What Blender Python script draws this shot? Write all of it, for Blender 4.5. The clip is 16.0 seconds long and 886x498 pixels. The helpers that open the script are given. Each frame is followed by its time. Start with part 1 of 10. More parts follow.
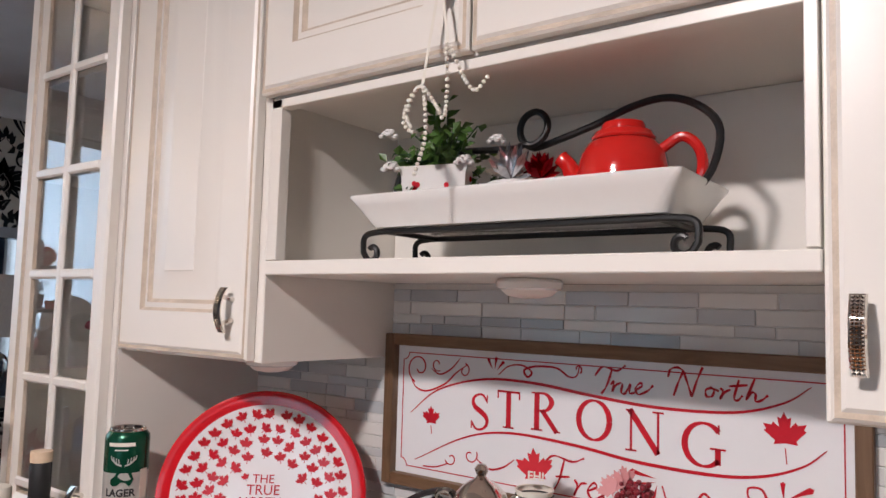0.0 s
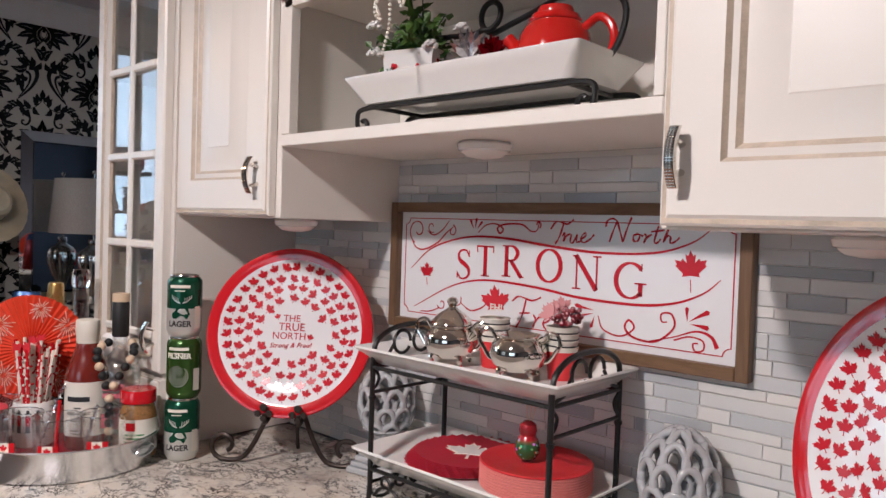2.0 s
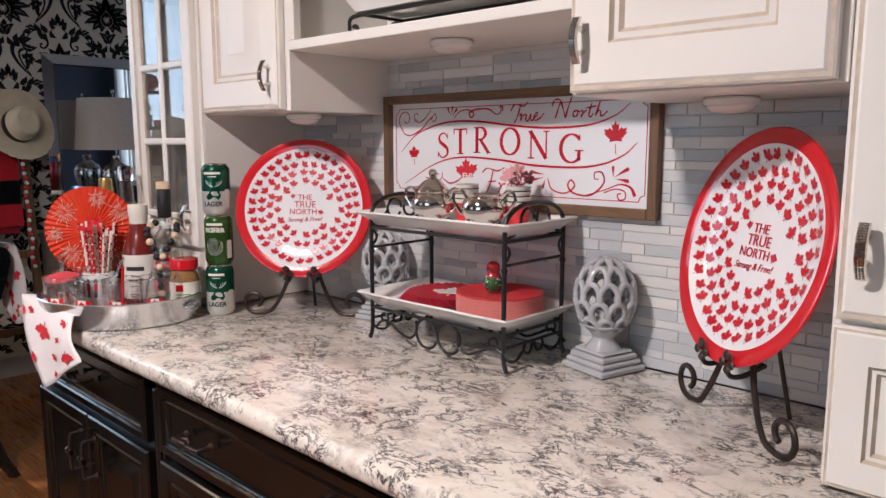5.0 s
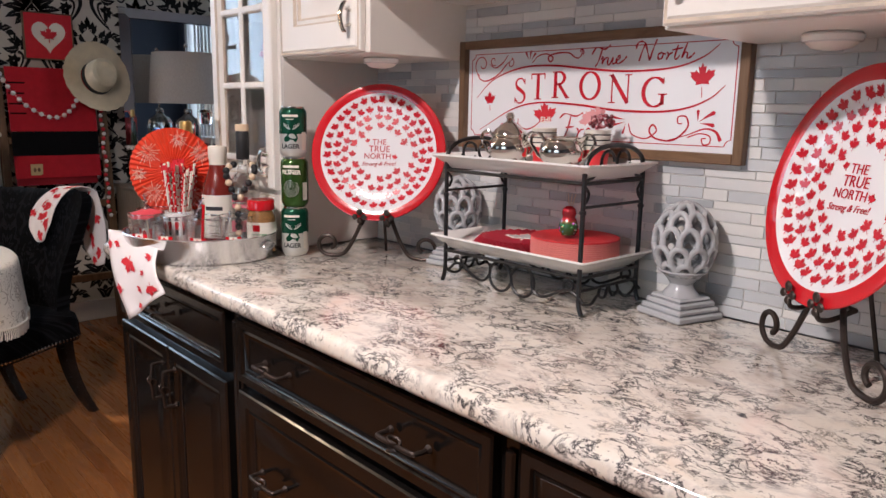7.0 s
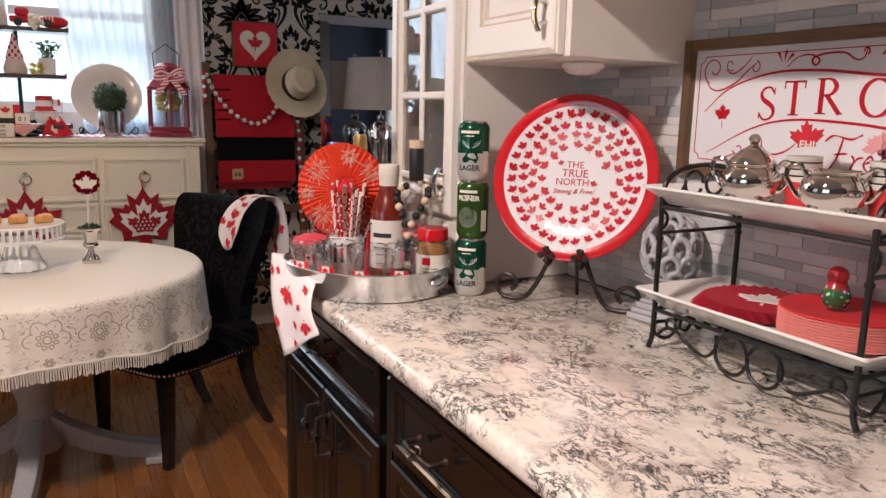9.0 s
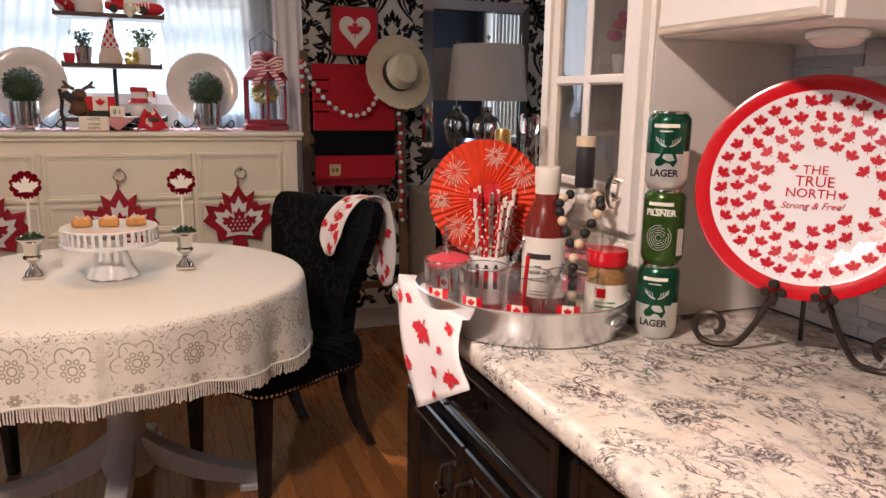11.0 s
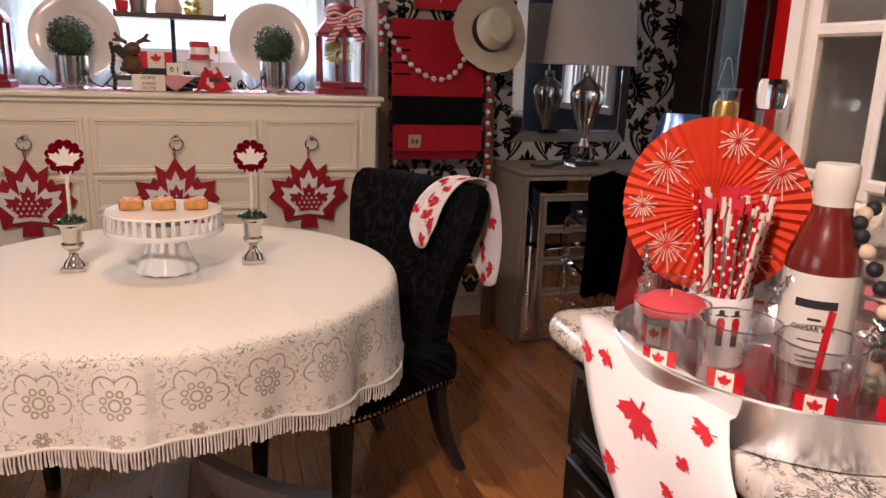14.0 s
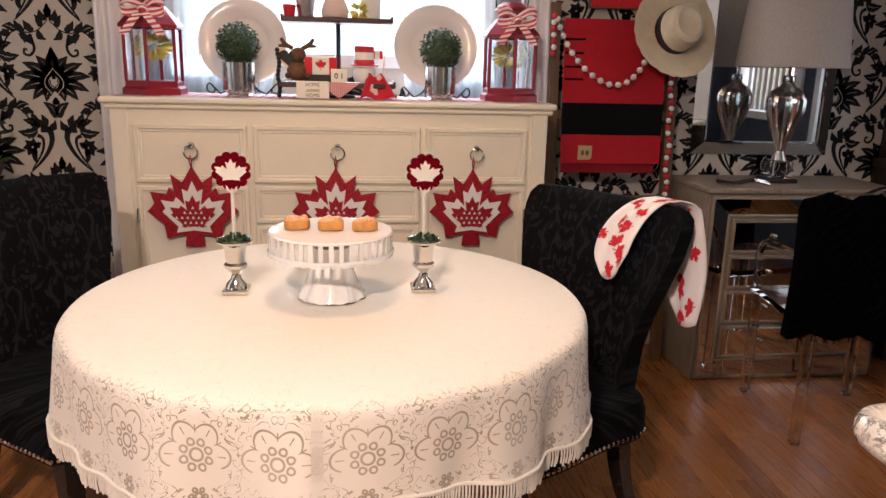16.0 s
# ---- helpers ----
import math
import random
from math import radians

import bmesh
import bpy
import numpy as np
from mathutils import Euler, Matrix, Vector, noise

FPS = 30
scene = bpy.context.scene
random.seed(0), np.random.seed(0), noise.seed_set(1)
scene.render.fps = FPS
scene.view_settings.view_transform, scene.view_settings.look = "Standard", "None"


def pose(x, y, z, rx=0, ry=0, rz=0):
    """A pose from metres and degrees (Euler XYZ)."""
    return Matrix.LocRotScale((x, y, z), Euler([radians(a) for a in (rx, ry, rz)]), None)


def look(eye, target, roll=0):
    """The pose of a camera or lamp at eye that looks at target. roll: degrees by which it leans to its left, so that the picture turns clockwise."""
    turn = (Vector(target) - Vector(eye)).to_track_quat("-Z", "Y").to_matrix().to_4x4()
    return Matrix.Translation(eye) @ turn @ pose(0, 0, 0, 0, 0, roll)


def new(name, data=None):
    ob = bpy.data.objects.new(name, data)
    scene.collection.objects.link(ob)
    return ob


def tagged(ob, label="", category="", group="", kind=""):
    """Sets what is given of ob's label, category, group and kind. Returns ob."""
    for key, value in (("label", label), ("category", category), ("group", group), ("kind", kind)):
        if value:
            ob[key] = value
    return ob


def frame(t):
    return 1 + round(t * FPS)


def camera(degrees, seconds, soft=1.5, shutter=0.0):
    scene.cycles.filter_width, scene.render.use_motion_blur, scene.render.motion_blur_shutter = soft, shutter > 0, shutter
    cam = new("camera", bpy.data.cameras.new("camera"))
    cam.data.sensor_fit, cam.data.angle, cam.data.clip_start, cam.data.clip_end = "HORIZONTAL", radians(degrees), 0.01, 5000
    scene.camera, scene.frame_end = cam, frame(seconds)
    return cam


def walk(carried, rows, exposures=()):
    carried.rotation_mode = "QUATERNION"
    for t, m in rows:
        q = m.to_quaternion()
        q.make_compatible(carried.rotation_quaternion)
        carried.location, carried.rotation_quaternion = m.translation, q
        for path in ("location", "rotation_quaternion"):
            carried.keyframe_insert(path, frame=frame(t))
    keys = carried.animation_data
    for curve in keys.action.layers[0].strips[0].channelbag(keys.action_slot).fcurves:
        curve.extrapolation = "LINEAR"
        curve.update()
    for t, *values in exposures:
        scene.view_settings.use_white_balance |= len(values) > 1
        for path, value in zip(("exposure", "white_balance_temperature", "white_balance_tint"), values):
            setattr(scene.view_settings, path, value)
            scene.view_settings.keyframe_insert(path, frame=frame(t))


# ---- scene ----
cam = camera(62.0, 16.0)
PATH = [
    (0, (0.243, 0.311, 1.488), (-0.943, 1.914, 1.645), 1.6),
    (0.5, (0.298, 0.267, 1.469), (-0.902, 1.866, 1.543), 1.5),
    (1, (0.349, 0.238, 1.446), (-0.873, 1.821, 1.469), 1.4),
    (1.5, (0.423, 0.252, 1.421), (-0.871, 1.777, 1.395), 1.4),
    (2, (0.51, 0.249, 1.395), (-0.848, 1.716, 1.334), 1.9),
    (2.5, (0.581, 0.245, 1.362), (-0.821, 1.669, 1.271), 2.1),
    (3, (0.61, 0.215, 1.358), (-0.792, 1.632, 1.204), 1.2),
    (3.5, (0.653, 0.158, 1.354), (-0.734, 1.586, 1.157), 0.7),
    (4, (0.713, 0.107, 1.35), (-0.662, 1.542, 1.125), 0.4),
    (4.2, (0.729, 0.093, 1.349), (-0.637, 1.534, 1.113), 0.1),
    (6.3, (0.784, 0.019, 1.286), (-0.609, 1.411, 0.934), 0.7),
    (6.5, (0.775, 0.013, 1.282), (-0.63, 1.391, 0.921), 0.8),
    (7, (0.749, 0.019, 1.278), (-0.706, 1.341, 0.909), 1.0),
    (7.5, (0.695, 0.058, 1.284), (-0.821, 1.308, 0.911), 1.2),
    (8, (0.618, 0.112, 1.291), (-0.973, 1.265, 0.916), 1.2),
    (8.5, (0.546, 0.173, 1.299), (-1.12, 1.214, 0.925), 1.3),
    (9, (0.492, 0.212, 1.304), (-1.254, 1.113, 0.932), 1.2),
    (9.5, (0.426, 0.215, 1.3), (-1.364, 1.023, 0.922), 1.1),
    (10, (0.318, 0.208, 1.296), (-1.486, 0.98, 0.909), 0.8),
    (12.5, (-0.125, 0.239, 1.29), (-1.982, 0.851, 0.868), 1.9),
    (13, (-0.197, 0.24, 1.267), (-2.052, 0.843, 0.823), 2.2),
    (13.5, (-0.284, 0.23, 1.258), (-2.137, 0.825, 0.794), 2.1),
    (14, (-0.388, 0.191, 1.274), (-2.239, 0.772, 0.788), 1.9),
    (14.5, (-0.459, 0.145, 1.259), (-2.323, 0.683, 0.772), 1.6),
    (15, (-0.517, 0.125, 1.257), (-2.403, 0.577, 0.769), 1.5),
    (15.5, (-0.594, 0.121, 1.259), (-2.503, 0.461, 0.771), 1.4),
    (16, (-0.67, 0.126, 1.267), (-2.598, 0.354, 0.784), 1.4),
]
EXPOSURES = [(0.0, 0.02, 6250, 17), (4.0, 0.10, 6200, 17), (8.0, 0.22, 6450, 19), (10.0, 0.20, 7150, 23), (12.5, 0.33, 7350, 27), (14.0, 0.30, 7400, 29), (16.0, 0.70, 7450, 26)]
walk(cam, [(t, look(eye, target, roll)) for t, eye, target, roll in PATH], EXPOSURES)

# ---- world and light ----
world = bpy.data.worlds.new("world")
scene.world = world
world.use_nodes = True
wn = world.node_tree.nodes
sky = wn.new("ShaderNodeTexSky")
sky.sky_type, sky.sun_disc = "NISHITA", False
sky.sun_elevation, sky.sun_rotation = radians(40), radians(250)
wn["Background"].inputs[1].default_value = 0.12
world.node_tree.links.new(sky.outputs[0], wn["Background"].inputs[0])


def lamp(name, kind, m, energy, colour, size=0.1, size_y=None):
    data = bpy.data.lights.new(name, kind)
    data.energy, data.color = energy, colour
    if kind == "AREA":
        data.shape, data.size = ("RECTANGLE", size) if size_y else ("DISK", size)
        if size_y:
            data.size_y = size_y
    elif kind == "SUN":
        data.angle = size
    else:
        data.shadow_soft_size = size
    ob = new(name, data)
    ob.matrix_world = m
    return ob


lamp("sun", "SUN", look((-6, -3, 7), (0, 0, 0)), 2.0, (1, 0.95, 0.88), radians(0.5))
lamp("window_light_west", "AREA", look((-3.74, 0.03, 1.75), (0, 0.03, 1.2)), 13, (0.60, 0.82, 1.0), 1.3, 1.1)
lamp("window_light_south", "AREA", look((0.6, -2.86, 1.5), (0.6, 2, 1.2)), 7, (0.64, 0.84, 1.0), 1.6, 1.2)
lamp("window_light_flag", "AREA", look((-2.2, 3.30, 1.6), (-2.2, 0, 1.3)), 9, (0.78, 0.89, 1.0), 1.0, 1.0)
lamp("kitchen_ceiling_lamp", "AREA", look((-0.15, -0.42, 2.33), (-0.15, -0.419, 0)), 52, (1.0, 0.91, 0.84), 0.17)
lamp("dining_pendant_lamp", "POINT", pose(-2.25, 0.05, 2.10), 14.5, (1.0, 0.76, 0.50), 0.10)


# ---- mesh helpers ----
class M:
    """A mesh in the making: points, faces, a material slot for each face, and flat coordinates where they are wanted."""

    def __init__(self):
        self.v, self.f, self.s, self.uv = [], [], [], {}
        self.slot = 0

    def add(self, pts, faces, m=None):
        n = len(self.v)
        self.v += [tuple(m @ Vector(p)) for p in pts] if m is not None else [tuple(p) for p in pts]
        self.f += [tuple(n + i for i in fc) for fc in faces]
        self.s += [self.slot] * len(faces)
        return n

    def box(self, x0, x1, y0, y1, z0, z1, c=0.0, m=None):
        c = min(c, 0.49 * min(abs(x1 - x0), abs(y1 - y0), abs(z1 - z0)))
        lo, hi = (x0, y0, z0), (x1, y1, z1)
        if c <= 0:
            p = [(x, y, z) for x in (x0, x1) for y in (y0, y1) for z in (z0, z1)]
            return self.add(p, [(0, 1, 3, 2), (4, 6, 7, 5), (0, 4, 5, 1), (2, 3, 7, 6), (0, 2, 6, 4), (1, 5, 7, 3)], m)
        p, idx = [], {}
        for s in range(8):
            b = (s & 1, s >> 1 & 1, s >> 2 & 1)
            for ax in range(3):
                q = [(hi[k] - (0 if k == ax else c)) if b[k] else (lo[k] + (0 if k == ax else c)) for k in range(3)]
                idx[b, ax] = len(p)
                p.append(tuple(q))
        fc = []
        for ax in range(3):
            u, w = [k for k in range(3) if k != ax]
            for sgn in (0, 1):
                ring = []
                for a, b in ((0, 0), (1, 0), (1, 1), (0, 1)):
                    t = [0, 0, 0]
                    t[ax], t[u], t[w] = sgn, a, b
                    ring.append(idx[tuple(t), ax])
                fc.append(tuple(ring))
            for a in (0, 1):
                for b in (0, 1):
                    t0, t1 = [0, 0, 0], [0, 0, 0]
                    t0[u], t0[w], t1[u], t1[w], t1[ax] = a, b, a, b, 1
                    t0, t1 = tuple(t0), tuple(t1)
                    fc.append((idx[t0, u], idx[t1, u], idx[t1, w], idx[t0, w]))
        for s in range(8):
            b = (s & 1, s >> 1 & 1, s >> 2 & 1)
            fc.append((idx[b, 0], idx[b, 1], idx[b, 2]))
        return self.add(p, fc, m)

    def lathe(self, prof, seg=32, m=None, sx=1.0, sy=1.0, wave=None):
        p, fc, rows = [], [], []
        for r, z in prof:
            if r < 1e-6:
                rows.append([len(p)])
                p.append((0, 0, z))
                continue
            row = []
            for k in range(seg):
                a = 2 * math.pi * k / seg
                q = wave(a, r, z) if wave else (r, z)
                row.append(len(p))
                p.append((q[0] * sx * math.cos(a), q[0] * sy * math.sin(a), q[1]))
            rows.append(row)
        for a, b in zip(rows, rows[1:]):
            for k in range(seg):
                j = (k + 1) % seg
                if len(a) == 1 and len(b) > 1:
                    fc.append((a[0], b[j], b[k]))
                elif len(b) == 1 and len(a) > 1:
                    fc.append((a[k], a[j], b[0]))
                elif len(a) > 1:
                    fc.append((a[k], a[j], b[j], b[k]))
        return self.add(p, fc, m)

    def tube(self, pts, r, seg=8, closed=False, m=None):
        pts = [Vector(q) for q in pts]
        n = len(pts)
        rad = r if isinstance(r, (list, tuple)) else [r] * n
        p, fc, up = [], [], None
        for i in range(n):
            d = (pts[(i + 1) % n] - pts[i - 1]) if closed else (pts[min(i + 1, n - 1)] - pts[max(i - 1, 0)])
            d.normalize()
            if up is None:
                up = d.orthogonal().normalized()
            up = (up - d * up.dot(d))
            up = up.normalized() if up.length > 1e-6 else d.orthogonal().normalized()
            sd = d.cross(up)
            p += [pts[i] + (up * math.cos(2 * math.pi * k / seg) + sd * math.sin(2 * math.pi * k / seg)) * rad[i] for k in range(seg)]
        for i in range(n if closed else n - 1):
            a, b = i * seg, (i + 1) % n * seg
            fc += [(a + k, a + (k + 1) % seg, b + (k + 1) % seg, b + k) for k in range(seg)]
        if not closed:
            fc += [tuple(range(seg)), tuple(range((n - 1) * seg, n * seg))]
        return self.add(p, fc, m)

    def prism(self, poly, z0, z1, m=None):
        n = len(poly)
        p = [(x, y, z0) for x, y in poly] + [(x, y, z1) for x, y in poly]
        return self.add(p, [tuple(range(n)), tuple(range(n, 2 * n))] + [(i, (i + 1) % n, n + (i + 1) % n, n + i) for i in range(n)], m)

    def sheet(self, poly, z=0.0, m=None):
        return self.add([(x, y, z) for x, y in poly], [tuple(range(len(poly)))], m)

    def ribbon(self, pts, w, z0, z1, m=None):
        """A flat stroke along plane points, w wide (a number or one for each point), from z0 to z1."""
        n = len(pts)
        wid = w if isinstance(w, (list, tuple)) else [w] * n
        p, fc = [], []
        for i in range(n):
            a, b = Vector(pts[max(i - 1, 0)]), Vector(pts[min(i + 1, n - 1)])
            d = (b - a).normalized() if (b - a).length > 1e-9 else Vector((1, 0))
            nx, ny = -d.y * wid[i] / 2, d.x * wid[i] / 2
            x, y = pts[i]
            p += [(x + nx, y + ny, z1), (x - nx, y - ny, z1), (x + nx, y + ny, z0), (x - nx, y - ny, z0)]
        for i in range(n - 1):
            a, b = 4 * i, 4 * i + 4
            fc += [(a, a + 1, b + 1, b), (a, b, b + 2, a + 2), (a + 1, a + 3, b + 3, b + 1)]
        fc += [(0, 2, 3, 1), (4 * n - 4, 4 * n - 3, 4 * n - 1, 4 * n - 2)]
        return self.add(p, fc, m)

    def grid(self, rows, closed=False, uv=None):
        """A sheet through rows of points; closed joins each row's end to its start."""
        nr, nc = len(rows), len(rows[0])
        fc = []
        for i in range(nr - 1):
            for j in range(nc if closed else nc - 1):
                k = (j + 1) % nc
                fc.append((i * nc + j, i * nc + k, (i + 1) * nc + k, (i + 1) * nc + j))
        n = self.add([q for r in rows for q in r], fc)
        if uv:
            for i in range(nr):
                for j in range(nc):
                    self.uv[n + i * nc + j] = uv(i, j)
        return n

    def rects(self, w, h, prof, m=None, slots=None, hole=False):
        """Rectangle loops: prof is (inset, depth) from the outside in; x right, z up, the front at -y."""
        p, fc = [], []
        for ins, d in prof:
            p += [(ins, -d, ins), (w - ins, -d, ins), (w - ins, -d, h - ins), (ins, -d, h - ins)]
        sl = []
        for i in range(len(prof) - 1):
            for k in range(4):
                fc.append((4 * i + k, 4 * i + (k + 1) % 4, 4 * i + 4 + (k + 1) % 4, 4 * i + 4 + k))
                sl.append(slots[i] if slots else self.slot)
        if not hole:
            e = 4 * (len(prof) - 1)
            fc += [(e, e + 1, e + 2, e + 3), (0, 3, 2, 1)]
            sl += [self.slot] * 2
        n = self.add(p, fc, m)
        self.s[-len(fc):] = sl
        return n


def mesh_of(name, m, mats, angle=35, thick=0.0):
    me = bpy.data.meshes.new(name)
    me.from_pydata([tuple(q) for q in m.v], [], m.f)
    for k in mats if isinstance(mats, (list, tuple)) else [mats]:
        me.materials.append(k)
    me.polygons.foreach_set("material_index", m.s)
    bm = bmesh.new()
    bm.from_mesh(me)
    bmesh.ops.recalc_face_normals(bm, faces=bm.faces)
    bm.to_mesh(me)
    bm.free()
    if m.uv:
        layer = me.uv_layers.new(name="flat")
        for lp in me.loops:
            layer.data[lp.index].uv = m.uv.get(lp.vertex_index, (0, 0))
    me.polygons.foreach_set("use_smooth", [True] * len(me.polygons))
    me.set_sharp_from_angle(angle=radians(angle))
    me.update()
    return me


def part(name, m, mats, parent=None, label="", angle=35, at=None):
    """One mesh object, under a thing or a part where a parent is given."""
    ob = new(name, m if isinstance(m, bpy.types.Mesh) else mesh_of(name, m, mats, angle))
    if parent is not None:
        ob.parent = parent
    if at is not None:
        ob.matrix_basis = at
    if label:
        ob["label"] = label
    return ob


def thing(name, m, label, category, group="", kind=""):
    ob = new(name)
    ob.empty_display_size = 0.05
    ob.matrix_basis = m
    return tagged(ob, label, category, group, kind)


def solid(name, m, mats, label="", category="", kind="", group="", angle=35, at=None):
    return tagged(part(name, m, mats, None, "", angle, at), label, category, group, kind)


def arc(cx, cy, r, a0, a1, n=12, ry=None):
    ry = r if ry is None else ry
    return [(cx + r * math.cos(radians(a0 + (a1 - a0) * i / n)), cy + ry * math.sin(radians(a0 + (a1 - a0) * i / n))) for i in range(n + 1)]


def spiral(cx, cy, r0, r1, a0, a1, n=18):
    out = []
    for i in range(n + 1):
        k = i / n
        a, r = radians(a0 + (a1 - a0) * k), r0 + (r1 - r0) * k
        out.append((cx + r * math.cos(a), cy + r * math.sin(a)))
    return out


def smooth(pts, n=6):
    """A rounded line through the points (Catmull-Rom)."""
    P = [Vector(q) for q in pts]
    P = [P[0] * 2 - P[1]] + P + [P[-1] * 2 - P[-2]]
    out = []
    for i in range(1, len(P) - 2):
        a, b, c, d = P[i - 1:i + 3]
        for k in range(n):
            t = k / n
            out.append(tuple(0.5 * (2 * b + (c - a) * t + (2 * a - 5 * b + 4 * c - d) * t * t + (3 * b - a - 3 * c + d) * t ** 3)))
    out.append(tuple(P[-2]))
    return out


LEAF_HALF = [(0, 1.0), (0.13, 0.72), (0.28, 0.79), (0.22, 0.36), (0.45, 0.58), (0.52, 0.45), (0.86, 0.50), (0.75, 0.28), (0.84, 0.20), (0.42, -0.20), (0.48, -0.36), (0.04, -0.28), (0.05, -0.72)]


def leaf(s=1.0, a=0.0, cx=0.0, cy=0.0, stem=True):
    h = LEAF_HALF if stem else LEAF_HALF[:-2] + [(0.0, -0.30)]
    pts = h + [(-x, y) for x, y in reversed(h) if x > 0]
    c, d = math.cos(a), math.sin(a)
    return [(cx + s * (x * c - y * d), cy + s * (x * d + y * c)) for x, y in pts]


def grow(poly, k):
    """The outline moved outwards by k along its corner normals."""
    n, out = len(poly), []
    area = sum(poly[i - 1][0] * poly[i][1] - poly[i][0] * poly[i - 1][1] for i in range(n))
    sg = 1 if area > 0 else -1
    for i in range(n):
        a, b, c = Vector(poly[i - 1]), Vector(poly[i]), Vector(poly[(i + 1) % n])
        d1, d2 = (b - a).normalized(), (c - b).normalized()
        n1, n2 = Vector((d1.y, -d1.x)), Vector((d2.y, -d2.x))
        q = n1 + n2
        q = q / max(q.length_squared / 2, 0.5) if q.length > 1e-6 else n1
        out.append((b.x + q.x * k * sg, b.y + q.y * k * sg))
    return out


def slab(outline, z0, z1, r, steps=5):
    m, loops = M(), []
    for i in range(steps + 1):
        a = math.pi / 2 * i / steps
        loops.append(([*grow(outline, -r * (1 - math.sin(a)))], z0 + r * (1 - math.cos(a))))
    for i in range(steps + 1):
        a = math.pi / 2 * i / steps
        loops.append(([*grow(outline, -r * (1 - math.cos(a)))], z1 - r * (1 - math.sin(a))))
    n = len(outline)
    p = [(x, y, z) for lp, z in loops for x, y in lp]
    fc = [(i * n + k, i * n + (k + 1) % n, (i + 1) * n + (k + 1) % n, (i + 1) * n + k) for i in range(len(loops) - 1) for k in range(n)]
    fc += [tuple(range(n)), tuple(range(len(p) - n, len(p)))]
    m.add(p, fc)
    return m


def words(text, size, m, depth=0.0004, align="CENTER", bold=0.0, slant=0.0):
    """The letters as a mesh of the built-in font, lying in the plane of the pose m."""
    cu = bpy.data.curves.new("letters", "FONT")
    cu.body, cu.size, cu.align_x, cu.extrude, cu.offset, cu.shear = text, size, align, depth, bold, slant
    cu.resolution_u = 3
    ob = bpy.data.objects.new("letters", cu)
    scene.collection.objects.link(ob)
    me = bpy.data.meshes.new_from_object(ob.evaluated_get(bpy.context.evaluated_depsgraph_get()))
    out = M()
    out.add([v.co for v in me.vertices], [tuple(q.vertices) for q in me.polygons], m)
    bpy.data.objects.remove(ob)
    bpy.data.curves.remove(cu)
    bpy.data.meshes.remove(me)
    return out


def join(*ms):
    out = M()
    for q in ms:
        n = len(out.v)
        out.v += q.v
        out.f += [tuple(n + i for i in fc) for fc in q.f]
        out.s += q.s
    return out


# ---- materials ----
class Nodes:
    def __init__(self, name):
        self.mat = bpy.data.materials.new(name)
        self.mat.use_nodes = True
        self.t = self.mat.node_tree
        self.b = self.t.nodes["Principled BSDF"]

    def n(self, kind, **kw):
        q = self.t.nodes.new("ShaderNode" + kind)
        for k, val in kw.items():
            if k in q.inputs:
                self.put(q.inputs[k], val)
            else:
                setattr(q, k, val)
        return q

    def put(self, sock, val):
        if isinstance(val, bpy.types.NodeSocket):
            self.t.links.new(val, sock)
        elif isinstance(val, bpy.types.Node):
            self.t.links.new(val.outputs[0], sock)
        else:
            sock.default_value = val

    def math(self, op, a, b=0.0, c=0.0, clamp=False):
        q = self.t.nodes.new("ShaderNodeMath")
        q.operation, q.use_clamp = op, clamp
        for s, val in zip(q.inputs, (a, b, c)):
            self.put(s, val)
        return q.outputs[0]

    def mix(self, f, a, b, blend="MIX"):
        q = self.t.nodes.new("ShaderNodeMix")
        q.data_type, q.blend_type = "RGBA", blend
        for i, val in ((0, f), (6, a), (7, b)):
            self.put(q.inputs[i], val if isinstance(val, (bpy.types.NodeSocket, bpy.types.Node, float, int)) else (*val, 1))
        return q.outputs[2]

    def ramp(self, f, *stops):
        q = self.t.nodes.new("ShaderNodeValToRGB")
        e = q.color_ramp.elements
        while len(e) < len(stops):
            e.new(0.5)
        for el, (at, col) in zip(e, stops):
            el.position, el.color = at, (*col, 1) if isinstance(col, tuple) else (col, col, col, 1)
        self.put(q.inputs[0], f)
        return q.outputs[0]

    def coord(self, which="Object"):
        return self.n("TexCoord").outputs[which]

    def noise(self, scale, detail=4.0, rough=0.55, vec=None, dist=0.0):
        q = self.n("TexNoise")
        for k, val in (("Scale", scale), ("Detail", detail), ("Roughness", rough), ("Distortion", dist)):
            q.inputs[k].default_value = val
        self.put(q.inputs["Vector"], vec if vec is not None else self.coord())
        return q.outputs[0]

    def bump(self, h, strength=0.2, dist=0.002, prev=None):
        q = self.n("Bump")
        q.inputs["Strength"].default_value, q.inputs["Distance"].default_value = strength, dist
        self.put(q.inputs["Height"], h)
        if prev is not None:
            self.put(q.inputs["Normal"], prev)
        self.put(self.b.inputs["Normal"], q.outputs[0])
        return q.outputs[0]

    def set(self, **kw):
        for k, val in kw.items():
            self.put(self.b.inputs[k.replace("_", " ")], (*val, 1) if isinstance(val, tuple) and len(val) == 3 else val)
        return self.mat


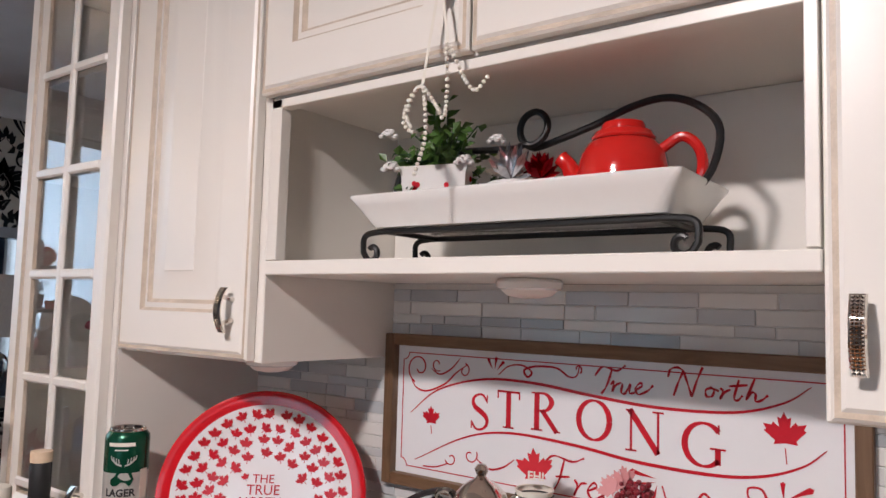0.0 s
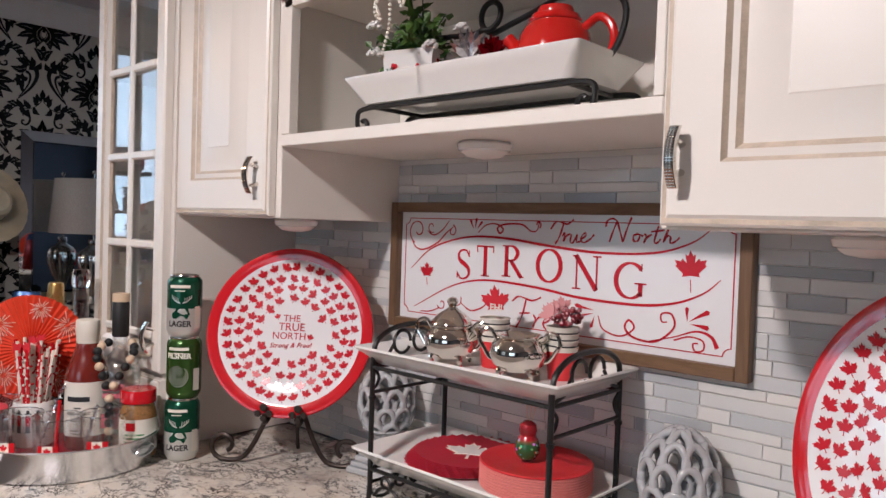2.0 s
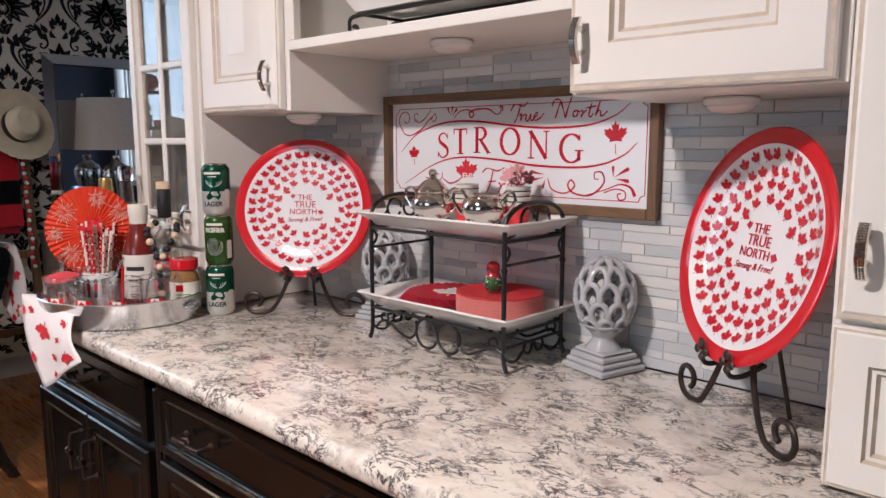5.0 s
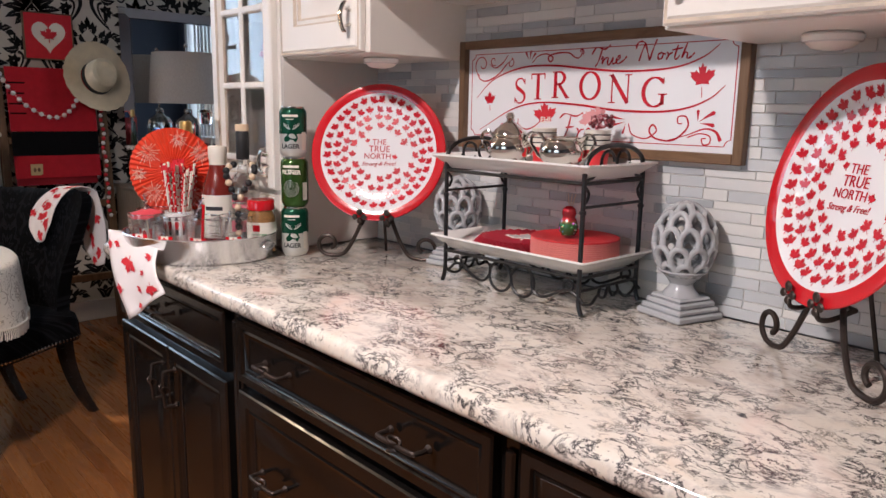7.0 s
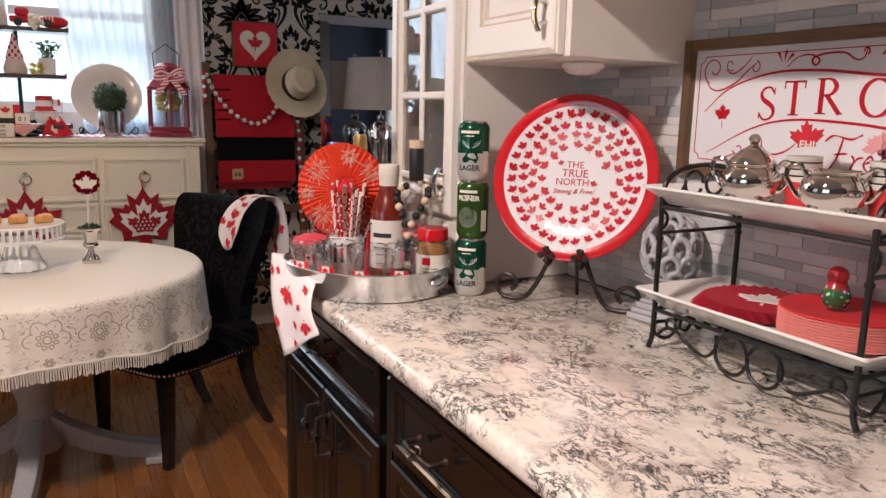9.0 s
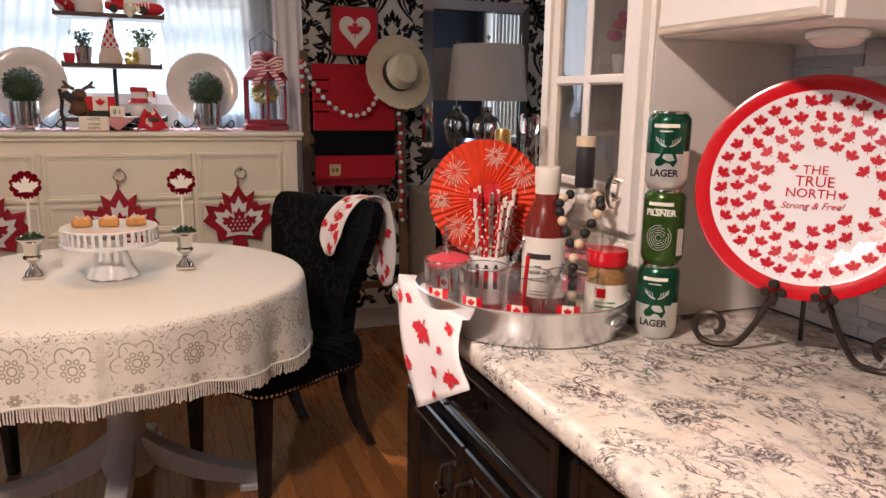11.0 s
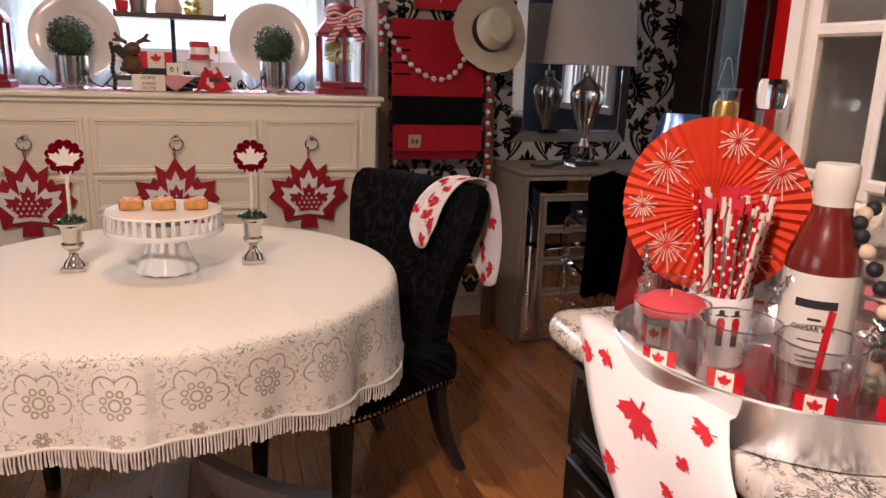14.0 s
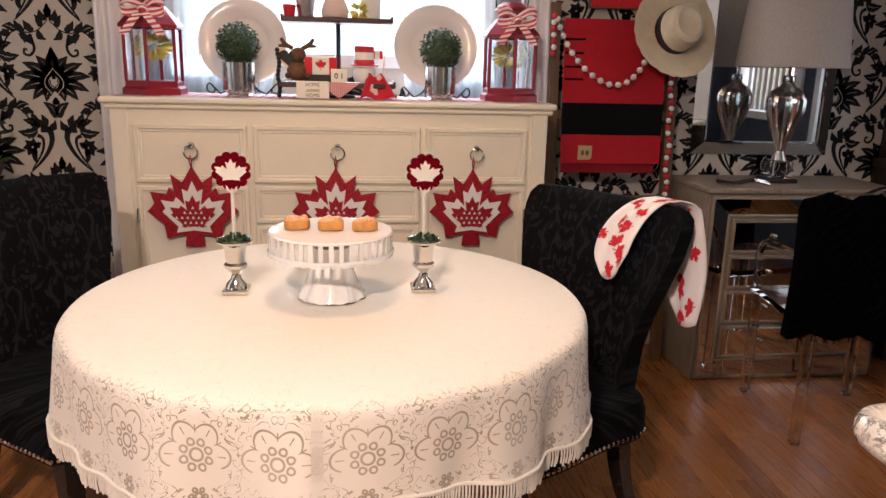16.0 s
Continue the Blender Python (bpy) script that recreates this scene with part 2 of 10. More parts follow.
def paint(name, col, rough=0.4, metal=0.0, vary=0.06, scale=6.0, bump=0.0, bscale=60.0, spec=0.5, rvary=0.04, coat=0.0, dirt=None):
    """A coloured surface with broad unevenness, fine grain and changing gloss."""
    q = Nodes(name)
    big = q.noise(scale, 3.0)
    fine = q.noise(scale * 14, 4.0)
    k = q.math("ADD", q.math("MULTIPLY", big, 0.7), q.math("MULTIPLY", fine, 0.3))
    lo, hi = tuple(max(0, c * (1 - vary)) for c in col), tuple(min(1, c * (1 + vary)) for c in col)
    base = q.ramp(k, (0.3, lo), (0.7, hi))
    if dirt:
        base = q.mix(q.ramp(q.noise(scale * 3, 6.0, 0.65), (0.60, 0.0), (0.72, 1.0)), base, dirt)
    q.set(Base_Color=base, Metallic=metal, Specular_IOR_Level=spec, Coat_Weight=coat)
    q.set(Roughness=q.ramp(fine, (0.25, max(0.02, rough - rvary)), (0.75, min(1, rough + rvary))))
    if bump:
        q.bump(q.noise(bscale, 5.0), bump, 0.001)
    return q.mat


def glass(name, col=(1, 1, 1), rough=0.0, ior=1.45):
    q = Nodes(name)
    return q.set(Base_Color=col, Roughness=rough, Transmission_Weight=1.0, IOR=ior)


CREAM = paint("cream_cabinet_paint", (0.79, 0.755, 0.695), 0.34, vary=0.012, scale=2.0, rvary=0.015)
GLAZE = paint("brown_glaze_in_grooves", (0.55, 0.46, 0.36), 0.45, vary=0.25, scale=30)
ESPRESSO = paint("espresso_cabinet_lacquer", (0.006, 0.005, 0.0045), 0.18, vary=0.3, scale=8, bump=0.05, bscale=40)
BLACK_IRON = paint("black_wrought_iron", (0.006, 0.0055, 0.0055), 0.40, 0.0, 0.3, 40, 0.25, 220)
BRONZE_IRON = paint("dark_bronze_iron", (0.045, 0.032, 0.026), 0.42, 0.6, 0.3, 40, 0.3, 180)
WHITE_CHINA = paint("white_glazed_china", (0.82, 0.81, 0.78), 0.10, vary=0.02, rvary=0.03, coat=0.3)
CHROME = paint("polished_chrome", (0.70, 0.67, 0.62), 0.055, 1.0, 0.05, 30, rvary=0.03)
RED_ENAMEL = paint("red_enamel", (0.58, 0.012, 0.018), 0.14, vary=0.08, rvary=0.05, coat=0.5)
PLATE_WHITE = paint("white_enamel_plate", (0.80, 0.79, 0.80), 0.13, vary=0.02, rvary=0.04, coat=0.4)
PRINT_RED = paint("red_print", (0.52, 0.018, 0.030), 0.22, vary=0.10, scale=30, rvary=0.06)
BLACK_FABRIC = None
WALL_PAINT = paint("plain_wall_paint", (0.13, 0.135, 0.15), 0.8, vary=0.05, bump=0.1, bscale=120)
WALL_NAVY = paint("navy_wall_paint", (0.040, 0.052, 0.078), 0.7, vary=0.06, bump=0.1, bscale=120)
CEIL = paint("textured_ceiling", (0.55, 0.54, 0.54), 0.9, vary=0.05, bump=0.9, bscale=45)
TRIM = paint("white_trim_paint", (0.74, 0.73, 0.71), 0.4, vary=0.03)
CLEAR = glass("clear_glass")


def thin_glass(name, tint, least=0.05):
    """Thin-walled clear glass: light passes straight on, and the rims and glancing sides shine."""
    q = Nodes(name)
    q.set(Base_Color=(0.9, 0.92, 0.92), Roughness=0.04, Metallic=1.0)
    tr = q.n("BsdfTransparent", Color=(*tint, 1))
    lw = q.n("LayerWeight", Blend=0.35)
    mx = q.n("MixShader", Fac=q.math("ADD", q.math("MULTIPLY", lw.outputs["Facing"], 0.50), least, clamp=True))
    q.put(mx.inputs[1], tr.outputs[0])
    q.put(mx.inputs[2], q.b.outputs[0])
    q.put(q.t.nodes["Material Output"].inputs[0], mx.outputs[0])
    return q.mat


THIN = thin_glass("thin_clear_glass", (0.985, 0.99, 0.99))
ACRYLIC = glass("clear_acrylic", (0.96, 0.97, 0.98), 0.02, 1.3)
MIRROR = paint("mirror_silver", (0.80, 0.83, 0.85), 0.02, 1.0, 0.02, 3, rvary=0.01)
BLACK = paint("matt_black", (0.012, 0.012, 0.013), 0.6, vary=0.2)


def damask(name, light, dark, period=0.42, rough=0.6, spec=0.5, sheen=False, sharp=0.03, axes=("Y", "Z"), uv=False):
    """A mirrored ornamental figure in two tones, half-dropped from column to column."""
    q = Nodes(name)
    sep = q.n("SeparateXYZ", Vector=q.coord("UV" if uv else "Object"))
    a, b = (sep.outputs[k] for k in (("X", "Y") if uv else axes))
    u = q.math("DIVIDE", a, period)
    col = q.math("FLOOR", u)
    fu = q.math("SUBTRACT", q.math("FRACT", u), 0.5)
    au = q.math("ABSOLUTE", fu)
    v = q.math("ADD", q.math("DIVIDE", b, period * 1.45), q.math("MULTIPLY", q.math("MODULO", q.math("ABSOLUTE", col), 2.0), 0.5))
    fv = q.math("SUBTRACT", q.math("FRACT", v), 0.5)
    vec = q.n("CombineXYZ", X=au, Y=fv, Z=0.0).outputs[0]
    scroll = q.noise(4.2, 1.0, 0.45, vec, 2.2)
    fine = q.noise(9.5, 1.0, 0.4, vec, 1.4)
    # the medallion: a pointed oval with lobed petals
    rr = q.math("SQRT", q.math("ADD", q.math("POWER", q.math("MULTIPLY", au, 3.6), 2.0), q.math("POWER", q.math("MULTIPLY", q.math("SUBTRACT", fv, 0.02), 2.9), 2.0)))
    ang = q.math("ARCTAN2", au, fv)
    lob = q.math("MULTIPLY", q.math("SINE", q.math("MULTIPLY", ang, 9.0)), 0.13)
    med = q.math("ADD", rr, lob)
    ring = q.math("SINE", q.math("MULTIPLY", med, 15.0))
    inside = q.ramp(med, (0.72, 1.0), (0.80, 0.0))
    body = q.math("GREATER_THAN", q.math("ADD", ring, q.math("MULTIPLY", fine, 1.2)), 0.15)
    vine = q.ramp(q.math("ABSOLUTE", q.math("SUBTRACT", scroll, 0.5)), (0.075, 1.0), (0.075 + sharp, 0.0))
    blob = q.ramp(fine, (0.55, 0.0), (0.55 + sharp, 1.0))
    outer = q.math("MAXIMUM", vine, q.math("MULTIPLY", blob, q.ramp(scroll, (0.47, 0.0), (0.5, 1.0))))
    f = q.math("ADD", q.math("MULTIPLY", inside, body), q.math("MULTIPLY", q.math("SUBTRACT", 1.0, inside), outer), clamp=True)
    wear = q.noise(3.0, 3.0)
    c = q.mix(q.math("MULTIPLY", wear, 0.3), q.mix(f, light, dark), q.mix(f, tuple(v * 0.7 for v in light), dark))
    q.set(Base_Color=c, Specular_IOR_Level=spec, Roughness=q.ramp(f, (0.0, rough), (1.0, max(0.2, rough - 0.10))))
    if sheen:
        q.set(Sheen_Weight=0.25)
    q.bump(q.math("ADD", f, q.math("MULTIPLY", q.noise(400.0, 2.0), 0.3)), 0.25, 0.001)
    return q.mat


WALLPAPER = paint("ivory_wallpaper_ground", (0.56, 0.53, 0.47), 0.6, vary=0.08, scale=6, bump=0.15, bscale=500, spec=0.25)
FLOCK = paint("black_wallpaper_print", (0.008, 0.008, 0.009), 0.55, vary=0.3, scale=90, bump=0.2, bscale=600, spec=0.25)


def damask_print(wall, hole):
    """The wallpaper's figure: palmettes, mirrored acanthus leaves and scrolls, half-dropped from column to column."""
    blades = []

    def blade(p, q, w, bend=0.0, lobes=0, layer=0):
        """One leaf from p to q, w wide, bent to one side, with a lobed edge; broad ones are split by a pale midrib."""
        (x0, z0), (x1, z1) = p, q
        L = math.hypot(x1 - x0, z1 - z0)
        ux, uz = (x1 - x0) / L, (z1 - z0) / L
        mid, lf, rt = [], [], []
        n = 14
        for i in range(n + 1):
            s = i / n
            o = bend * L * math.sin(math.pi * s)
            h = 0.65 * w * math.sin(math.pi * s ** 0.62) ** 0.8 * (1 - 0.22 * abs(math.sin(lobes * math.pi * s)) if lobes else 1)
            cx, cz = x0 + ux * L * s - uz * o, z0 + uz * L * s + ux * o
            lf.append((cx - uz * h, cz + ux * h))
            rt.append((cx + uz * h, cz - ux * h))
            g = 0.0011 * math.sin(math.pi * min(1.0, s * 1.3)) if s < 0.77 else 0.0
            mid.append(((cx - uz * g, cz + ux * g), (cx + uz * g, cz - ux * g)))
        if w > 0.026 and not layer:
            blades.append(([a for a, b in mid], lf, layer))
            blades.append((rt, [b for a, b in mid], layer))
        else:
            blades.append((rt, lf, layer))

    def stem(pts, w0, w1, layer=0):
        c = smooth([(x, z, 0) for x, z in pts], 6)
        lf, rt = [], []
        for i, p in enumerate(c):
            a, b = c[max(0, i - 1)], c[min(len(c) - 1, i + 1)]
            dx, dz = b[0] - a[0], b[1] - a[1]
            L = math.hypot(dx, dz) or 1.0
            h = 0.5 * (w0 + (w1 - w0) * i / (len(c) - 1))
            lf.append((p[0] - dz / L * h, p[1] + dx / L * h))
            rt.append((p[0] + dz / L * h, p[1] - dx / L * h))
        blades.append((rt, lf, layer))

    def fan(c, a0, a1, n, r0, r1, w, lobes=0):
        for i in range(n):
            an = radians(a0 + (a1 - a0) * i / max(1, n - 1))
            d = (math.sin(an), math.cos(an))
            blade((c[0] + r0 * d[0], c[1] + r0 * d[1]), (c[0] + r1 * d[0], c[1] + r1 * d[1]), w, 0.06, lobes)
    # palmette
    blade((0, 0.0), (0, 0.130), 0.052, 0, 3)
    for an, ln, w in ((30, 0.122, 0.046), (56, 0.140, 0.046), (80, 0.148, 0.044), (104, 0.138, 0.042), (128, 0.112, 0.040), (154, 0.084, 0.034)):
        q = radians(an)
        blade((0.012 * math.sin(q), -0.012 + 0.012 * math.cos(q)), (ln * math.sin(q), -0.012 + ln * math.cos(q)), w, 0.10, 4)
    stem([(0, 0.045), (0.012, 0.028), (0.032, 0.002), (0.034, -0.026), (0.016, -0.050), (0.010, -0.064), (0.022, -0.068)], 0.0022, 0.003, 1)
    stem([(0.004, -0.034), (0.016, -0.020), (0.018, -0.002), (0.006, 0.012)], 0.0018, 0.0024, 1)
    blade((0.0, 0.050), (0.0, 0.084), 0.012, 0, 0, 1)
    blade((0.004, -0.010), (0.012, 0.006), 0.008, 0, 0, 1)
    # leaf pair under the palmette
    blade((0.002, -0.150), (0.050, -0.088), 0.030, 0.14, 0)
    blade((0.0, -0.100), (0.0, -0.068), 0.022)
    # broad acanthus
    stem([(0.122, -0.372), (0.085, -0.335), (0.050, -0.290), (0.030, -0.240), (0.038, -0.202), (0.070, -0.196)], 0.006, 0.030)
    stem([(0.118, -0.362), (0.086, -0.315), (0.066, -0.270), (0.066, -0.235), (0.086, -0.222)], 0.005, 0.016)
    blade((0.100, -0.335), (0.080, -0.245), 0.017, -0.15)
    blade((0.042, -0.200), (0.010, -0.160), 0.026, 0.2, 2)
    blade((0.050, -0.190), (0.062, -0.138), 0.026, 0.1, 2)
    blade((0.062, -0.188), (0.100, -0.128), 0.030, -0.1, 3)
    blade((0.074, -0.192), (0.135, -0.160), 0.032, 0.12, 3)
    blade((0.080, -0.202), (0.160, -0.206), 0.036, -0.15, 4)
    fan((0.108, -0.272), -60, 200, 6, 0.004, 0.040, 0.022, 2)
    # branch with leaves, its finial and hanging scroll
    blade((0, -0.362), (0, -0.306), 0.026, 0, 2)
    blade((0.006, -0.372), (0.030, -0.330), 0.022, -0.2, 0)
    stem([(0.004, -0.372), (0.040, -0.408), (0.080, -0.420), (0.125, -0.412), (0.160, -0.440), (0.182, -0.486)], 0.004, 0.007)
    for p, q, w, b in (((0.030, -0.398), (0.050, -0.350), 0.024, 0.1), ((0.060, -0.414), (0.094, -0.372), 0.026, -0.1), ((0.095, -0.418), (0.128, -0.372), 0.026, -0.1), ((0.125, -0.412), (0.176, -0.398), 0.028, 0.15), ((0.145, -0.424), (0.192, -0.432), 0.026, 0.1), ((0.075, -0.424), (0.058, -0.470), 0.026, 0.2), ((0.045, -0.412), (0.012, -0.446), 0.024, 0.2), ((0.110, -0.420), (0.096, -0.462), 0.026, -0.2)):
        blade(p, q, w, b, 2)
    stem([(0.070, -0.440), (0.062, -0.480), (0.078, -0.506), (0.100, -0.502), (0.100, -0.484), (0.088, -0.486)], 0.012, 0.008)
    blades.extend([([(-x, z) for x, z in lf], [(-x, z) for x, z in rt], ly) for rt, lf, ly in list(blades)])
    prints = (M(), M())
    for k in range(-8, 16):
        for j in range(-3, 4):
            yc, zc = -1.085 + 0.28 * k, 1.175 + 0.30 * (k % 2) + 0.60 * j
            for rt, lf, ly in blades:
                pts = [(yc + x, zc + z) for x, z in rt + lf]
                ys, zs = [p[0] for p in pts], [p[1] for p in pts]
                if min(ys) < -3.05 or max(ys) > 2.99 or min(zs) < 0.10 or max(zs) > ZC - 0.005:
                    continue
                if max(ys) > hole[0] and min(ys) < hole[1] and max(zs) > hole[2] and min(zs) < hole[3]:
                    continue
                n = len(rt)
                prints[ly].add([(XW + 0.0010 + 0.0008 * ly, y, z) for y, z in pts], [(i, i + 1, n + i + 1, n + i) for i in range(n - 1)])
    tagged(part("printed_figure", prints[0], FLOCK, wall, "black damask figure", angle=5), kind="stuff")
    tagged(part("printed_line", prints[1], WALLPAPER, wall, "ivory lines in the palmettes", angle=5), kind="stuff")


def granite():
    q = Nodes("speckled_stone_counter")
    co = q.coord()
    warp = q.n("TexNoise")
    warp.inputs["Scale"].default_value, warp.inputs["Detail"].default_value = 4.0, 4.0
    q.put(warp.inputs["Vector"], co)
    vec = q.n("VectorMath", operation="MULTIPLY_ADD")
    q.put(vec.inputs[0], warp.outputs[1])
    vec.inputs[1].default_value = (0.07, 0.05, 0.05)
    q.put(vec.inputs[2], co)
    st = q.n("Mapping", Vector=vec.outputs[0], Scale=(1.0, 1.35, 1.0), Rotation=(0, 0, radians(18))).outputs[0]
    cloud = q.noise(9.0, 5.0, 0.6, st, 0.6)
    base = q.ramp(cloud, (0.26, (0.36, 0.30, 0.25)), (0.38, (0.62, 0.55, 0.48)), (0.52, (0.76, 0.71, 0.63)), (0.74, (0.70, 0.61, 0.50)))
    grey = q.ramp(q.noise(17.0, 6.0, 0.72, st, 0.5), (0.52, 0.0), (0.68, 0.6))
    base = q.mix(grey, base, (0.27, 0.26, 0.26))
    vein = q.math("ABSOLUTE", q.math("SUBTRACT", q.noise(22.0, 7.0, 0.74, st, 0.5), 0.5))
    vmask = q.math("MULTIPLY", q.ramp(vein, (0.008, 1.0), (0.036, 0.0)), q.ramp(q.noise(11.0, 2.0, 0.5, co), (0.40, 0.0), (0.54, 1.0)))
    base = q.mix(vmask, base, (0.035, 0.034, 0.040))
    fleck = q.ramp(q.noise(40.0, 6.0, 0.75, st, 0.5), (0.58, 0.0), (0.66, 1.0))
    base = q.mix(fleck, base, (0.05, 0.048, 0.05))
    q.set(Base_Color=base, Roughness=0.12, Coat_Weight=0.25, Coat_Roughness=0.05)
    return q.mat


def oak():
    q = Nodes("orange_oak_floorboards")
    rnd = q.n("ObjectInfo").outputs["Random"]
    isl = q.n("NewGeometry").outputs["Random Per Island"]
    k = q.math("FRACT", q.math("ADD", rnd, isl))
    co = q.coord()
    off = q.n("CombineXYZ", X=q.math("MULTIPLY", k, 9.0), Y=q.math("MULTIPLY", k, 5.0), Z=0.0).outputs[0]
    add = q.n("VectorMath", operation="ADD")
    q.put(add.inputs[0], co)
    q.put(add.inputs[1], off)
    vec = q.n("Mapping", Vector=add.outputs[0], Scale=(1.2, 14.0, 14.0)).outputs[0]
    grain = q.noise(5.0, 6.0, 0.62, vec, 0.8)
    tone = q.ramp(k, (0.0, (0.23, 0.080, 0.020)), (0.5, (0.335, 0.124, 0.034)), (1.0, (0.43, 0.172, 0.052)))
    col = q.mix(q.ramp(grain, (0.35, 0.0), (0.7, 1.0)), tone, (0.14, 0.048, 0.015))
    q.set(Base_Color=q.mix(0.55, tone, col), Roughness=q.ramp(grain, (0.3, 0.22), (0.7, 0.36)), Coat_Weight=0.3, Coat_Roughness=0.15)
    q.bump(grain, 0.12, 0.001)
    return q.mat


def wood(name, a, b, scale=3.0, rough=0.5, along="Z", coat=0.0):
    q = Nodes(name)
    sc = {"X": (1, 9, 9), "Y": (9, 1, 9), "Z": (9, 9, 1)}[along]
    vec = q.n("Mapping", Vector=q.coord(), Scale=sc).outputs[0]
    g = q.noise(scale * 2.2, 6.0, 0.62, vec, 1.2)
    big = q.noise(scale, 2.0)
    col = q.mix(q.ramp(g, (0.32, 0.0), (0.68, 1.0)), a, b)
    col = q.mix(q.math("MULTIPLY", big, 0.3), col, tuple(c * 0.6 for c in a))
    q.set(Base_Color=col, Roughness=q.ramp(g, (0.3, rough - 0.1), (0.7, rough + 0.1)), Coat_Weight=coat)
    q.bump(g, 0.25, 0.001)
    return q.mat


GRANITE, OAK = granite(), oak()
BROWN_WOOD = wood("brown_stained_pine", (0.20, 0.115, 0.06), (0.11, 0.058, 0.028))
BROWN_WOOD_X = wood("brown_stained_pine_rail", (0.22, 0.125, 0.065), (0.12, 0.064, 0.03), along="X")
DARK_WOOD = wood("dark_walnut_hutch", (0.030, 0.014, 0.009), (0.012, 0.006, 0.004), rough=0.35)
GREY_WOOD = wood("weathered_silver_wood", (0.34, 0.285, 0.225), (0.21, 0.17, 0.13), 5.0, 0.45)
IVORY = paint("ivory_sideboard_paint", (0.74, 0.69, 0.57), 0.38, vary=0.04, scale=4, bump=0.05, bscale=70)

XW, YN, ZC = -3.86, 1.305, 2.54        # west wall, tiled kitchen wall, ceiling


def structure():
    # floor under the boards
    m = M()
    m.box(-4.02, 2.8, -3.1, 3.15, -0.20, -0.014)
    solid("floor", m, DARK_WOOD, "orange oak strip floor with dark joints", "floor", "structure")
    # ceiling
    m = M()
    m.box(-4.02, 2.8, -3.1, 3.15, ZC, ZC + 0.12)
    solid("ceiling", m, CEIL, "stippled grey-white plaster ceiling", "ceiling", "structure")
    # west wall with the window opening behind the sideboard
    y0, y1, z0, z1 = -0.64, 0.70, 1.25, 2.25
    m = M()
    m.box(XW - 0.16, XW, -3.1, y0, 0, ZC)
    m.box(XW - 0.16, XW, y1, 3.15, 0, ZC)
    m.box(XW - 0.16, XW, y0, y1, 0, z0)
    m.box(XW - 0.16, XW, y0, y1, z1, ZC)
    w = solid("wall_west", m, WALLPAPER, "wall with black and white damask wallpaper", "wall", "structure")
    damask_print(w, (y0 - 0.03, y1 + 0.03, z0 - 0.03, z1 + 0.03))
    m = M()
    m.rects(y1 - y0, z1 - z0, [(0, 0), (0, 0.02), (0.05, 0.02), (0.05, -0.10)], hole=True)
    win = solid("window_1", m, TRIM, "white framed window with bright daylight outside", "window", "structure", at=pose(XW, y0, z0, 0, 0, 90))
    m = M()
    m.box(0.05, y1 - y0 - 0.05, 0.06, 0.10, 0.48, 0.525, 0.004)
    part("sash_bar", m, TRIM, win)
    m = M()
    m.box(0.05, y1 - y0 - 0.05, 0.082, 0.086, 0.05, z1 - z0 - 0.05)
    pane = part("pane", m, CLEAR, win)
    pane.visible_shadow = False
    # north walls: tiled kitchen wall, the return and the dining room's end with its window
    m = M()
    m.box(-1.37, 2.8, YN + 0.004, YN + 0.15, 0, ZC)
    solid("wall_north_kitchen", m, WALL_PAINT, "painted kitchen wall behind the tiles", "wall", "structure")
    m = M()
    m.box(-1.37, -1.22, YN + 0.15, 3.15, 0, ZC)
    solid("wall_return", m, WALL_NAVY, "plain dark blue wall of the dining room", "wall", "structure")
    m = M()
    m.box(XW, -3.72, 3.00, 3.15, 0, ZC)
    m.box(-2.55, -2.40, 3.00, 3.15, 0, ZC)
    m.box(-1.55, -1.37, 3.00, 3.15, 0, ZC)
    m.box(-2.40, -1.55, 3.00, 3.15, 0, 0.95)
    m.box(-2.40, -1.55, 3.00, 3.15, 2.15, ZC)
    m.box(-3.72, -2.55, 3.00, 3.15, 0, 0.75)
    m.box(-3.72, -2.55, 3.00, 3.15, 2.2, ZC)
    solid("wall_north_dining", m, WALL_NAVY, "plain dark blue wall with two windows", "wall", "structure")
    m = M()
    m.rects(1.17, 1.45, [(0, 0), (0, 0.02), (0.05, 0.02), (0.05, -0.10)], hole=True)
    win = solid("window_2", m, TRIM, "white framed window hung with a red and white flag", "window", "structure", at=pose(-3.72, 3.00, 0.75))
    m = M()
    m.box(0.05, 1.12, 0.082, 0.086, 0.05, 1.40)
    pane = part("pane", m, CLEAR, win)
    pane.visible_shadow = False
    m = M()
    m.rects(0.85, 1.20, [(0, 0), (0, 0.02), (0.05, 0.02), (0.05, -0.10)], hole=True)
    win = solid("window_5", m, TRIM, "white framed window with vertical blinds", "window", "structure", at=pose(-2.40, 3.00, 0.95))
    for k in range(10):
        m = M()
        m.box(0.06 + k * 0.073, 0.06 + k * 0.073 + 0.048, 0.03, 0.034, 0.06, 1.14)
        part("blind_slat", m, TRIM, win)
    # walls behind the camera
    m = M()
    m.box(2.65, 2.8, -3.1, YN, 0, ZC)
    solid("wall_east", m, WALL_PAINT, "plain grey-blue wall", "wall", "structure")
    m = M()
    for a, b in ((XW, -2.9), (-1.5, -0.2), (1.4, 2.65)):
        m.box(a, b, -3.1, -2.95, 0, ZC)
    for a, b in ((-2.9, -1.5), (-0.2, 1.4)):
        m.box(a, b, -3.1, -2.95, 0, 0.8)
        m.box(a, b, -3.1, -2.95, 2.15, ZC)
    solid("wall_south", m, WALL_PAINT, "plain grey-blue wall with two windows", "wall", "structure")
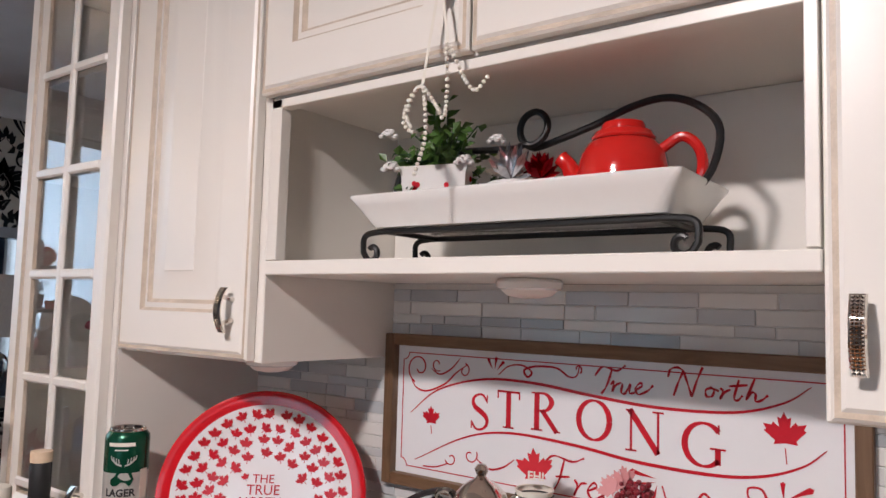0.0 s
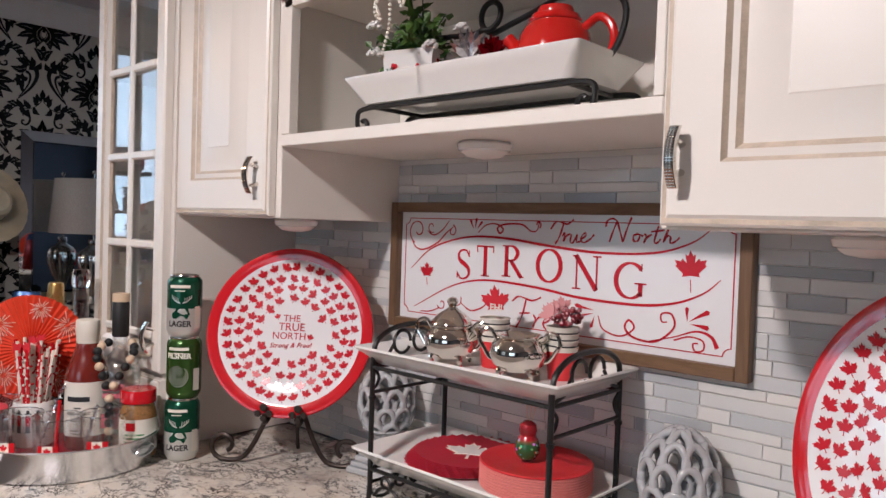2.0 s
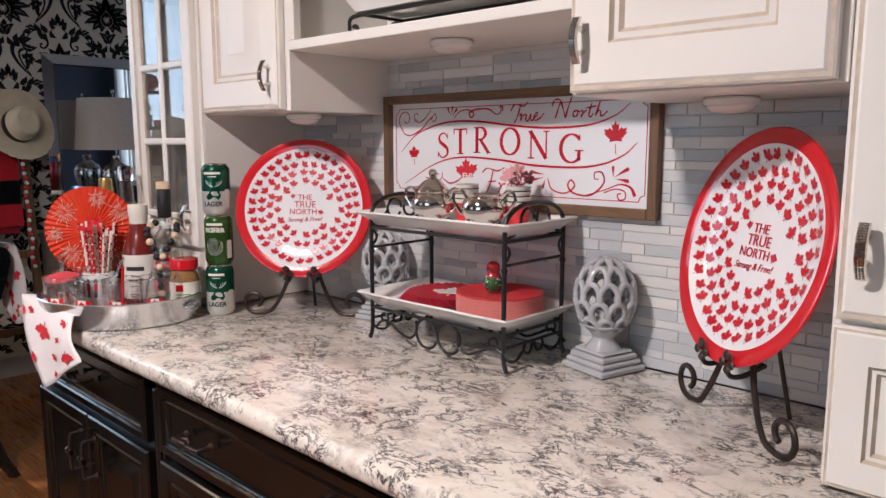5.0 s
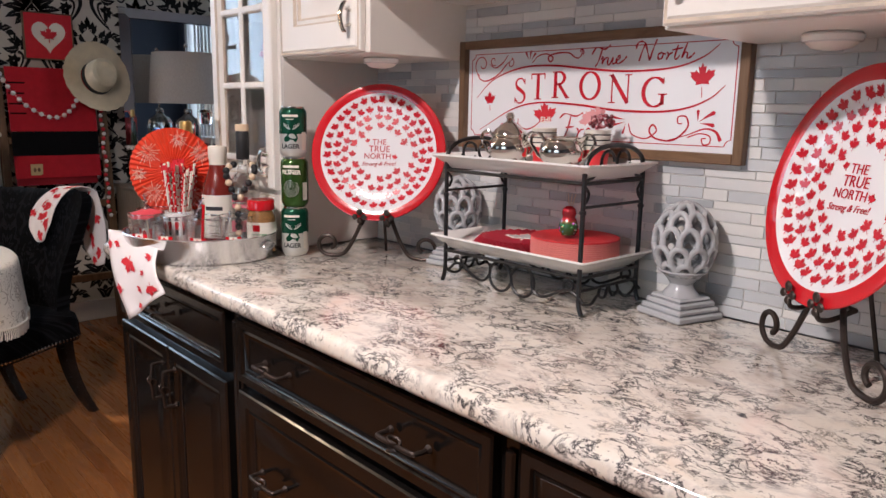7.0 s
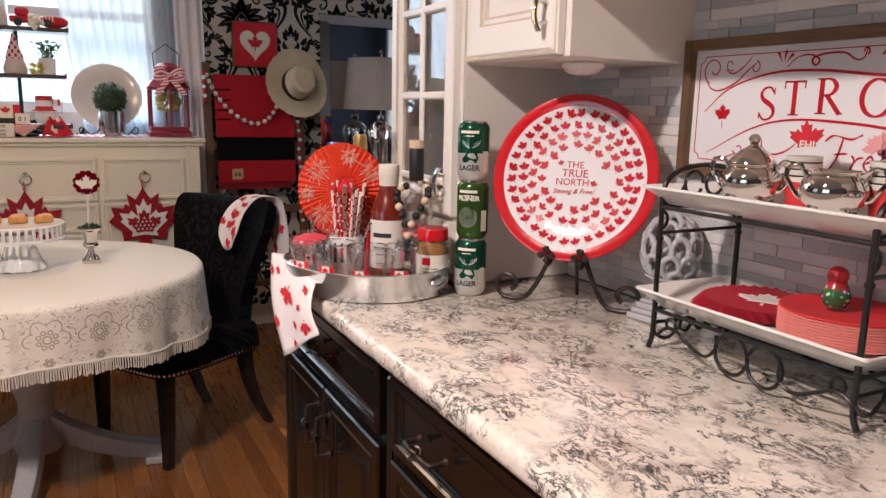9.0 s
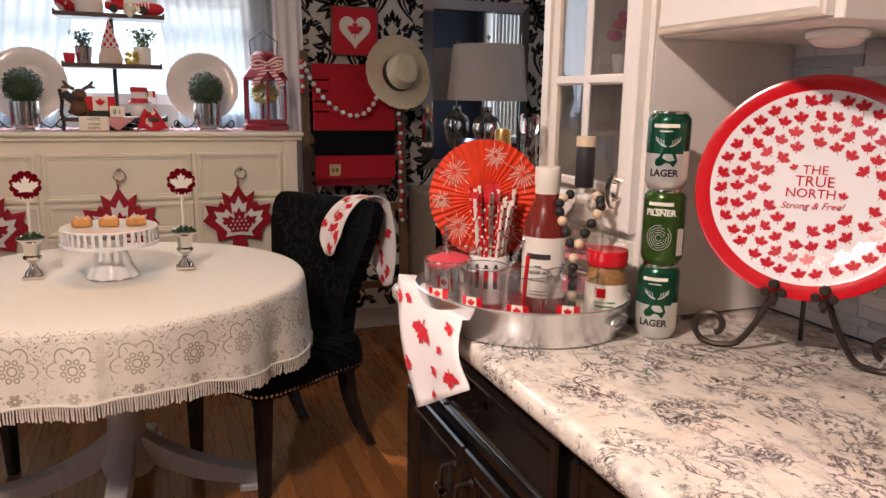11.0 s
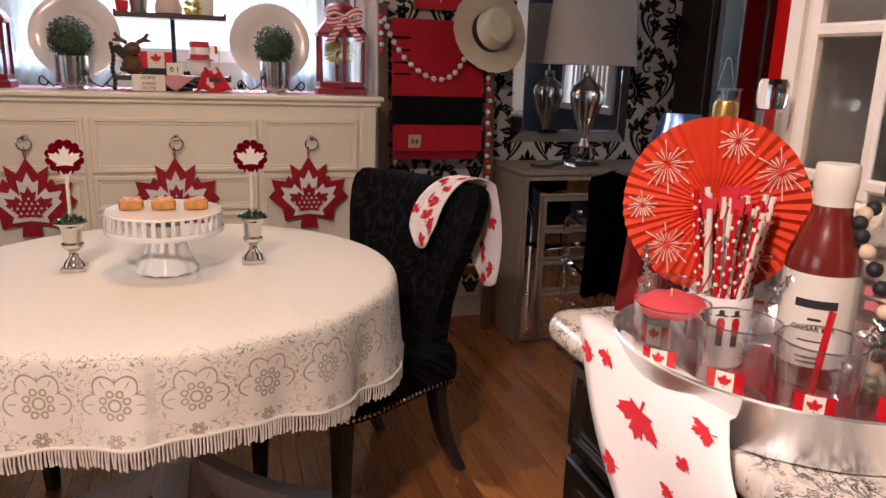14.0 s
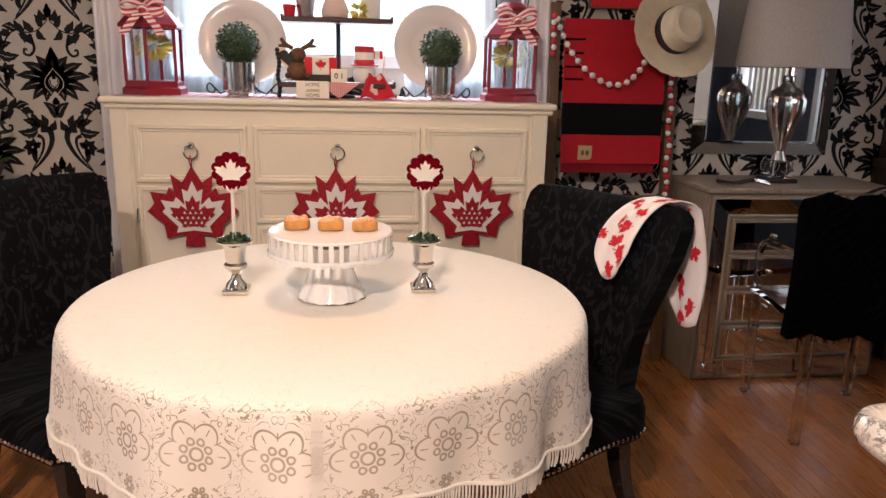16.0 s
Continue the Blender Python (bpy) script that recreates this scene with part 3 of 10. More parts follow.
    for i, a in enumerate((-2.9, -0.2)):
        wd = 1.4 if i == 0 else 1.6
        m = M()
        m.rects(wd, 1.35, [(0, 0), (0, 0.02), (0.05, 0.02), (0.05, -0.10)], hole=True)
        win = solid("window_%d" % (3 + i), m, TRIM, "white framed window with vertical blinds", "window", "structure", at=pose(a + wd, -2.95, 0.8, 0, 0, 180))
        for k in range(12):
            m = M()
            m.box(0.07 + k * (wd - 0.14) / 12, 0.07 + (k + 0.62) * (wd - 0.14) / 12, 0.03, 0.034, 0.06, 1.29)
            part("blind_slat", m, TRIM, win)
    # crown moulding along the papered wall
    m = M()
    prof = [(0.0, -0.13), (0.012, -0.13), (0.018, -0.10), (0.05, -0.05), (0.085, -0.03), (0.09, 0.0), (0, 0)]
    n = len(prof)
    p = [(XW + d, y, ZC + z) for y in (-2.95, 3.00) for d, z in prof]
    m.add(p, [(i, (i + 1) % n, n + (i + 1) % n, n + i) for i in range(n)] + [tuple(range(n)), tuple(range(n, 2 * n))])
    solid("crown_moulding", m, TRIM, "white painted crown moulding under the ceiling", "moulding", "structure")
    m = M()
    m.box(XW, XW + 0.018, -2.95, 3.00, 0, 0.12, 0.004)
    solid("baseboard", m, TRIM, "white painted baseboard", "baseboard", "structure")
    # bright sky and garden haze far outside the west window
    q = Nodes("pale_daylight_distance")
    sp = q.n("SeparateXYZ", Vector=q.coord())
    far = q.ramp(q.math("ADD", q.math("MULTIPLY", sp.outputs["Z"], 0.12), q.math("MULTIPLY", q.noise(0.5, 3.0), 0.25)), (0.05, (0.22, 0.48, 0.62)), (0.28, (0.42, 0.75, 0.95)), (0.5, (0.72, 0.92, 1.0)))
    q.set(Base_Color=(0, 0, 0), Emission_Color=far, Emission_Strength=1.9)
    m = M()
    m.box(-11.0, -10.9, -12, 12, -2, 9)
    m.box(-12, 9, 11.9, 12.0, -2, 9)
    m.box(-12, 9, -12.0, -11.9, -2, 9)
    solid("backdrop", m, q.mat, "pale bright daylight outside the windows", "backdrop", "structure")
    m = M()
    m.box(-30, 30, -30, 30, -0.5, -0.3)
    solid("ground", m, paint("lawn_ground", (0.07, 0.10, 0.04), 0.9), "grass lawn outside the house", "ground", "structure")


structure()

# ---- fitted kitchen ----
DOOR = [(0, 0), (0, 0.013), (0.003, 0.016), (0.008, 0.016), (0.012, 0.019), (0.066, 0.019), (0.071, 0.013), (0.079, 0.0145), (0.085, 0.009), (0.094, 0.009), (0.128, 0.017), (0.130, 0.0185), (0.134, 0.0185)]
DOOR_SLOTS = [0, 0, 1, 0, 0, 1, 0, 1, 0, 0, 0, 0]


def door(w, h, mats, parent, name="door", at=None, prof=DOOR, slots=DOOR_SLOTS):
    m = M()
    k = min(1.0, 0.42 * min(w, h) / prof[-1][0])
    m.rects(w, h, [(i * k, d) for i, d in prof], slots=slots)
    return part(name, m, mats, parent, at=at)


def jewel_handle(parent, at):
    """A bowed pull set with rows of small stones."""
    m = M()
    rows = []
    for i in range(9):
        z = -0.043 + 0.086 * i / 8
        y = -0.028 + 0.012 * (z / 0.043) ** 2
        rows.append([(-0.007, y, z), (-0.0055, y - 0.003, z), (0.0055, y - 0.003, z), (0.007, y, z), (0.006, y + 0.003, z), (-0.006, y + 0.003, z)])
    m.grid(rows, closed=True)
    m.add(rows[0], [tuple(range(6))])
    m.add(rows[-1], [tuple(range(6))])
    for z in (-0.026, 0.026):
        m.tube([(0, -0.02, z), (0, 0.0, z * 0.75)], [0.004, 0.0055], 8)
    h = part("handle", m, CHROME, parent, "chrome pull set with rows of clear stones", at=at @ Matrix.Diagonal((0.95, 0.95, 0.76, 1)))
    s = M()
    for i in range(21):
        z = -0.040 + 0.004 * i
        y = -0.031 + 0.012 * (z / 0.043) ** 2
        for x in (-0.0036, 0, 0.0036):
            s.add([(x - 0.0015, y, z - 0.0015), (x + 0.0015, y, z - 0.0015), (x + 0.0015, y, z + 0.0015), (x - 0.0015, y, z + 0.0015), (x, y - 0.0018, z)], [(0, 1, 4), (1, 2, 4), (2, 3, 4), (3, 0, 4)])
    tagged(part("stone_inlay", s, CHROME, h, angle=5), kind="stuff")
    return h


def upper_cabinets():
    top, y0, yb = 2.42, 1.012, YN
    # tower on the counter with the lattice glass door
    t = thing("display_cabinet", pose(-1.302, y0 - 0.012, 0.913), "cream tower cabinet with lattice glass door, standing on the counter", "cabinet", "fitted cabinets")
    w, h = 0.357, top - 0.913
    dp = yb - y0 + 0.012
    for nm, bx in (("side_panel", (0, 0.018, 0, dp, 0, h)), ("side_panel", (w - 0.018, w, 0, dp, 0, h)), ("back_panel", (0.0185, w - 0.0185, dp - 0.012, dp, 0, h)), ("top_panel", (0.0185, w - 0.0185, 0, dp - 0.0125, h - 0.02, h)), ("bottom_panel", (0.0185, w - 0.0185, 0, dp - 0.0125, 0, 0.02)), ("bottom_panel", (0.0185, w - 0.0185, 0, dp - 0.0125, 0.135, 0.153)), ("face_frame", (0, 0.035, -0.006, -0.0003, 0, h)), ("face_frame", (w - 0.035, w, -0.006, -0.0003, 0, h))):
        m = M()
        m.box(*bx, 0.001)
        part(nm, m, CREAM, t)
    for z in (0.422, 0.616, 0.809, 1.003, 1.197):
        m = M()
        m.box(0.019, w - 0.019, 0.012, yb - y0 - 0.014, z - 0.006, z + 0.006, 0.001)
        part("shelf", m, CREAM, t)
    d = door(w - 0.03, 0.115, [CREAM, GLAZE], t, "drawer_front", pose(0.015, -0.006, 0.024))
    dx, dz, dw, dh = 0.012, 0.155, w - 0.024, h - 0.175
    m = M()
    m.rects(dw, dh, [(0, 0), (0, 0.016), (0.004, 0.020), (0.030, 0.020), (0.034, 0.015), (0.042, 0.016), (0.052, 0.010), (0.055, 0.002), (0.055, 0)], slots=[0, 0, 0, 1, 0, 0, 1, 0], hole=True)
    fr = part("glass_door", m, [CREAM, GLAZE], t, "lattice glass door in a cream moulded frame", at=pose(dx, -0.007, dz))
    m = M()
    m.box(0.050, dw - 0.050, -0.004, -0.001, 0.05, dh - 0.05)
    part("pane", m, CLEAR, fr)
    m = M()
    m.box(dw / 2 - 0.009, dw / 2 + 0.009, -0.016, -0.005, 0.05, dh - 0.05, 0.004)
    part("muntin", m, CREAM, fr)
    for z in (1.141, 1.335, 1.529, 1.722, 1.916, 2.110):
        k = z - 0.913 - dz
        if 0.07 < k < dh - 0.07:
            m = M()
            m.box(0.050, dw - 0.050, -0.015, -0.006, k - 0.009, k + 0.009, 0.004)
            part("muntin", m, CREAM, fr)
    jewel_handle(fr, pose(dw - 0.024, -0.02, 0.075))
    # wall cabinets
    def wall_cab(name, x0, x1, z0, label, doors, hx):
        c = thing(name, pose(x0, y0, z0), label, "cabinet", "fitted cabinets")
        m = M()
        m.box(0, x1 - x0, 0, yb - y0, 0, top - z0, 0.0015)
        part("body", m, CREAM, c)
        for a, b in doors:
            dd = door(b - a, top - z0 - 0.012, [CREAM, GLAZE], c, at=pose(a, -0.002, 0.004))
            if hx is not None:
                jewel_handle(dd, pose(hx - a, -0.019, 0.071))
        return c
    wall_cab("wall_cabinet", -0.944, -0.592, 1.400, "cream wall cabinet with raised panel door", [(0.004, 0.338)], 0.308)
    wall_cab("wall_cabinet", 0.131, 0.509, 1.400, "cream wall cabinet with raised panel door", [(0.006, 0.368)], 0.030)
    wall_cab("wall_cabinet", -0.591, 0.130, 1.782, "cream bridge cabinet with two raised panel doors above an open shelf", [(-0.008, 0.356), (0.360, 0.718)], None)
    # open shelf
    s = thing("open_shelf_unit", pose(-0.591, y0, 1.527), "cream open display shelf between the wall cabinets", "shelf", "fitted cabinets")
    m = M()
    m.box(0, 0.721, -0.004, yb - y0, 0, 0.020, 0.0015)
    part("shelf", m, CREAM, s)
    m = M()
    m.box(0.001, 0.720, yb - y0 - 0.010, yb - y0, 0.021, 0.254)
    part("back_panel", m, CREAM, s)
    for a, b in ((0.001, 0.022), (0.708, 0.720)):
        m = M()
        m.box(a, b, -0.003, 0.016, 0.021, 0.254, 0.001)
        part("face_frame", m, CREAM, s)
    m = M()
    m.box(0.001, 0.720, -0.003, 0.016, 0.241, 0.254, 0.001)
    part("face_frame", m, CREAM, s)
    # tower at the other end
    t = thing("pantry_cabinet", pose(0.511, y0, 0.913), "cream tower cabinet with raised panel doors, standing on the counter", "cabinet", "fitted cabinets")
    m = M()
    m.box(0, 0.62, 0, yb - y0, 0, h, 0.0015)
    part("body", m, CREAM, t)
    door(0.60, 0.200, [CREAM, GLAZE], t, "drawer_front", pose(0.006, -0.002, 0.004))
    dd = door(0.60, h - 0.225, [CREAM, GLAZE], t, at=pose(0.006, -0.002, 0.212))
    jewel_handle(dd, pose(0.030, -0.019, 0.085))


upper_cabinets()

BASE = pose(0, 0.708, 0)


def loop_handle(parent, at, turned=False):
    """A dark loop pull with a twisted knot in the middle."""
    m = M()
    m.tube(smooth([(-0.045, 0, 0), (-0.045, -0.022, 0), (-0.035, -0.030, 0), (0.035, -0.030, 0), (0.045, -0.022, 0), (0.045, 0, 0)], 4), 0.0042, 8)
    for s in (-1, 1):
        m.tube([(0.010 * math.cos(a * 0.9), -0.030 + 0.008 * math.sin(a), s * 0.010 * math.sin(a * 0.45)) for a in [k * 0.5 for k in range(13)]], 0.003, 6)
    for x in (-0.045, 0.045):
        m.tube([(x, -0.006, 0), (x, 0, 0)], [0.005, 0.008], 8)
    return part("handle", m, BRONZE_IRON, parent, "dark twisted iron pull", at=at @ (pose(0, 0, 0, 0, 90, 0) if turned else Matrix()))


BDOOR = [(0, 0), (0, 0.014), (0.003, 0.018), (0.030, 0.018), (0.034, 0.012), (0.040, 0.015), (0.046, 0.013), (0.050, 0.008), (0.060, 0.008), (0.085, 0.016), (0.088, 0.016)]
BDRAW = [(0, 0), (0, 0.014), (0.003, 0.018), (0.018, 0.018), (0.021, 0.013), (0.026, 0.015), (0.030, 0.010), (0.036, 0.008), (0.038, 0.008)]


def base_cabinets():
    def unit(x0, x1, fronts, label):
        c = thing("base_cabinet", BASE @ pose(x0, 0, 0), label, "cabinet", "base cabinets")
        w = x1 - x0
        m = M()
        m.box(0, w, 0, 0.53, 0.09, 0.868, 0.002)
        m.box(0, w, 0.06, 0.53, 0.0, 0.09)
        part("carcase", m, ESPRESSO, c)
        for a, b, z0, z1, kind, handles in fronts:
            d = door(b - a, z1 - z0, ESPRESSO, c, "drawer_front" if kind == "drawer" else "door", pose(a, -0.001, z0), BDRAW if kind == "drawer" else BDOOR, None)
            for hx, hz, up in handles:
                loop_handle(d, pose(hx - a, -0.016, hz - z0), up)
        return c
    u = unit(-1.330, -0.661, [(0.02, 0.652, 0.715, 0.852, "drawer", [(0.34, 0.79, False)]), (0.02, 0.332, 0.11, 0.695, "door", [(0.300, 0.60, True)]), (0.340, 0.652, 0.11, 0.695, "door", [(0.374, 0.60, True)])], "espresso base cabinet with a drawer over two raised panel doors")
    m = M()
    m.rects(0.49, 0.72, BDOOR)
    part("end_panel", m, ESPRESSO, u, at=pose(-0.001, 0.51, 0.11, 0, 0, -90))
    for z in (0.60, 0.42, 0.24):
        m = M()
        m.tube([(-0.024 + 0.024 * math.cos(a), 0.03, z + 0.024 * math.sin(a)) for a in [2 * math.pi * k / 16 for k in range(16)]], 0.004, 6, closed=True)
        m.tube([(-0.002, 0.03, z + 0.02), (-0.02, 0.03, z + 0.024)], 0.006, 8)
        part("ring_pull", m, BRONZE_IRON, u, "dark iron ring pull")
    unit(-0.631, 0.125, [(0.01, 0.746, 0.715, 0.852, "drawer", [(0.175, 0.785, False), (0.572, 0.785, False)]), (0.01, 0.746, 0.415, 0.695, "door", [(0.150, 0.545, False), (0.60, 0.545, False)]), (0.01, 0.746, 0.11, 0.395, "door", [(0.150, 0.26, False), (0.60, 0.26, False)])], "espresso base cabinet with three wide drawers and twisted iron pulls")
    unit(0.155, 0.82, [(0.01, 0.655, 0.715, 0.852, "drawer", [(0.33, 0.79, False)]), (0.01, 0.325, 0.11, 0.695, "door", [(0.29, 0.60, True)]), (0.34, 0.655, 0.11, 0.695, "door", [(0.37, 0.60, True)])], "espresso base cabinet with a drawer over two raised panel doors")
    unit(0.85, 1.53, [(0.01, 0.67, 0.715, 0.852, "drawer", [(0.33, 0.79, False)]), (0.01, 0.67, 0.11, 0.695, "door", [(0.06, 0.60, True)])], "espresso base cabinet with a drawer over a raised panel door")
    for x in (-0.646, 0.140, 0.835):
        m = M()
        m.box(-0.014, 0.014, -0.004, 0.05, 0.0, 0.868, 0.003)
        m.box(-0.009, 0.009, -0.012, -0.003, 0.12, 0.84, 0.004)
        solid("pilaster", m, ESPRESSO, "espresso pilaster strip between base cabinets", "trim", "structure", at=BASE @ pose(x, 0, 0))
    # worktop
    fy = 0.664
    corner = [(-1.385 + 0.05 - 0.05 * math.cos(radians(a)), fy + 0.05 - 0.05 * math.sin(radians(a))) for a in range(0, 91, 15)]
    outline = [(-1.385, YN + 0.003), *corner, (1.62, fy), (1.62, YN + 0.003)]
    m = slab(outline, 0.870, 0.910, 0.016)
    solid("worktop", m, GRANITE, "polished cream and grey stone worktop with dark veins and rounded edge", "worktop", angle=50)


base_cabinets()


def charger(name, m, label):
    """A large round enamel plate: red rim, white field with scattered red leaves, a lettered middle. Local: the face looks to +z, y up."""
    t = thing(name, m, label, "plate", "display plates")
    R = 0.176
    prof = [(0, 0.004), (0.050, 0.004), (0.105, 0.005), (0.128, 0.010), (0.150, 0.020), (0.152, 0.0205)]
    a = M()
    a.lathe(prof, 96)
    part("plate_face", a, PLATE_WHITE, t)
    a = M()
    a.lathe([(0.152, 0.0206), (0.157, 0.0215), (0.170, 0.024), (0.1745, 0.0235), (R, 0.021), (0.174, 0.0185), (0.155, 0.0165), (0.120, 0.004), (0.10, -0.002), (0.0, -0.002)], 96)
    part("plate_rim", a, RED_ENAMEL, t, "glossy red enamel rim")
    a = M()

    def zat(r):
        for (r0, z0), (r1, z1) in zip(prof, prof[1:]):
            if r0 <= r <= r1:
                return z0 + (z1 - z0) * (r - r0) / (r1 - r0)
        return prof[-1][1]
    rg = random.Random(5)
    for r, cnt in ((0.0700, 16), (0.0915, 22), (0.1135, 28), (0.1355, 34)):
        for k in range(cnt):
            th = 2 * math.pi * (k + rg.uniform(-0.10, 0.10)) / cnt + r * 40
            rr = r + rg.uniform(-0.002, 0.002)
            if rr < 0.075 and math.cos(th) > 0.92:
                continue
            s = 0.0132 * rg.uniform(0.93, 1.06)
            pl = leaf(s, rg.uniform(-0.8, 0.8), rr * math.cos(th), rr * math.sin(th))
            n = a.add([(x, y, zat(math.hypot(x, y)) + 0.0008) for x, y in pl], [])
            a.f.append(tuple(range(n, n + len(pl))))
            a.s.append(0)
    part("printed_leaves", a, PRINT_RED, t, "scattered red maple leaves")
    L = join(words("THE", 0.0205, pose(-0.001, 0.0225, 0.0052)), words("TRUE", 0.0235, pose(0.0, 0.0035, 0.0052)), words("NORTH", 0.0205, pose(-0.004, -0.0145, 0.0052)), words("Strong & Free!", 0.0150, pose(0.0, -0.0320, 0.0052, 0, 0, 2), slant=0.35))
    L.prism(leaf(0.008, 0.3, -0.032, 0.031), 0.0048, 0.0056)
    L.prism(leaf(0.009, -0.3, 0.041, -0.010), 0.0048, 0.0056)
    part("lettering", L, PRINT_RED, t, "red lettering in the middle")
    return t


def easel(m):
    """A wrought iron plate stand. Local: x along the plate, front to -y, on z 0."""
    t = thing("plate_stand", m, "dark bronze wrought iron plate easel with scrolled feet on the counter", "plate stand", "plate stands")
    a = M()
    for s in (-1, 1):
        pts = [(s * 0.030, -0.006, 0.098), (s * 0.040, -0.010, 0.070), (s * 0.056, -0.014, 0.035), (s * 0.074, -0.016, 0.010), (s * 0.096, -0.016, 0.004)]
        cx, cz = s * 0.108, 0.031
        for i in range(15):
            an = radians(-95 + 24 * i) if s > 0 else radians(275 - 24 * i)
            r = 0.027 - 0.0011 * i
            pts.append((cx + r * math.cos(an), -0.016, cz + r * math.sin(an)))
        a = M()
        a.tube(smooth(pts, 3), 0.0044, 8)
        part("scroll_foot", a, BRONZE_IRON, t)
        # lip that holds the plate, with an ornament
        a = M()
        a.tube(smooth([(s * 0.030, 0.012, 0.092), (s * 0.030, -0.022, 0.080), (s * 0.030, -0.042, 0.082), (s * 0.030, -0.046, 0.098)], 4), 0.0036, 8)
        for k, (dx, dz, r) in enumerate(((0, 0.110, 0.0075), (-0.010, 0.099, 0.0065), (0.010, 0.099, 0.0065), (0, 0.090, 0.006))):
            a.lathe([(0, -0.0025), (r * 0.7, -0.0022), (r, 0), (r * 0.7, 0.0022), (0, 0.0025)], 10, pose(s * 0.030 + dx, -0.048, dz, 90))
        part("lip", a, BRONZE_IRON, t)
    a = M()
    a.tube([(-0.032, 0.012, 0.092), (0.032, 0.012, 0.092)], 0.0036, 8)
    part("cross_bar", a, BRONZE_IRON, t)
    a = M()
    a.tube(smooth([(0, 0.012, 0.092), (0, 0.030, 0.150), (0, 0.040, 0.190), (0, 0.060, 0.10), (0, 0.085, 0.003)], 4), 0.0034, 8)
    part("back_leg", a, BRONZE_IRON, t)
    return t


def plates_on_stands():
    for (x, y, yaw, k) in ((-0.708, 1.122, 38, 0.96), (0.362, 1.132, -36, 1.0)):
        b = pose(x, y, 0.911, 0, 0, yaw)
        easel(b @ Matrix.Diagonal((1.14, 1, 1.10, 1)))
        c = b @ pose(0, -0.022, 0.095) @ pose(0, 0, 0, 90 - 13, 0, 0) @ pose(0, 0.176 * k, 0) @ Matrix.Scale(k, 4)
        charger("charger_plate", c, "red rimmed white enamel plate with maple leaves, on a stand")


plates_on_stands()


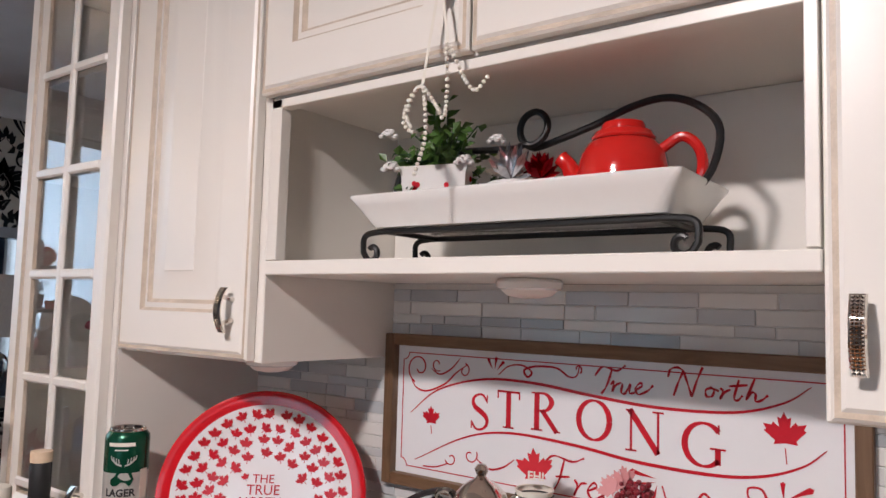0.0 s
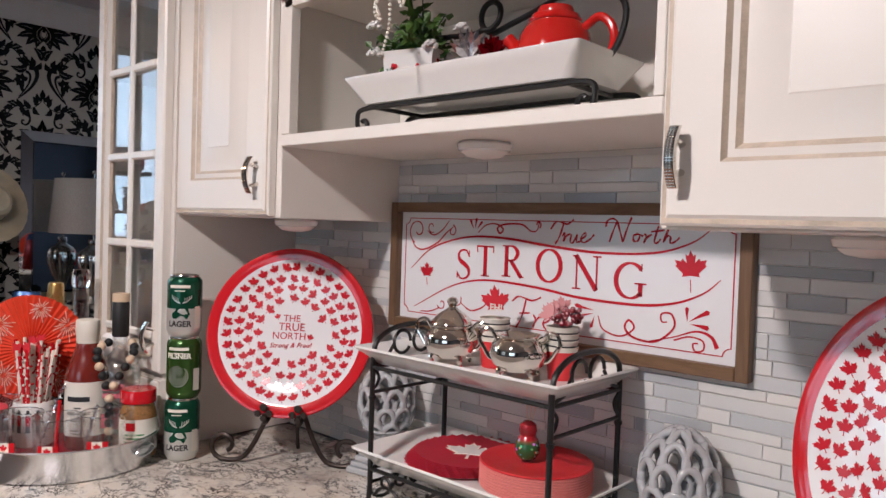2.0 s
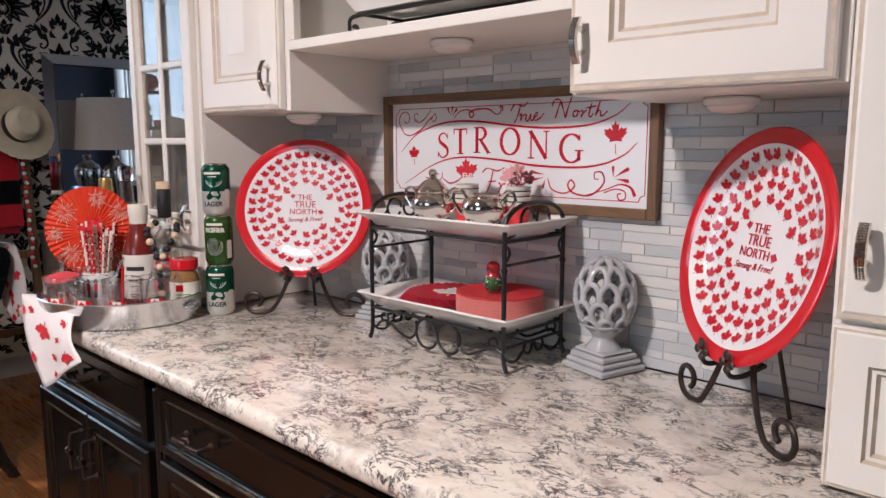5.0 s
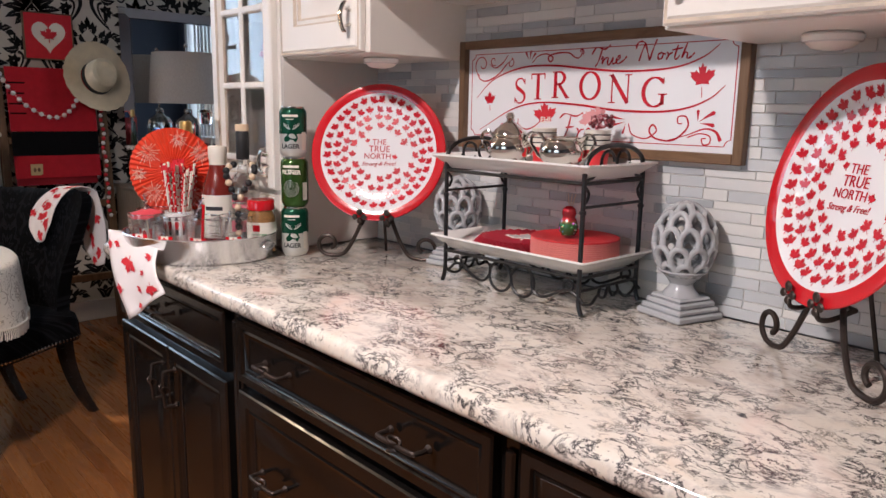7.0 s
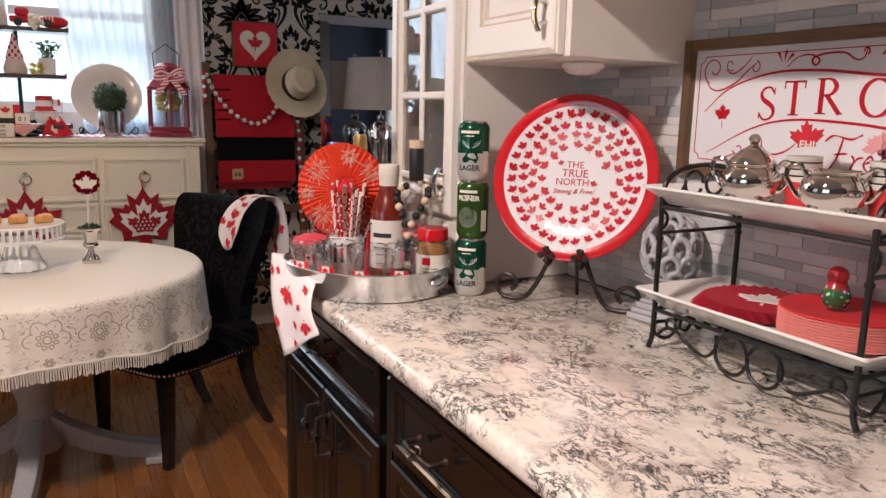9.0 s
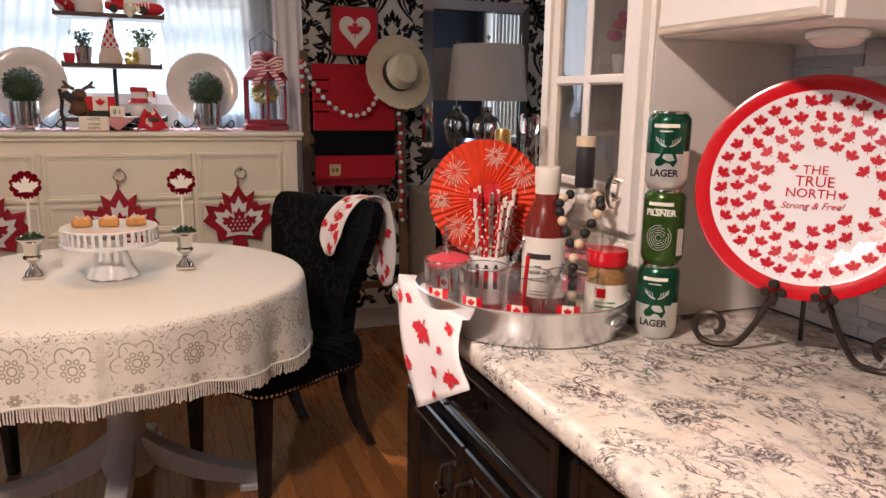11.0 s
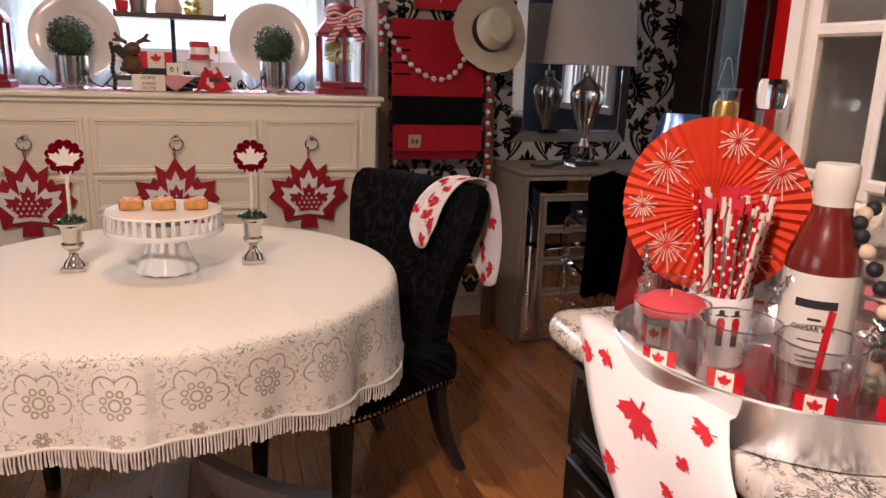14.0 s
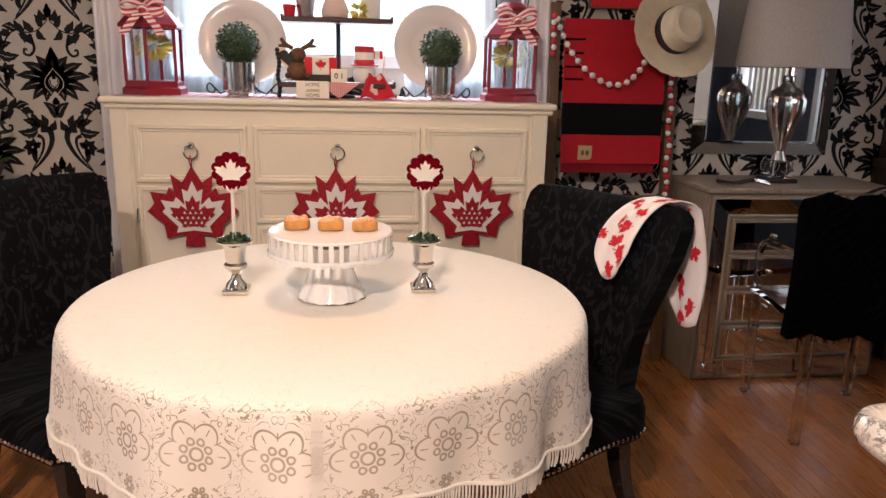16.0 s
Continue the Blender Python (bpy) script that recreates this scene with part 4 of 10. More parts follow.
def tiered_rack():
    # feet: 0.385 wide, 0.20 deep
    W, D = 0.362, 0.183
    t = thing("two_tier_rack", pose(-0.414, 1.083, 0.911), "black wrought iron two-tier serving rack with scrollwork on the counter", "serving rack")
    H = 0.262
    for x in (0, W):
        for y in (0, D):
            a = M()
            a.tube(smooth([(x + (-0.008 if x == 0 else 0.008), y, 0.002), (x, y, 0.03), (x, y, 0.12), (x, y, H)], 4), 0.0045, 8)
            a.lathe([(0, -0.004), (0.006, -0.003), (0.0065, 0), (0.006, 0.003), (0, 0.004)], 10, pose(x, y, H * 0.73))
            part("post", a, BLACK_IRON, t)
    for z in (0.070, 0.243):
        a = M()
        for y in (0, D):
            a.tube([(0, y, z), (W, y, z)], 0.0036, 8)
        for x in (0, W):
            a.tube([(x, 0, z), (x, D, z)], 0.0036, 8)
        part("tray_frame", a, BLACK_IRON, t)
    for x in (0, W):
        # arched end with double scroll
        a = M()
        a.tube([(x, y, z) for y, z in smooth([(0, H - 0.01), (0.006, H + 0.022), (0.04, H + 0.042), (D / 2, H + 0.048), (D - 0.04, H + 0.042), (D - 0.006, H + 0.022), (D, H - 0.01)], 5)], 0.0045, 8)
        for s in (-1, 1):
            c = D / 2 + s * 0.024
            a.tube([(x, y, z) for y, z in arc(c, H + 0.018, 0.020, 0, 330, 16)], 0.003, 7)
            a.tube([(x, y, z) for y, z in smooth([(D / 2 + s * 0.044, H + 0.015), (D / 2 + s * 0.062, H - 0.006), (D / 2 + s * 0.085, H - 0.014)], 4)], 0.003, 7)
        part("end_scroll", a, BLACK_IRON, t)
        a = M()
        a.tube([(x, 0, 0.20), (x, D, 0.20)], 0.003, 7)
        part("upper_side_bar", a, BLACK_IRON, t)
        a = M()
        a.tube([(x, 0, 0.046), (x, D, 0.046)], 0.003, 7)
        for s in (-1, 1):
            a.tube([(x, y, z) for y, z in smooth([(D / 2, 0.046), (D / 2 + s * 0.012, 0.024), (D / 2 + s * 0.030, 0.030), (D / 2 + s * 0.026, 0.046)], 4)], 0.003, 7)
            a.tube([(x, y, z) for y, z in smooth([(D / 2 + s * 0.034, 0.030), (D / 2 + s * 0.055, 0.016), (D / 2 + s * 0.08, 0.022), (D / 2 + s * 0.095, 0.040)], 4)], 0.003, 7)
        part("side_rail", a, BLACK_IRON, t)
        for y in (0, D):
            a = M()
            sg = 1 if y == 0 else -1
            a.tube([(x, yy, z) for yy, z in smooth([(y, 0.24), (y + sg * 0.014, 0.226), (y + sg * 0.010, 0.212), (y, 0.205)], 4)], 0.0028, 6)
            part("bracket_curl", a, BLACK_IRON, t)
    # front apron of scrolls
    for y in (0, D):
        a = M()
        a.tube([(x, y, z) for x, z in smooth([(0.012, 0.028), (0.03, 0.044), (0.055, 0.045), (0.082, 0.030), (0.115, 0.022), (0.135, 0.040), (0.135, 0.062)], 5)], 0.003, 7)
        a.tube([(x, y, z) for x, z in arc(0.165, 0.040, 0.030, 0, 340, 20)], 0.003, 7)
        a.tube([(x, y, z) for x, z in arc(0.225, 0.040, 0.030, 180, 520, 20)], 0.003, 7)
        a.tube([(x, y, z) for x, z in smooth([(0.250, 0.058), (0.252, 0.030), (0.275, 0.020), (0.31, 0.034), (0.335, 0.045), (0.36, 0.036), (0.372, 0.026)], 5)], 0.003, 7)
        a.tube([(x, y, z) for x, z in spiral(0.038, 0.052, 0.014, 0.005, -60, 300)], 0.0028, 6)
        a.tube([(x, y, z) for x, z in spiral(0.340, 0.052, 0.014, 0.005, 240, -120)], 0.0028, 6)
        part("scroll_apron", a, BLACK_IRON, t)
    # the two white trays
    for z, lift in ((0.0745, 0.026), (0.2475, 0.026)):
        rect_tray(pose(-0.420 + W / 2, 1.083 + D / 2 + 0.003, 0.911 + z), 0.208, 0.112, lift)


def rect_tray(m, hx, hy, h, base=0.72, name="serving_tray", label="white rectangular china serving tray with flared rim"):
    rows = []
    for k, z, g in ((base, 0.0, 0.02), (base + 0.06, 0.001, 0.02), (0.93, h * 0.72, 0.012), (1.0, h, 0.006), (1.002, h + 0.003, 0.006), (0.985, h + 0.004, 0.006), (0.92, h * 0.72 + 0.005, 0.012), (base + 0.04, 0.006, 0.02), (base, 0.005, 0.02)):
        row = []
        for cx, cy, a0 in ((1, 1, 0), (-1, 1, 90), (-1, -1, 180), (1, -1, 270)):
            X, Y = hx - (1 - k) * hy, hy * k
            for i in range(4):
                an = radians(a0 + 30 * i)
                row.append((cx * (X - g) + g * math.cos(an), cy * (Y - g) + g * math.sin(an), z))
        rows.append(row)
    a = M()
    a.grid(rows, closed=True)
    a.f.append(tuple(range(16)))
    a.s.append(0)
    a.f.append(tuple(range(len(a.v) - 16, len(a.v))))
    a.s.append(0)
    return solid(name, a, WHITE_CHINA, label, "tray", group="white trays", at=m, angle=40)


tiered_rack()


def sign():
    W, H = 0.735, 0.250
    t = thing("framed_sign", pose(-0.592, 1.302, 1.191) @ Matrix.Diagonal((0.990, 1, 1, 1)), "white sign with red lettering in a brown wood frame", "sign")
    F = 0.019
    for name, x0, x1, z0, z1, mt in (("frame_side", 0, F, 0, H, BROWN_WOOD), ("frame_side", W - F, W, 0, H, BROWN_WOOD), ("frame_rail", F + 0.0005, W - F - 0.0005, 0, F, BROWN_WOOD_X), ("frame_rail", F + 0.0005, W - F - 0.0005, H - F, H, BROWN_WOOD_X)):
        a = M()
        a.box(x0, x1, -0.022, 0, z0, z1, 0.0015)
        part(name, a, mt, t)
    a = M()
    a.box(F, W - F, -0.006, -0.002, F, H - F)
    part("panel", a, paint("white_gloss_board", (0.80, 0.80, 0.81), 0.10, vary=0.02, coat=0.4), t, "glossy white board")
    # drawings: local plane with u to the right and v up, from the panel's lower left corner
    P = pose(F, -0.0062, F) @ pose(0, 0, 0, 90, 0, 0)
    w, h = W - 2 * F, H - 2 * F
    red = PRINT_RED
    z0, z1 = 0.0, 0.0006

    def art(name, strokes, polys=(), extra=(), label=""):
        a = M()
        for pts, wd in strokes:
            a.ribbon(pts, wd, z0, z1, P)
        for pl in polys:
            a.prism(pl, z0, z1, P)
        for e in extra:
            a = join(a, e)
        part(name, a, red, t, label)
    b = 0.012
    border = [(b + 0.012, b), (w - b - 0.012, b), *arc(w - b, b, 0.012, 180, 90, 5), (w - b, h - b - 0.012), *arc(w - b, h - b, 0.012, 270, 180, 5), (b + 0.012, h - b), *arc(b, h - b, 0.012, 0, -90, 5), (b, b + 0.012), *arc(b, b, 0.012, 90, 0, 5)]
    art("border_line", [(border, 0.0016)], label="thin red border line")
    # two waving bands above and below the large word
    tap = [0.0012 + 0.0034 * math.sin(math.pi * i / 48) for i in range(49)]
    upper = smooth([(0.030, 0.100), (0.086, 0.142), (0.173, 0.166), (0.264, 0.168), (0.364, 0.158), (0.460, 0.151), (0.559, 0.155), (0.618, 0.172), (0.650, 0.194)], 6)
    lower = smooth([(0.042, 0.024), (0.142, 0.072), (0.226, 0.089), (0.337, 0.085), (0.430, 0.075), (0.533, 0.073), (0.595, 0.081), (0.640, 0.099), (0.666, 0.121)], 6)
    art("waving_line", [(upper, tap)], label="red waving line")
    art("waving_line", [(lower, tap)], label="red waving line")
    big_letters(t, P, red, z0, z1)
    # script words
    true_ = [[(0.352, 0.183), (0.364, 0.196), (0.385, 0.192), (0.398, 0.200)], [(0.378, 0.193), (0.370, 0.170), (0.362, 0.158)], [(0.376, 0.172), (0.381, 0.177), (0.379, 0.163), (0.384, 0.172), (0.392, 0.176)], [(0.394, 0.175), (0.392, 0.163), (0.398, 0.162), (0.405, 0.175), (0.404, 0.163), (0.412, 0.164)], [(0.414, 0.168), (0.422, 0.174), (0.420, 0.178), (0.413, 0.170), (0.417, 0.162), (0.430, 0.168), (0.438, 0.176)]]
    north = [[(0.474, 0.188), (0.478, 0.201), (0.489, 0.205), (0.498, 0.200)], [(0.483, 0.158), (0.490, 0.180), (0.498, 0.200)], [(0.498, 0.200), (0.504, 0.181), (0.511, 0.159)], [(0.511, 0.159), (0.518, 0.184), (0.527, 0.208)], [(0.540, 0.176), (0.532, 0.172), (0.533, 0.162), (0.541, 0.163), (0.544, 0.173), (0.538, 0.177), (0.551, 0.172)], [(0.553, 0.177), (0.557, 0.172), (0.553, 0.160), (0.560, 0.171), (0.568, 0.176)], [(0.580, 0.192), (0.573, 0.164), (0.578, 0.160), (0.585, 0.168)], [(0.566, 0.181), (0.592, 0.185)], [(0.602, 0.196), (0.590, 0.162), (0.597, 0.174), (0.603, 0.172), (0.603, 0.161), (0.612, 0.164), (0.620, 0.172)]]
    sw = lambda st: [(smooth(s, 5), [0.0016 + 0.0018 * abs(math.sin(0.45 * i + 0.4)) for i in range(5 * (len(s) - 1) + 1)]) for s in st]
    art("script_word", sw([[(x + 0.015, y + 0.004) for x, y in s] for s in true_]), label="red script word")
    art("script_word", sw([[(0.477 + 0.87 * (x - 0.478), 0.169 + 0.80 * (y - 0.158)) for x, y in s] for s in north]), label="red script word")
    free = [[(0.300, 0.066), (0.312, 0.074), (0.335, 0.070), (0.350, 0.076)], [(0.325, 0.071), (0.318, 0.045), (0.308, 0.028)], [(0.314, 0.050), (0.332, 0.052)], [(0.338, 0.050), (0.342, 0.044), (0.338, 0.032), (0.346, 0.046), (0.354, 0.048)], [(0.356, 0.040), (0.366, 0.046), (0.362, 0.050), (0.355, 0.040), (0.362, 0.031), (0.374, 0.038)], [(0.374, 0.038), (0.384, 0.046), (0.380, 0.050), (0.373, 0.040), (0.380, 0.031), (0.394, 0.040)]]
    art("script_word", sw([[(0.289 + 1.25 * (x - 0.300), 0.010 + 1.22 * (y - 0.028)) for x, y in s] for s in free]), label="red script word")
    # scrolls in the corners
    swell = lambda n, lo, hi: [lo + (hi - lo) * math.sin(math.pi * k / n) for k in range(n + 1)]

    def drop(x, y, x1, y1, wd):
        dx, dy = x1 - x, y1 - y
        L = math.hypot(dx, dy)
        n = (-dy / L * wd, dx / L * wd)
        return [(x, y), (x + 0.55 * dx + 0.6 * n[0], y + 0.55 * dy + 0.6 * n[1]), (x + 0.9 * dx + 0.8 * n[0], y + 0.9 * dy + 0.8 * n[1]), (x1, y1), (x + 0.9 * dx - 0.7 * n[0], y + 0.9 * dy - 0.7 * n[1]), (x + 0.55 * dx - 0.3 * n[0], y + 0.55 * dy - 0.3 * n[1])]
    st = [(spiral(0.046, 0.176, 0.026, 0.005, 250, -150, 30), 0.0022),
          (smooth([(0.030, 0.155), (0.042, 0.142), (0.065, 0.139), (0.100, 0.153), (0.122, 0.172), (0.143, 0.186)], 6), swell(30, 0.0012, 0.0030)),
          (spiral(0.138, 0.177, 0.012, 0.003, 80, -230, 22), 0.0018),
          (spiral(0.084, 0.184, 0.012, 0.003, 300, 0, 20), 0.0018),
          (smooth([(0.072, 0.176), (0.090, 0.168), (0.112, 0.178), (0.130, 0.196)], 6), swell(18, 0.0012, 0.0026)),
          (smooth([(0.204, 0.176), (0.222, 0.190), (0.246, 0.193), (0.263, 0.184), (0.256, 0.176), (0.250, 0.186), (0.270, 0.193), (0.305, 0.193), (0.325, 0.182), (0.338, 0.184), (0.343, 0.200)], 6), swell(60, 0.0014, 0.0034)),
          (spiral(0.340, 0.194, 0.007, 0.002, -60, 200, 14), 0.0024)]
    pl = [drop(0.193, 0.183, 0.184, 0.201, 0.0035), drop(0.197, 0.184, 0.200, 0.203, 0.0035), drop(0.201, 0.182, 0.214, 0.197, 0.0035)]
    art("scroll_ornament", st, pl, label="red curling ornament")
    st = [(smooth([(0.466, 0.049), (0.476, 0.028), (0.508, 0.021), (0.531, 0.036), (0.522, 0.048), (0.515, 0.036), (0.530, 0.022), (0.568, 0.020), (0.597, 0.044), (0.593, 0.064), (0.577, 0.064), (0.577, 0.052), (0.586, 0.052)], 6), swell(72, 0.0018, 0.0034)),
          (smooth([(0.556, 0.019), (0.598, 0.031), (0.632, 0.043), (0.655, 0.038), (0.665, 0.022)], 6), [0.0016 + 0.0052 * (k / 24) ** 2 for k in range(25)]),
          (smooth([(0.598, 0.026), (0.622, 0.034), (0.643, 0.030), (0.644, 0.017), (0.632, 0.014), (0.628, 0.024), (0.636, 0.026)], 6), 0.0024)]
    pl = [drop(0.458, 0.057, 0.420, 0.063, 0.0045), drop(0.457, 0.052, 0.419, 0.044, 0.0045), drop(0.459, 0.048, 0.453, 0.028, 0.0035), drop(0.618, 0.056, 0.617, 0.078, 0.0040), drop(0.620, 0.056, 0.652, 0.074, 0.0050), drop(0.622, 0.053, 0.652, 0.049, 0.0050)]
    art("scroll_ornament", st, pl, label="red curling ornament")
    st = [(spiral(0.154, 0.046, 0.014, 0.003, 30, -300, 22), 0.0020), (spiral(0.116, 0.036, 0.012, 0.003, 200, 500, 22), 0.0020), (smooth([(0.060, 0.016), (0.085, 0.018), (0.108, 0.026)], 6), 0.0022), (smooth([(0.166, 0.042), (0.190, 0.030), (0.215, 0.036), (0.235, 0.050)], 6), swell(18, 0.0014, 0.0030))]
    art("scroll_ornament", st, label="red curling ornament")
    for x, y, s in ((0.074, 0.094, 0.021), (0.620, 0.133, 0.029)):
        art("maple_leaf", [([(x, y - 0.5 * s), (x + 0.0015, y - 1.15 * s)], 0.0012)], [leaf(s, 0.05, x, y, False)], label="solid red maple leaf")


def big_letters(t, P, red, z0, z1):
    """Tall serif capitals drawn as thick and thin strokes."""
    TH, TN = 0.0075, 0.0028
    def ser(x, y, wd=0.017):
        return ([(x - wd / 2, y), (x + wd / 2, y)], 0.0022)
    def curve(pts, n=7):
        sm = smooth(pts, n)
        return sm
    def oval(cx, cy, rx, ry, a0, a1, n=30):
        pts = arc(cx, cy, rx, a0, a1, n, ry)
        return pts, [TN + (TH - TN) * abs(math.cos(radians(a0 + (a1 - a0) * i / n))) for i in range(n + 1)]
    H = 0.056
    glyphs = {
        "S": lambda: [(curve([(0.027, 0.046), (0.020, 0.055), (0.010, 0.054), (0.004, 0.046), (0.007, 0.036), (0.017, 0.029), (0.026, 0.021), (0.027, 0.010), (0.019, 0.002), (0.009, 0.002), (0.002, 0.011)]), [TN + (TH - TN) * math.exp(-((i - 35) / 14) ** 2) for i in range(71)]), ([(0.0275, 0.043), (0.0275, 0.055)], 0.0018), ([(0.0015, 0.002), (0.0015, 0.014)], 0.0018)],
        "T": lambda: [([(0.018, 0), (0.018, H)], TH), ([(0.0, H - 0.001), (0.036, H - 0.001)], TN), ([(0.001, H), (0.001, H - 0.012)], 0.002), ([(0.035, H), (0.035, H - 0.012)], 0.002), ser(0.018, 0.001)],
        "R": lambda: [([(0.008, 0), (0.008, H)], TH), (curve([(0.008, H - 0.001), (0.022, H - 0.002), (0.030, 0.043), (0.023, 0.031), (0.008, 0.029)]), [TN + (TH - TN) * math.exp(-((i - 14) / 6) ** 2) for i in range(29)]), ([(0.016, 0.030), (0.038, 0.0)], 0.0065), ser(0.008, 0.001), ser(0.006, H - 0.001, 0.012), ([(0.034, 0.001), (0.043, 0.001)], 0.0022)],
        "O": lambda: [oval(0.023, 0.028, 0.021, 0.0275, 0, 360, 40)],
        "N": lambda: [([(0.006, 0), (0.006, H)], TN), ([(0.004, H), (0.040, 0.0)], TH), ([(0.040, 0), (0.040, H)], TN), ser(0.006, 0.001, 0.014), ser(0.040, H - 0.001, 0.014), ([(-0.001, H - 0.001), (0.008, H - 0.001)], 0.0022)],
        "G": lambda: [oval(0.024, 0.028, 0.022, 0.0275, 40, 318, 34), ([(0.040, 0.004), (0.040, 0.024)], 0.0065), ser(0.040, 0.024, 0.018), ([(0.041, 0.043), (0.041, 0.055)], 0.0018)],
    }
    for ch, x, oy in zip("STRONG", (0.153, 0.203, 0.264, 0.340, 0.415, 0.494), (0.087, 0.096, 0.099, 0.096, 0.089, 0.082)):
        a = M()
        for pts, wd in glyphs[ch]():
            k = 1.13
            wd = [q * k for q in wd][:len(pts)] if isinstance(wd, list) else wd * k
            a.ribbon([(x + px * k, oy + py) for px, py in pts], wd, z0, z1, P)
        part("letter", a, red, t, "red serif capital " + ch)


sign()


def sideboard():
    y0, y1, xf, H = -0.755, 0.850, -3.36, 1.138
    t = thing("sideboard", pose(xf, y0, 0.0, 0, 0, 90), "ivory painted wooden sideboard with drawers, cupboard doors and ring pulls", "sideboard")
    # local: x runs north, y runs west (depth), front at y 0
    W, D = y1 - y0, 0.44
    a = M()
    a.box(0, W, -0.022, D, H - 0.022, H, 0.006)
    a.box(0.012, W - 0.012, -0.012, D, H - 0.040, H - 0.022, 0.005)
    part("top", a, IVORY, t)
    a = M()
    a.box(0.03, W - 0.03, 0.0, D, 0.10, H - 0.04)
    part("carcase", a, IVORY, t)
    for x in (0.03, W - 0.09):
        a = M()
        a.box(x, x + 0.06, -0.008, 0.05, 0.0, H - 0.04, 0.004)
        part("corner_post", a, IVORY, t)
    PAN = [(0, 0), (0, 0.010), (0.003, 0.013), (0.014, 0.013), (0.018, 0.007), (0.024, 0.008), (0.028, 0.005), (0.03, 0.005)]
    cols = ((0.105, 0.492), (0.512, 1.105), (1.125, W - 0.105))
    for i, (a0, b0) in enumerate(cols):
        d = M()
        d.rects(b0 - a0, 0.205, PAN)
        f = part("drawer_front", d, IVORY, t, at=pose(a0, -0.001, 0.842))
        ring_pull(f, pose((b0 - a0) / 2, -0.006, 0.120))
        if i == 1:
            for z0, z1 in ((0.695, 0.830), (0.555, 0.685), (0.12, 0.545)):
                d = M()
                d.rects(b0 - a0, z1 - z0, PAN)
                part("drawer_front", d, IVORY, t, at=pose(a0, -0.001, z0))
        else:
            d = M()
            d.rects(b0 - a0, 0.71, PAN)
            f = part("cupboard_door", d, IVORY, t, at=pose(a0, -0.001, 0.12))
            for z in (0.12, 0.58):
                x = 0.0 if i == 0 else b0 - a0
                d = M()
                d.tube([(x, -0.014, z), (x, -0.014, z + 0.05)], 0.005, 8)
                part("hinge", d, CHROME, f)
    # cast leaf ornaments hung from the rings
    for y in (-0.456, 0.046, 0.544):
        leaf_hanger(y, 0.942, xf)


def ring_pull(parent, at):
    a = M()
    a.lathe([(0, 0.022), (0.008, 0.020), (0.011, 0.014), (0.006, 0.008), (0.012, 0.002), (0.012, 0)], 14, pose(0, 0, 0.012, 90))
    a.tube([(0.024 * math.cos(q), -0.018, -0.010 + 0.024 * math.sin(q)) for q in [2 * math.pi * k / 24 for k in range(24)]], 0.0030, 8, closed=True)
    return part("ring_pull", a, CHROME, parent, "silver ring pull", at=at)


def leaf_hanger(y, z, xf):
    m = pose(xf - 0.030, y, z - 0.032, 0, 0, 90) @ pose(0, 0, -0.198, 90, 0, 0)
    t = thing("maple_leaf_ornament", m @ pose(0, 0, 0.056), "red and white maple leaf ornament hanging from a drawer ring", "ornament", "leaf ornaments")
    half = [(0, 0.191), (0.034, 0.134), (0.073, 0.163), (0.063, 0.100), (0.080, 0.116), (0.090, 0.092), (0.145, 0.101), (0.133, 0.058), (0.158, 0.030), (0.103, -0.018), (0.095, -0.068), (0.029, -0.052), (0.034, -0.098)]
    big = half + [(-x, yy) for x, yy in reversed(half) if x > 0]
    glit = paint("red_glitter", (0.36, 0.010, 0.022), 0.35, 0.35, 0.6, 120, 0.8, 900) if "red_glitter" not in bpy.data.materials else bpy.data.materials["red_glitter"]
    a = M()
    a.prism(big, 0.0, 0.006)
    part("red_backing", a, glit, t, "red glitter border")
    a = M()
    a.prism([(x * 0.80, yy * 0.86) for x, yy in leaf(0.158, 0, 0, 0.004, False)], 0.006, 0.011)
    part("white_leaf", a, TRIM, t, "white middle layer")
    a = M()
    a.prism([(x * 0.84, yy * 0.80) for x, yy in leaf(0.108, 0, 0, 0.004, False)], 0.011, 0.015)
    inner = part("pattern_leaf", a, glit, t, "red inner leaf with small white triangles")
    a = M()
    for r in range(5):
        for c in range(-3, 4):
            x, yy = (c + 0.5 * (r % 2)) * 0.019, -0.026 + r * 0.018
            if abs(x) < (0.045, 0.055, 0.068, 0.030, 0.012)[r]:
                a.prism([(x - 0.0052, yy - 0.0045), (x + 0.0052, yy - 0.0045), (x, yy + 0.006)], 0.015, 0.0158)
    part("triangles", a, TRIM, inner)
    a = M()
    a.tube([(0, 0.185, 0.003), (0.004, 0.212, 0.006), (0.0, 0.232, 0.010), (-0.004, 0.212, 0.012), (0, 0.185, 0.004)], 0.0022, 6)
    part("hanging_loop", a, glit, t, "red cord loop")


sideboard()


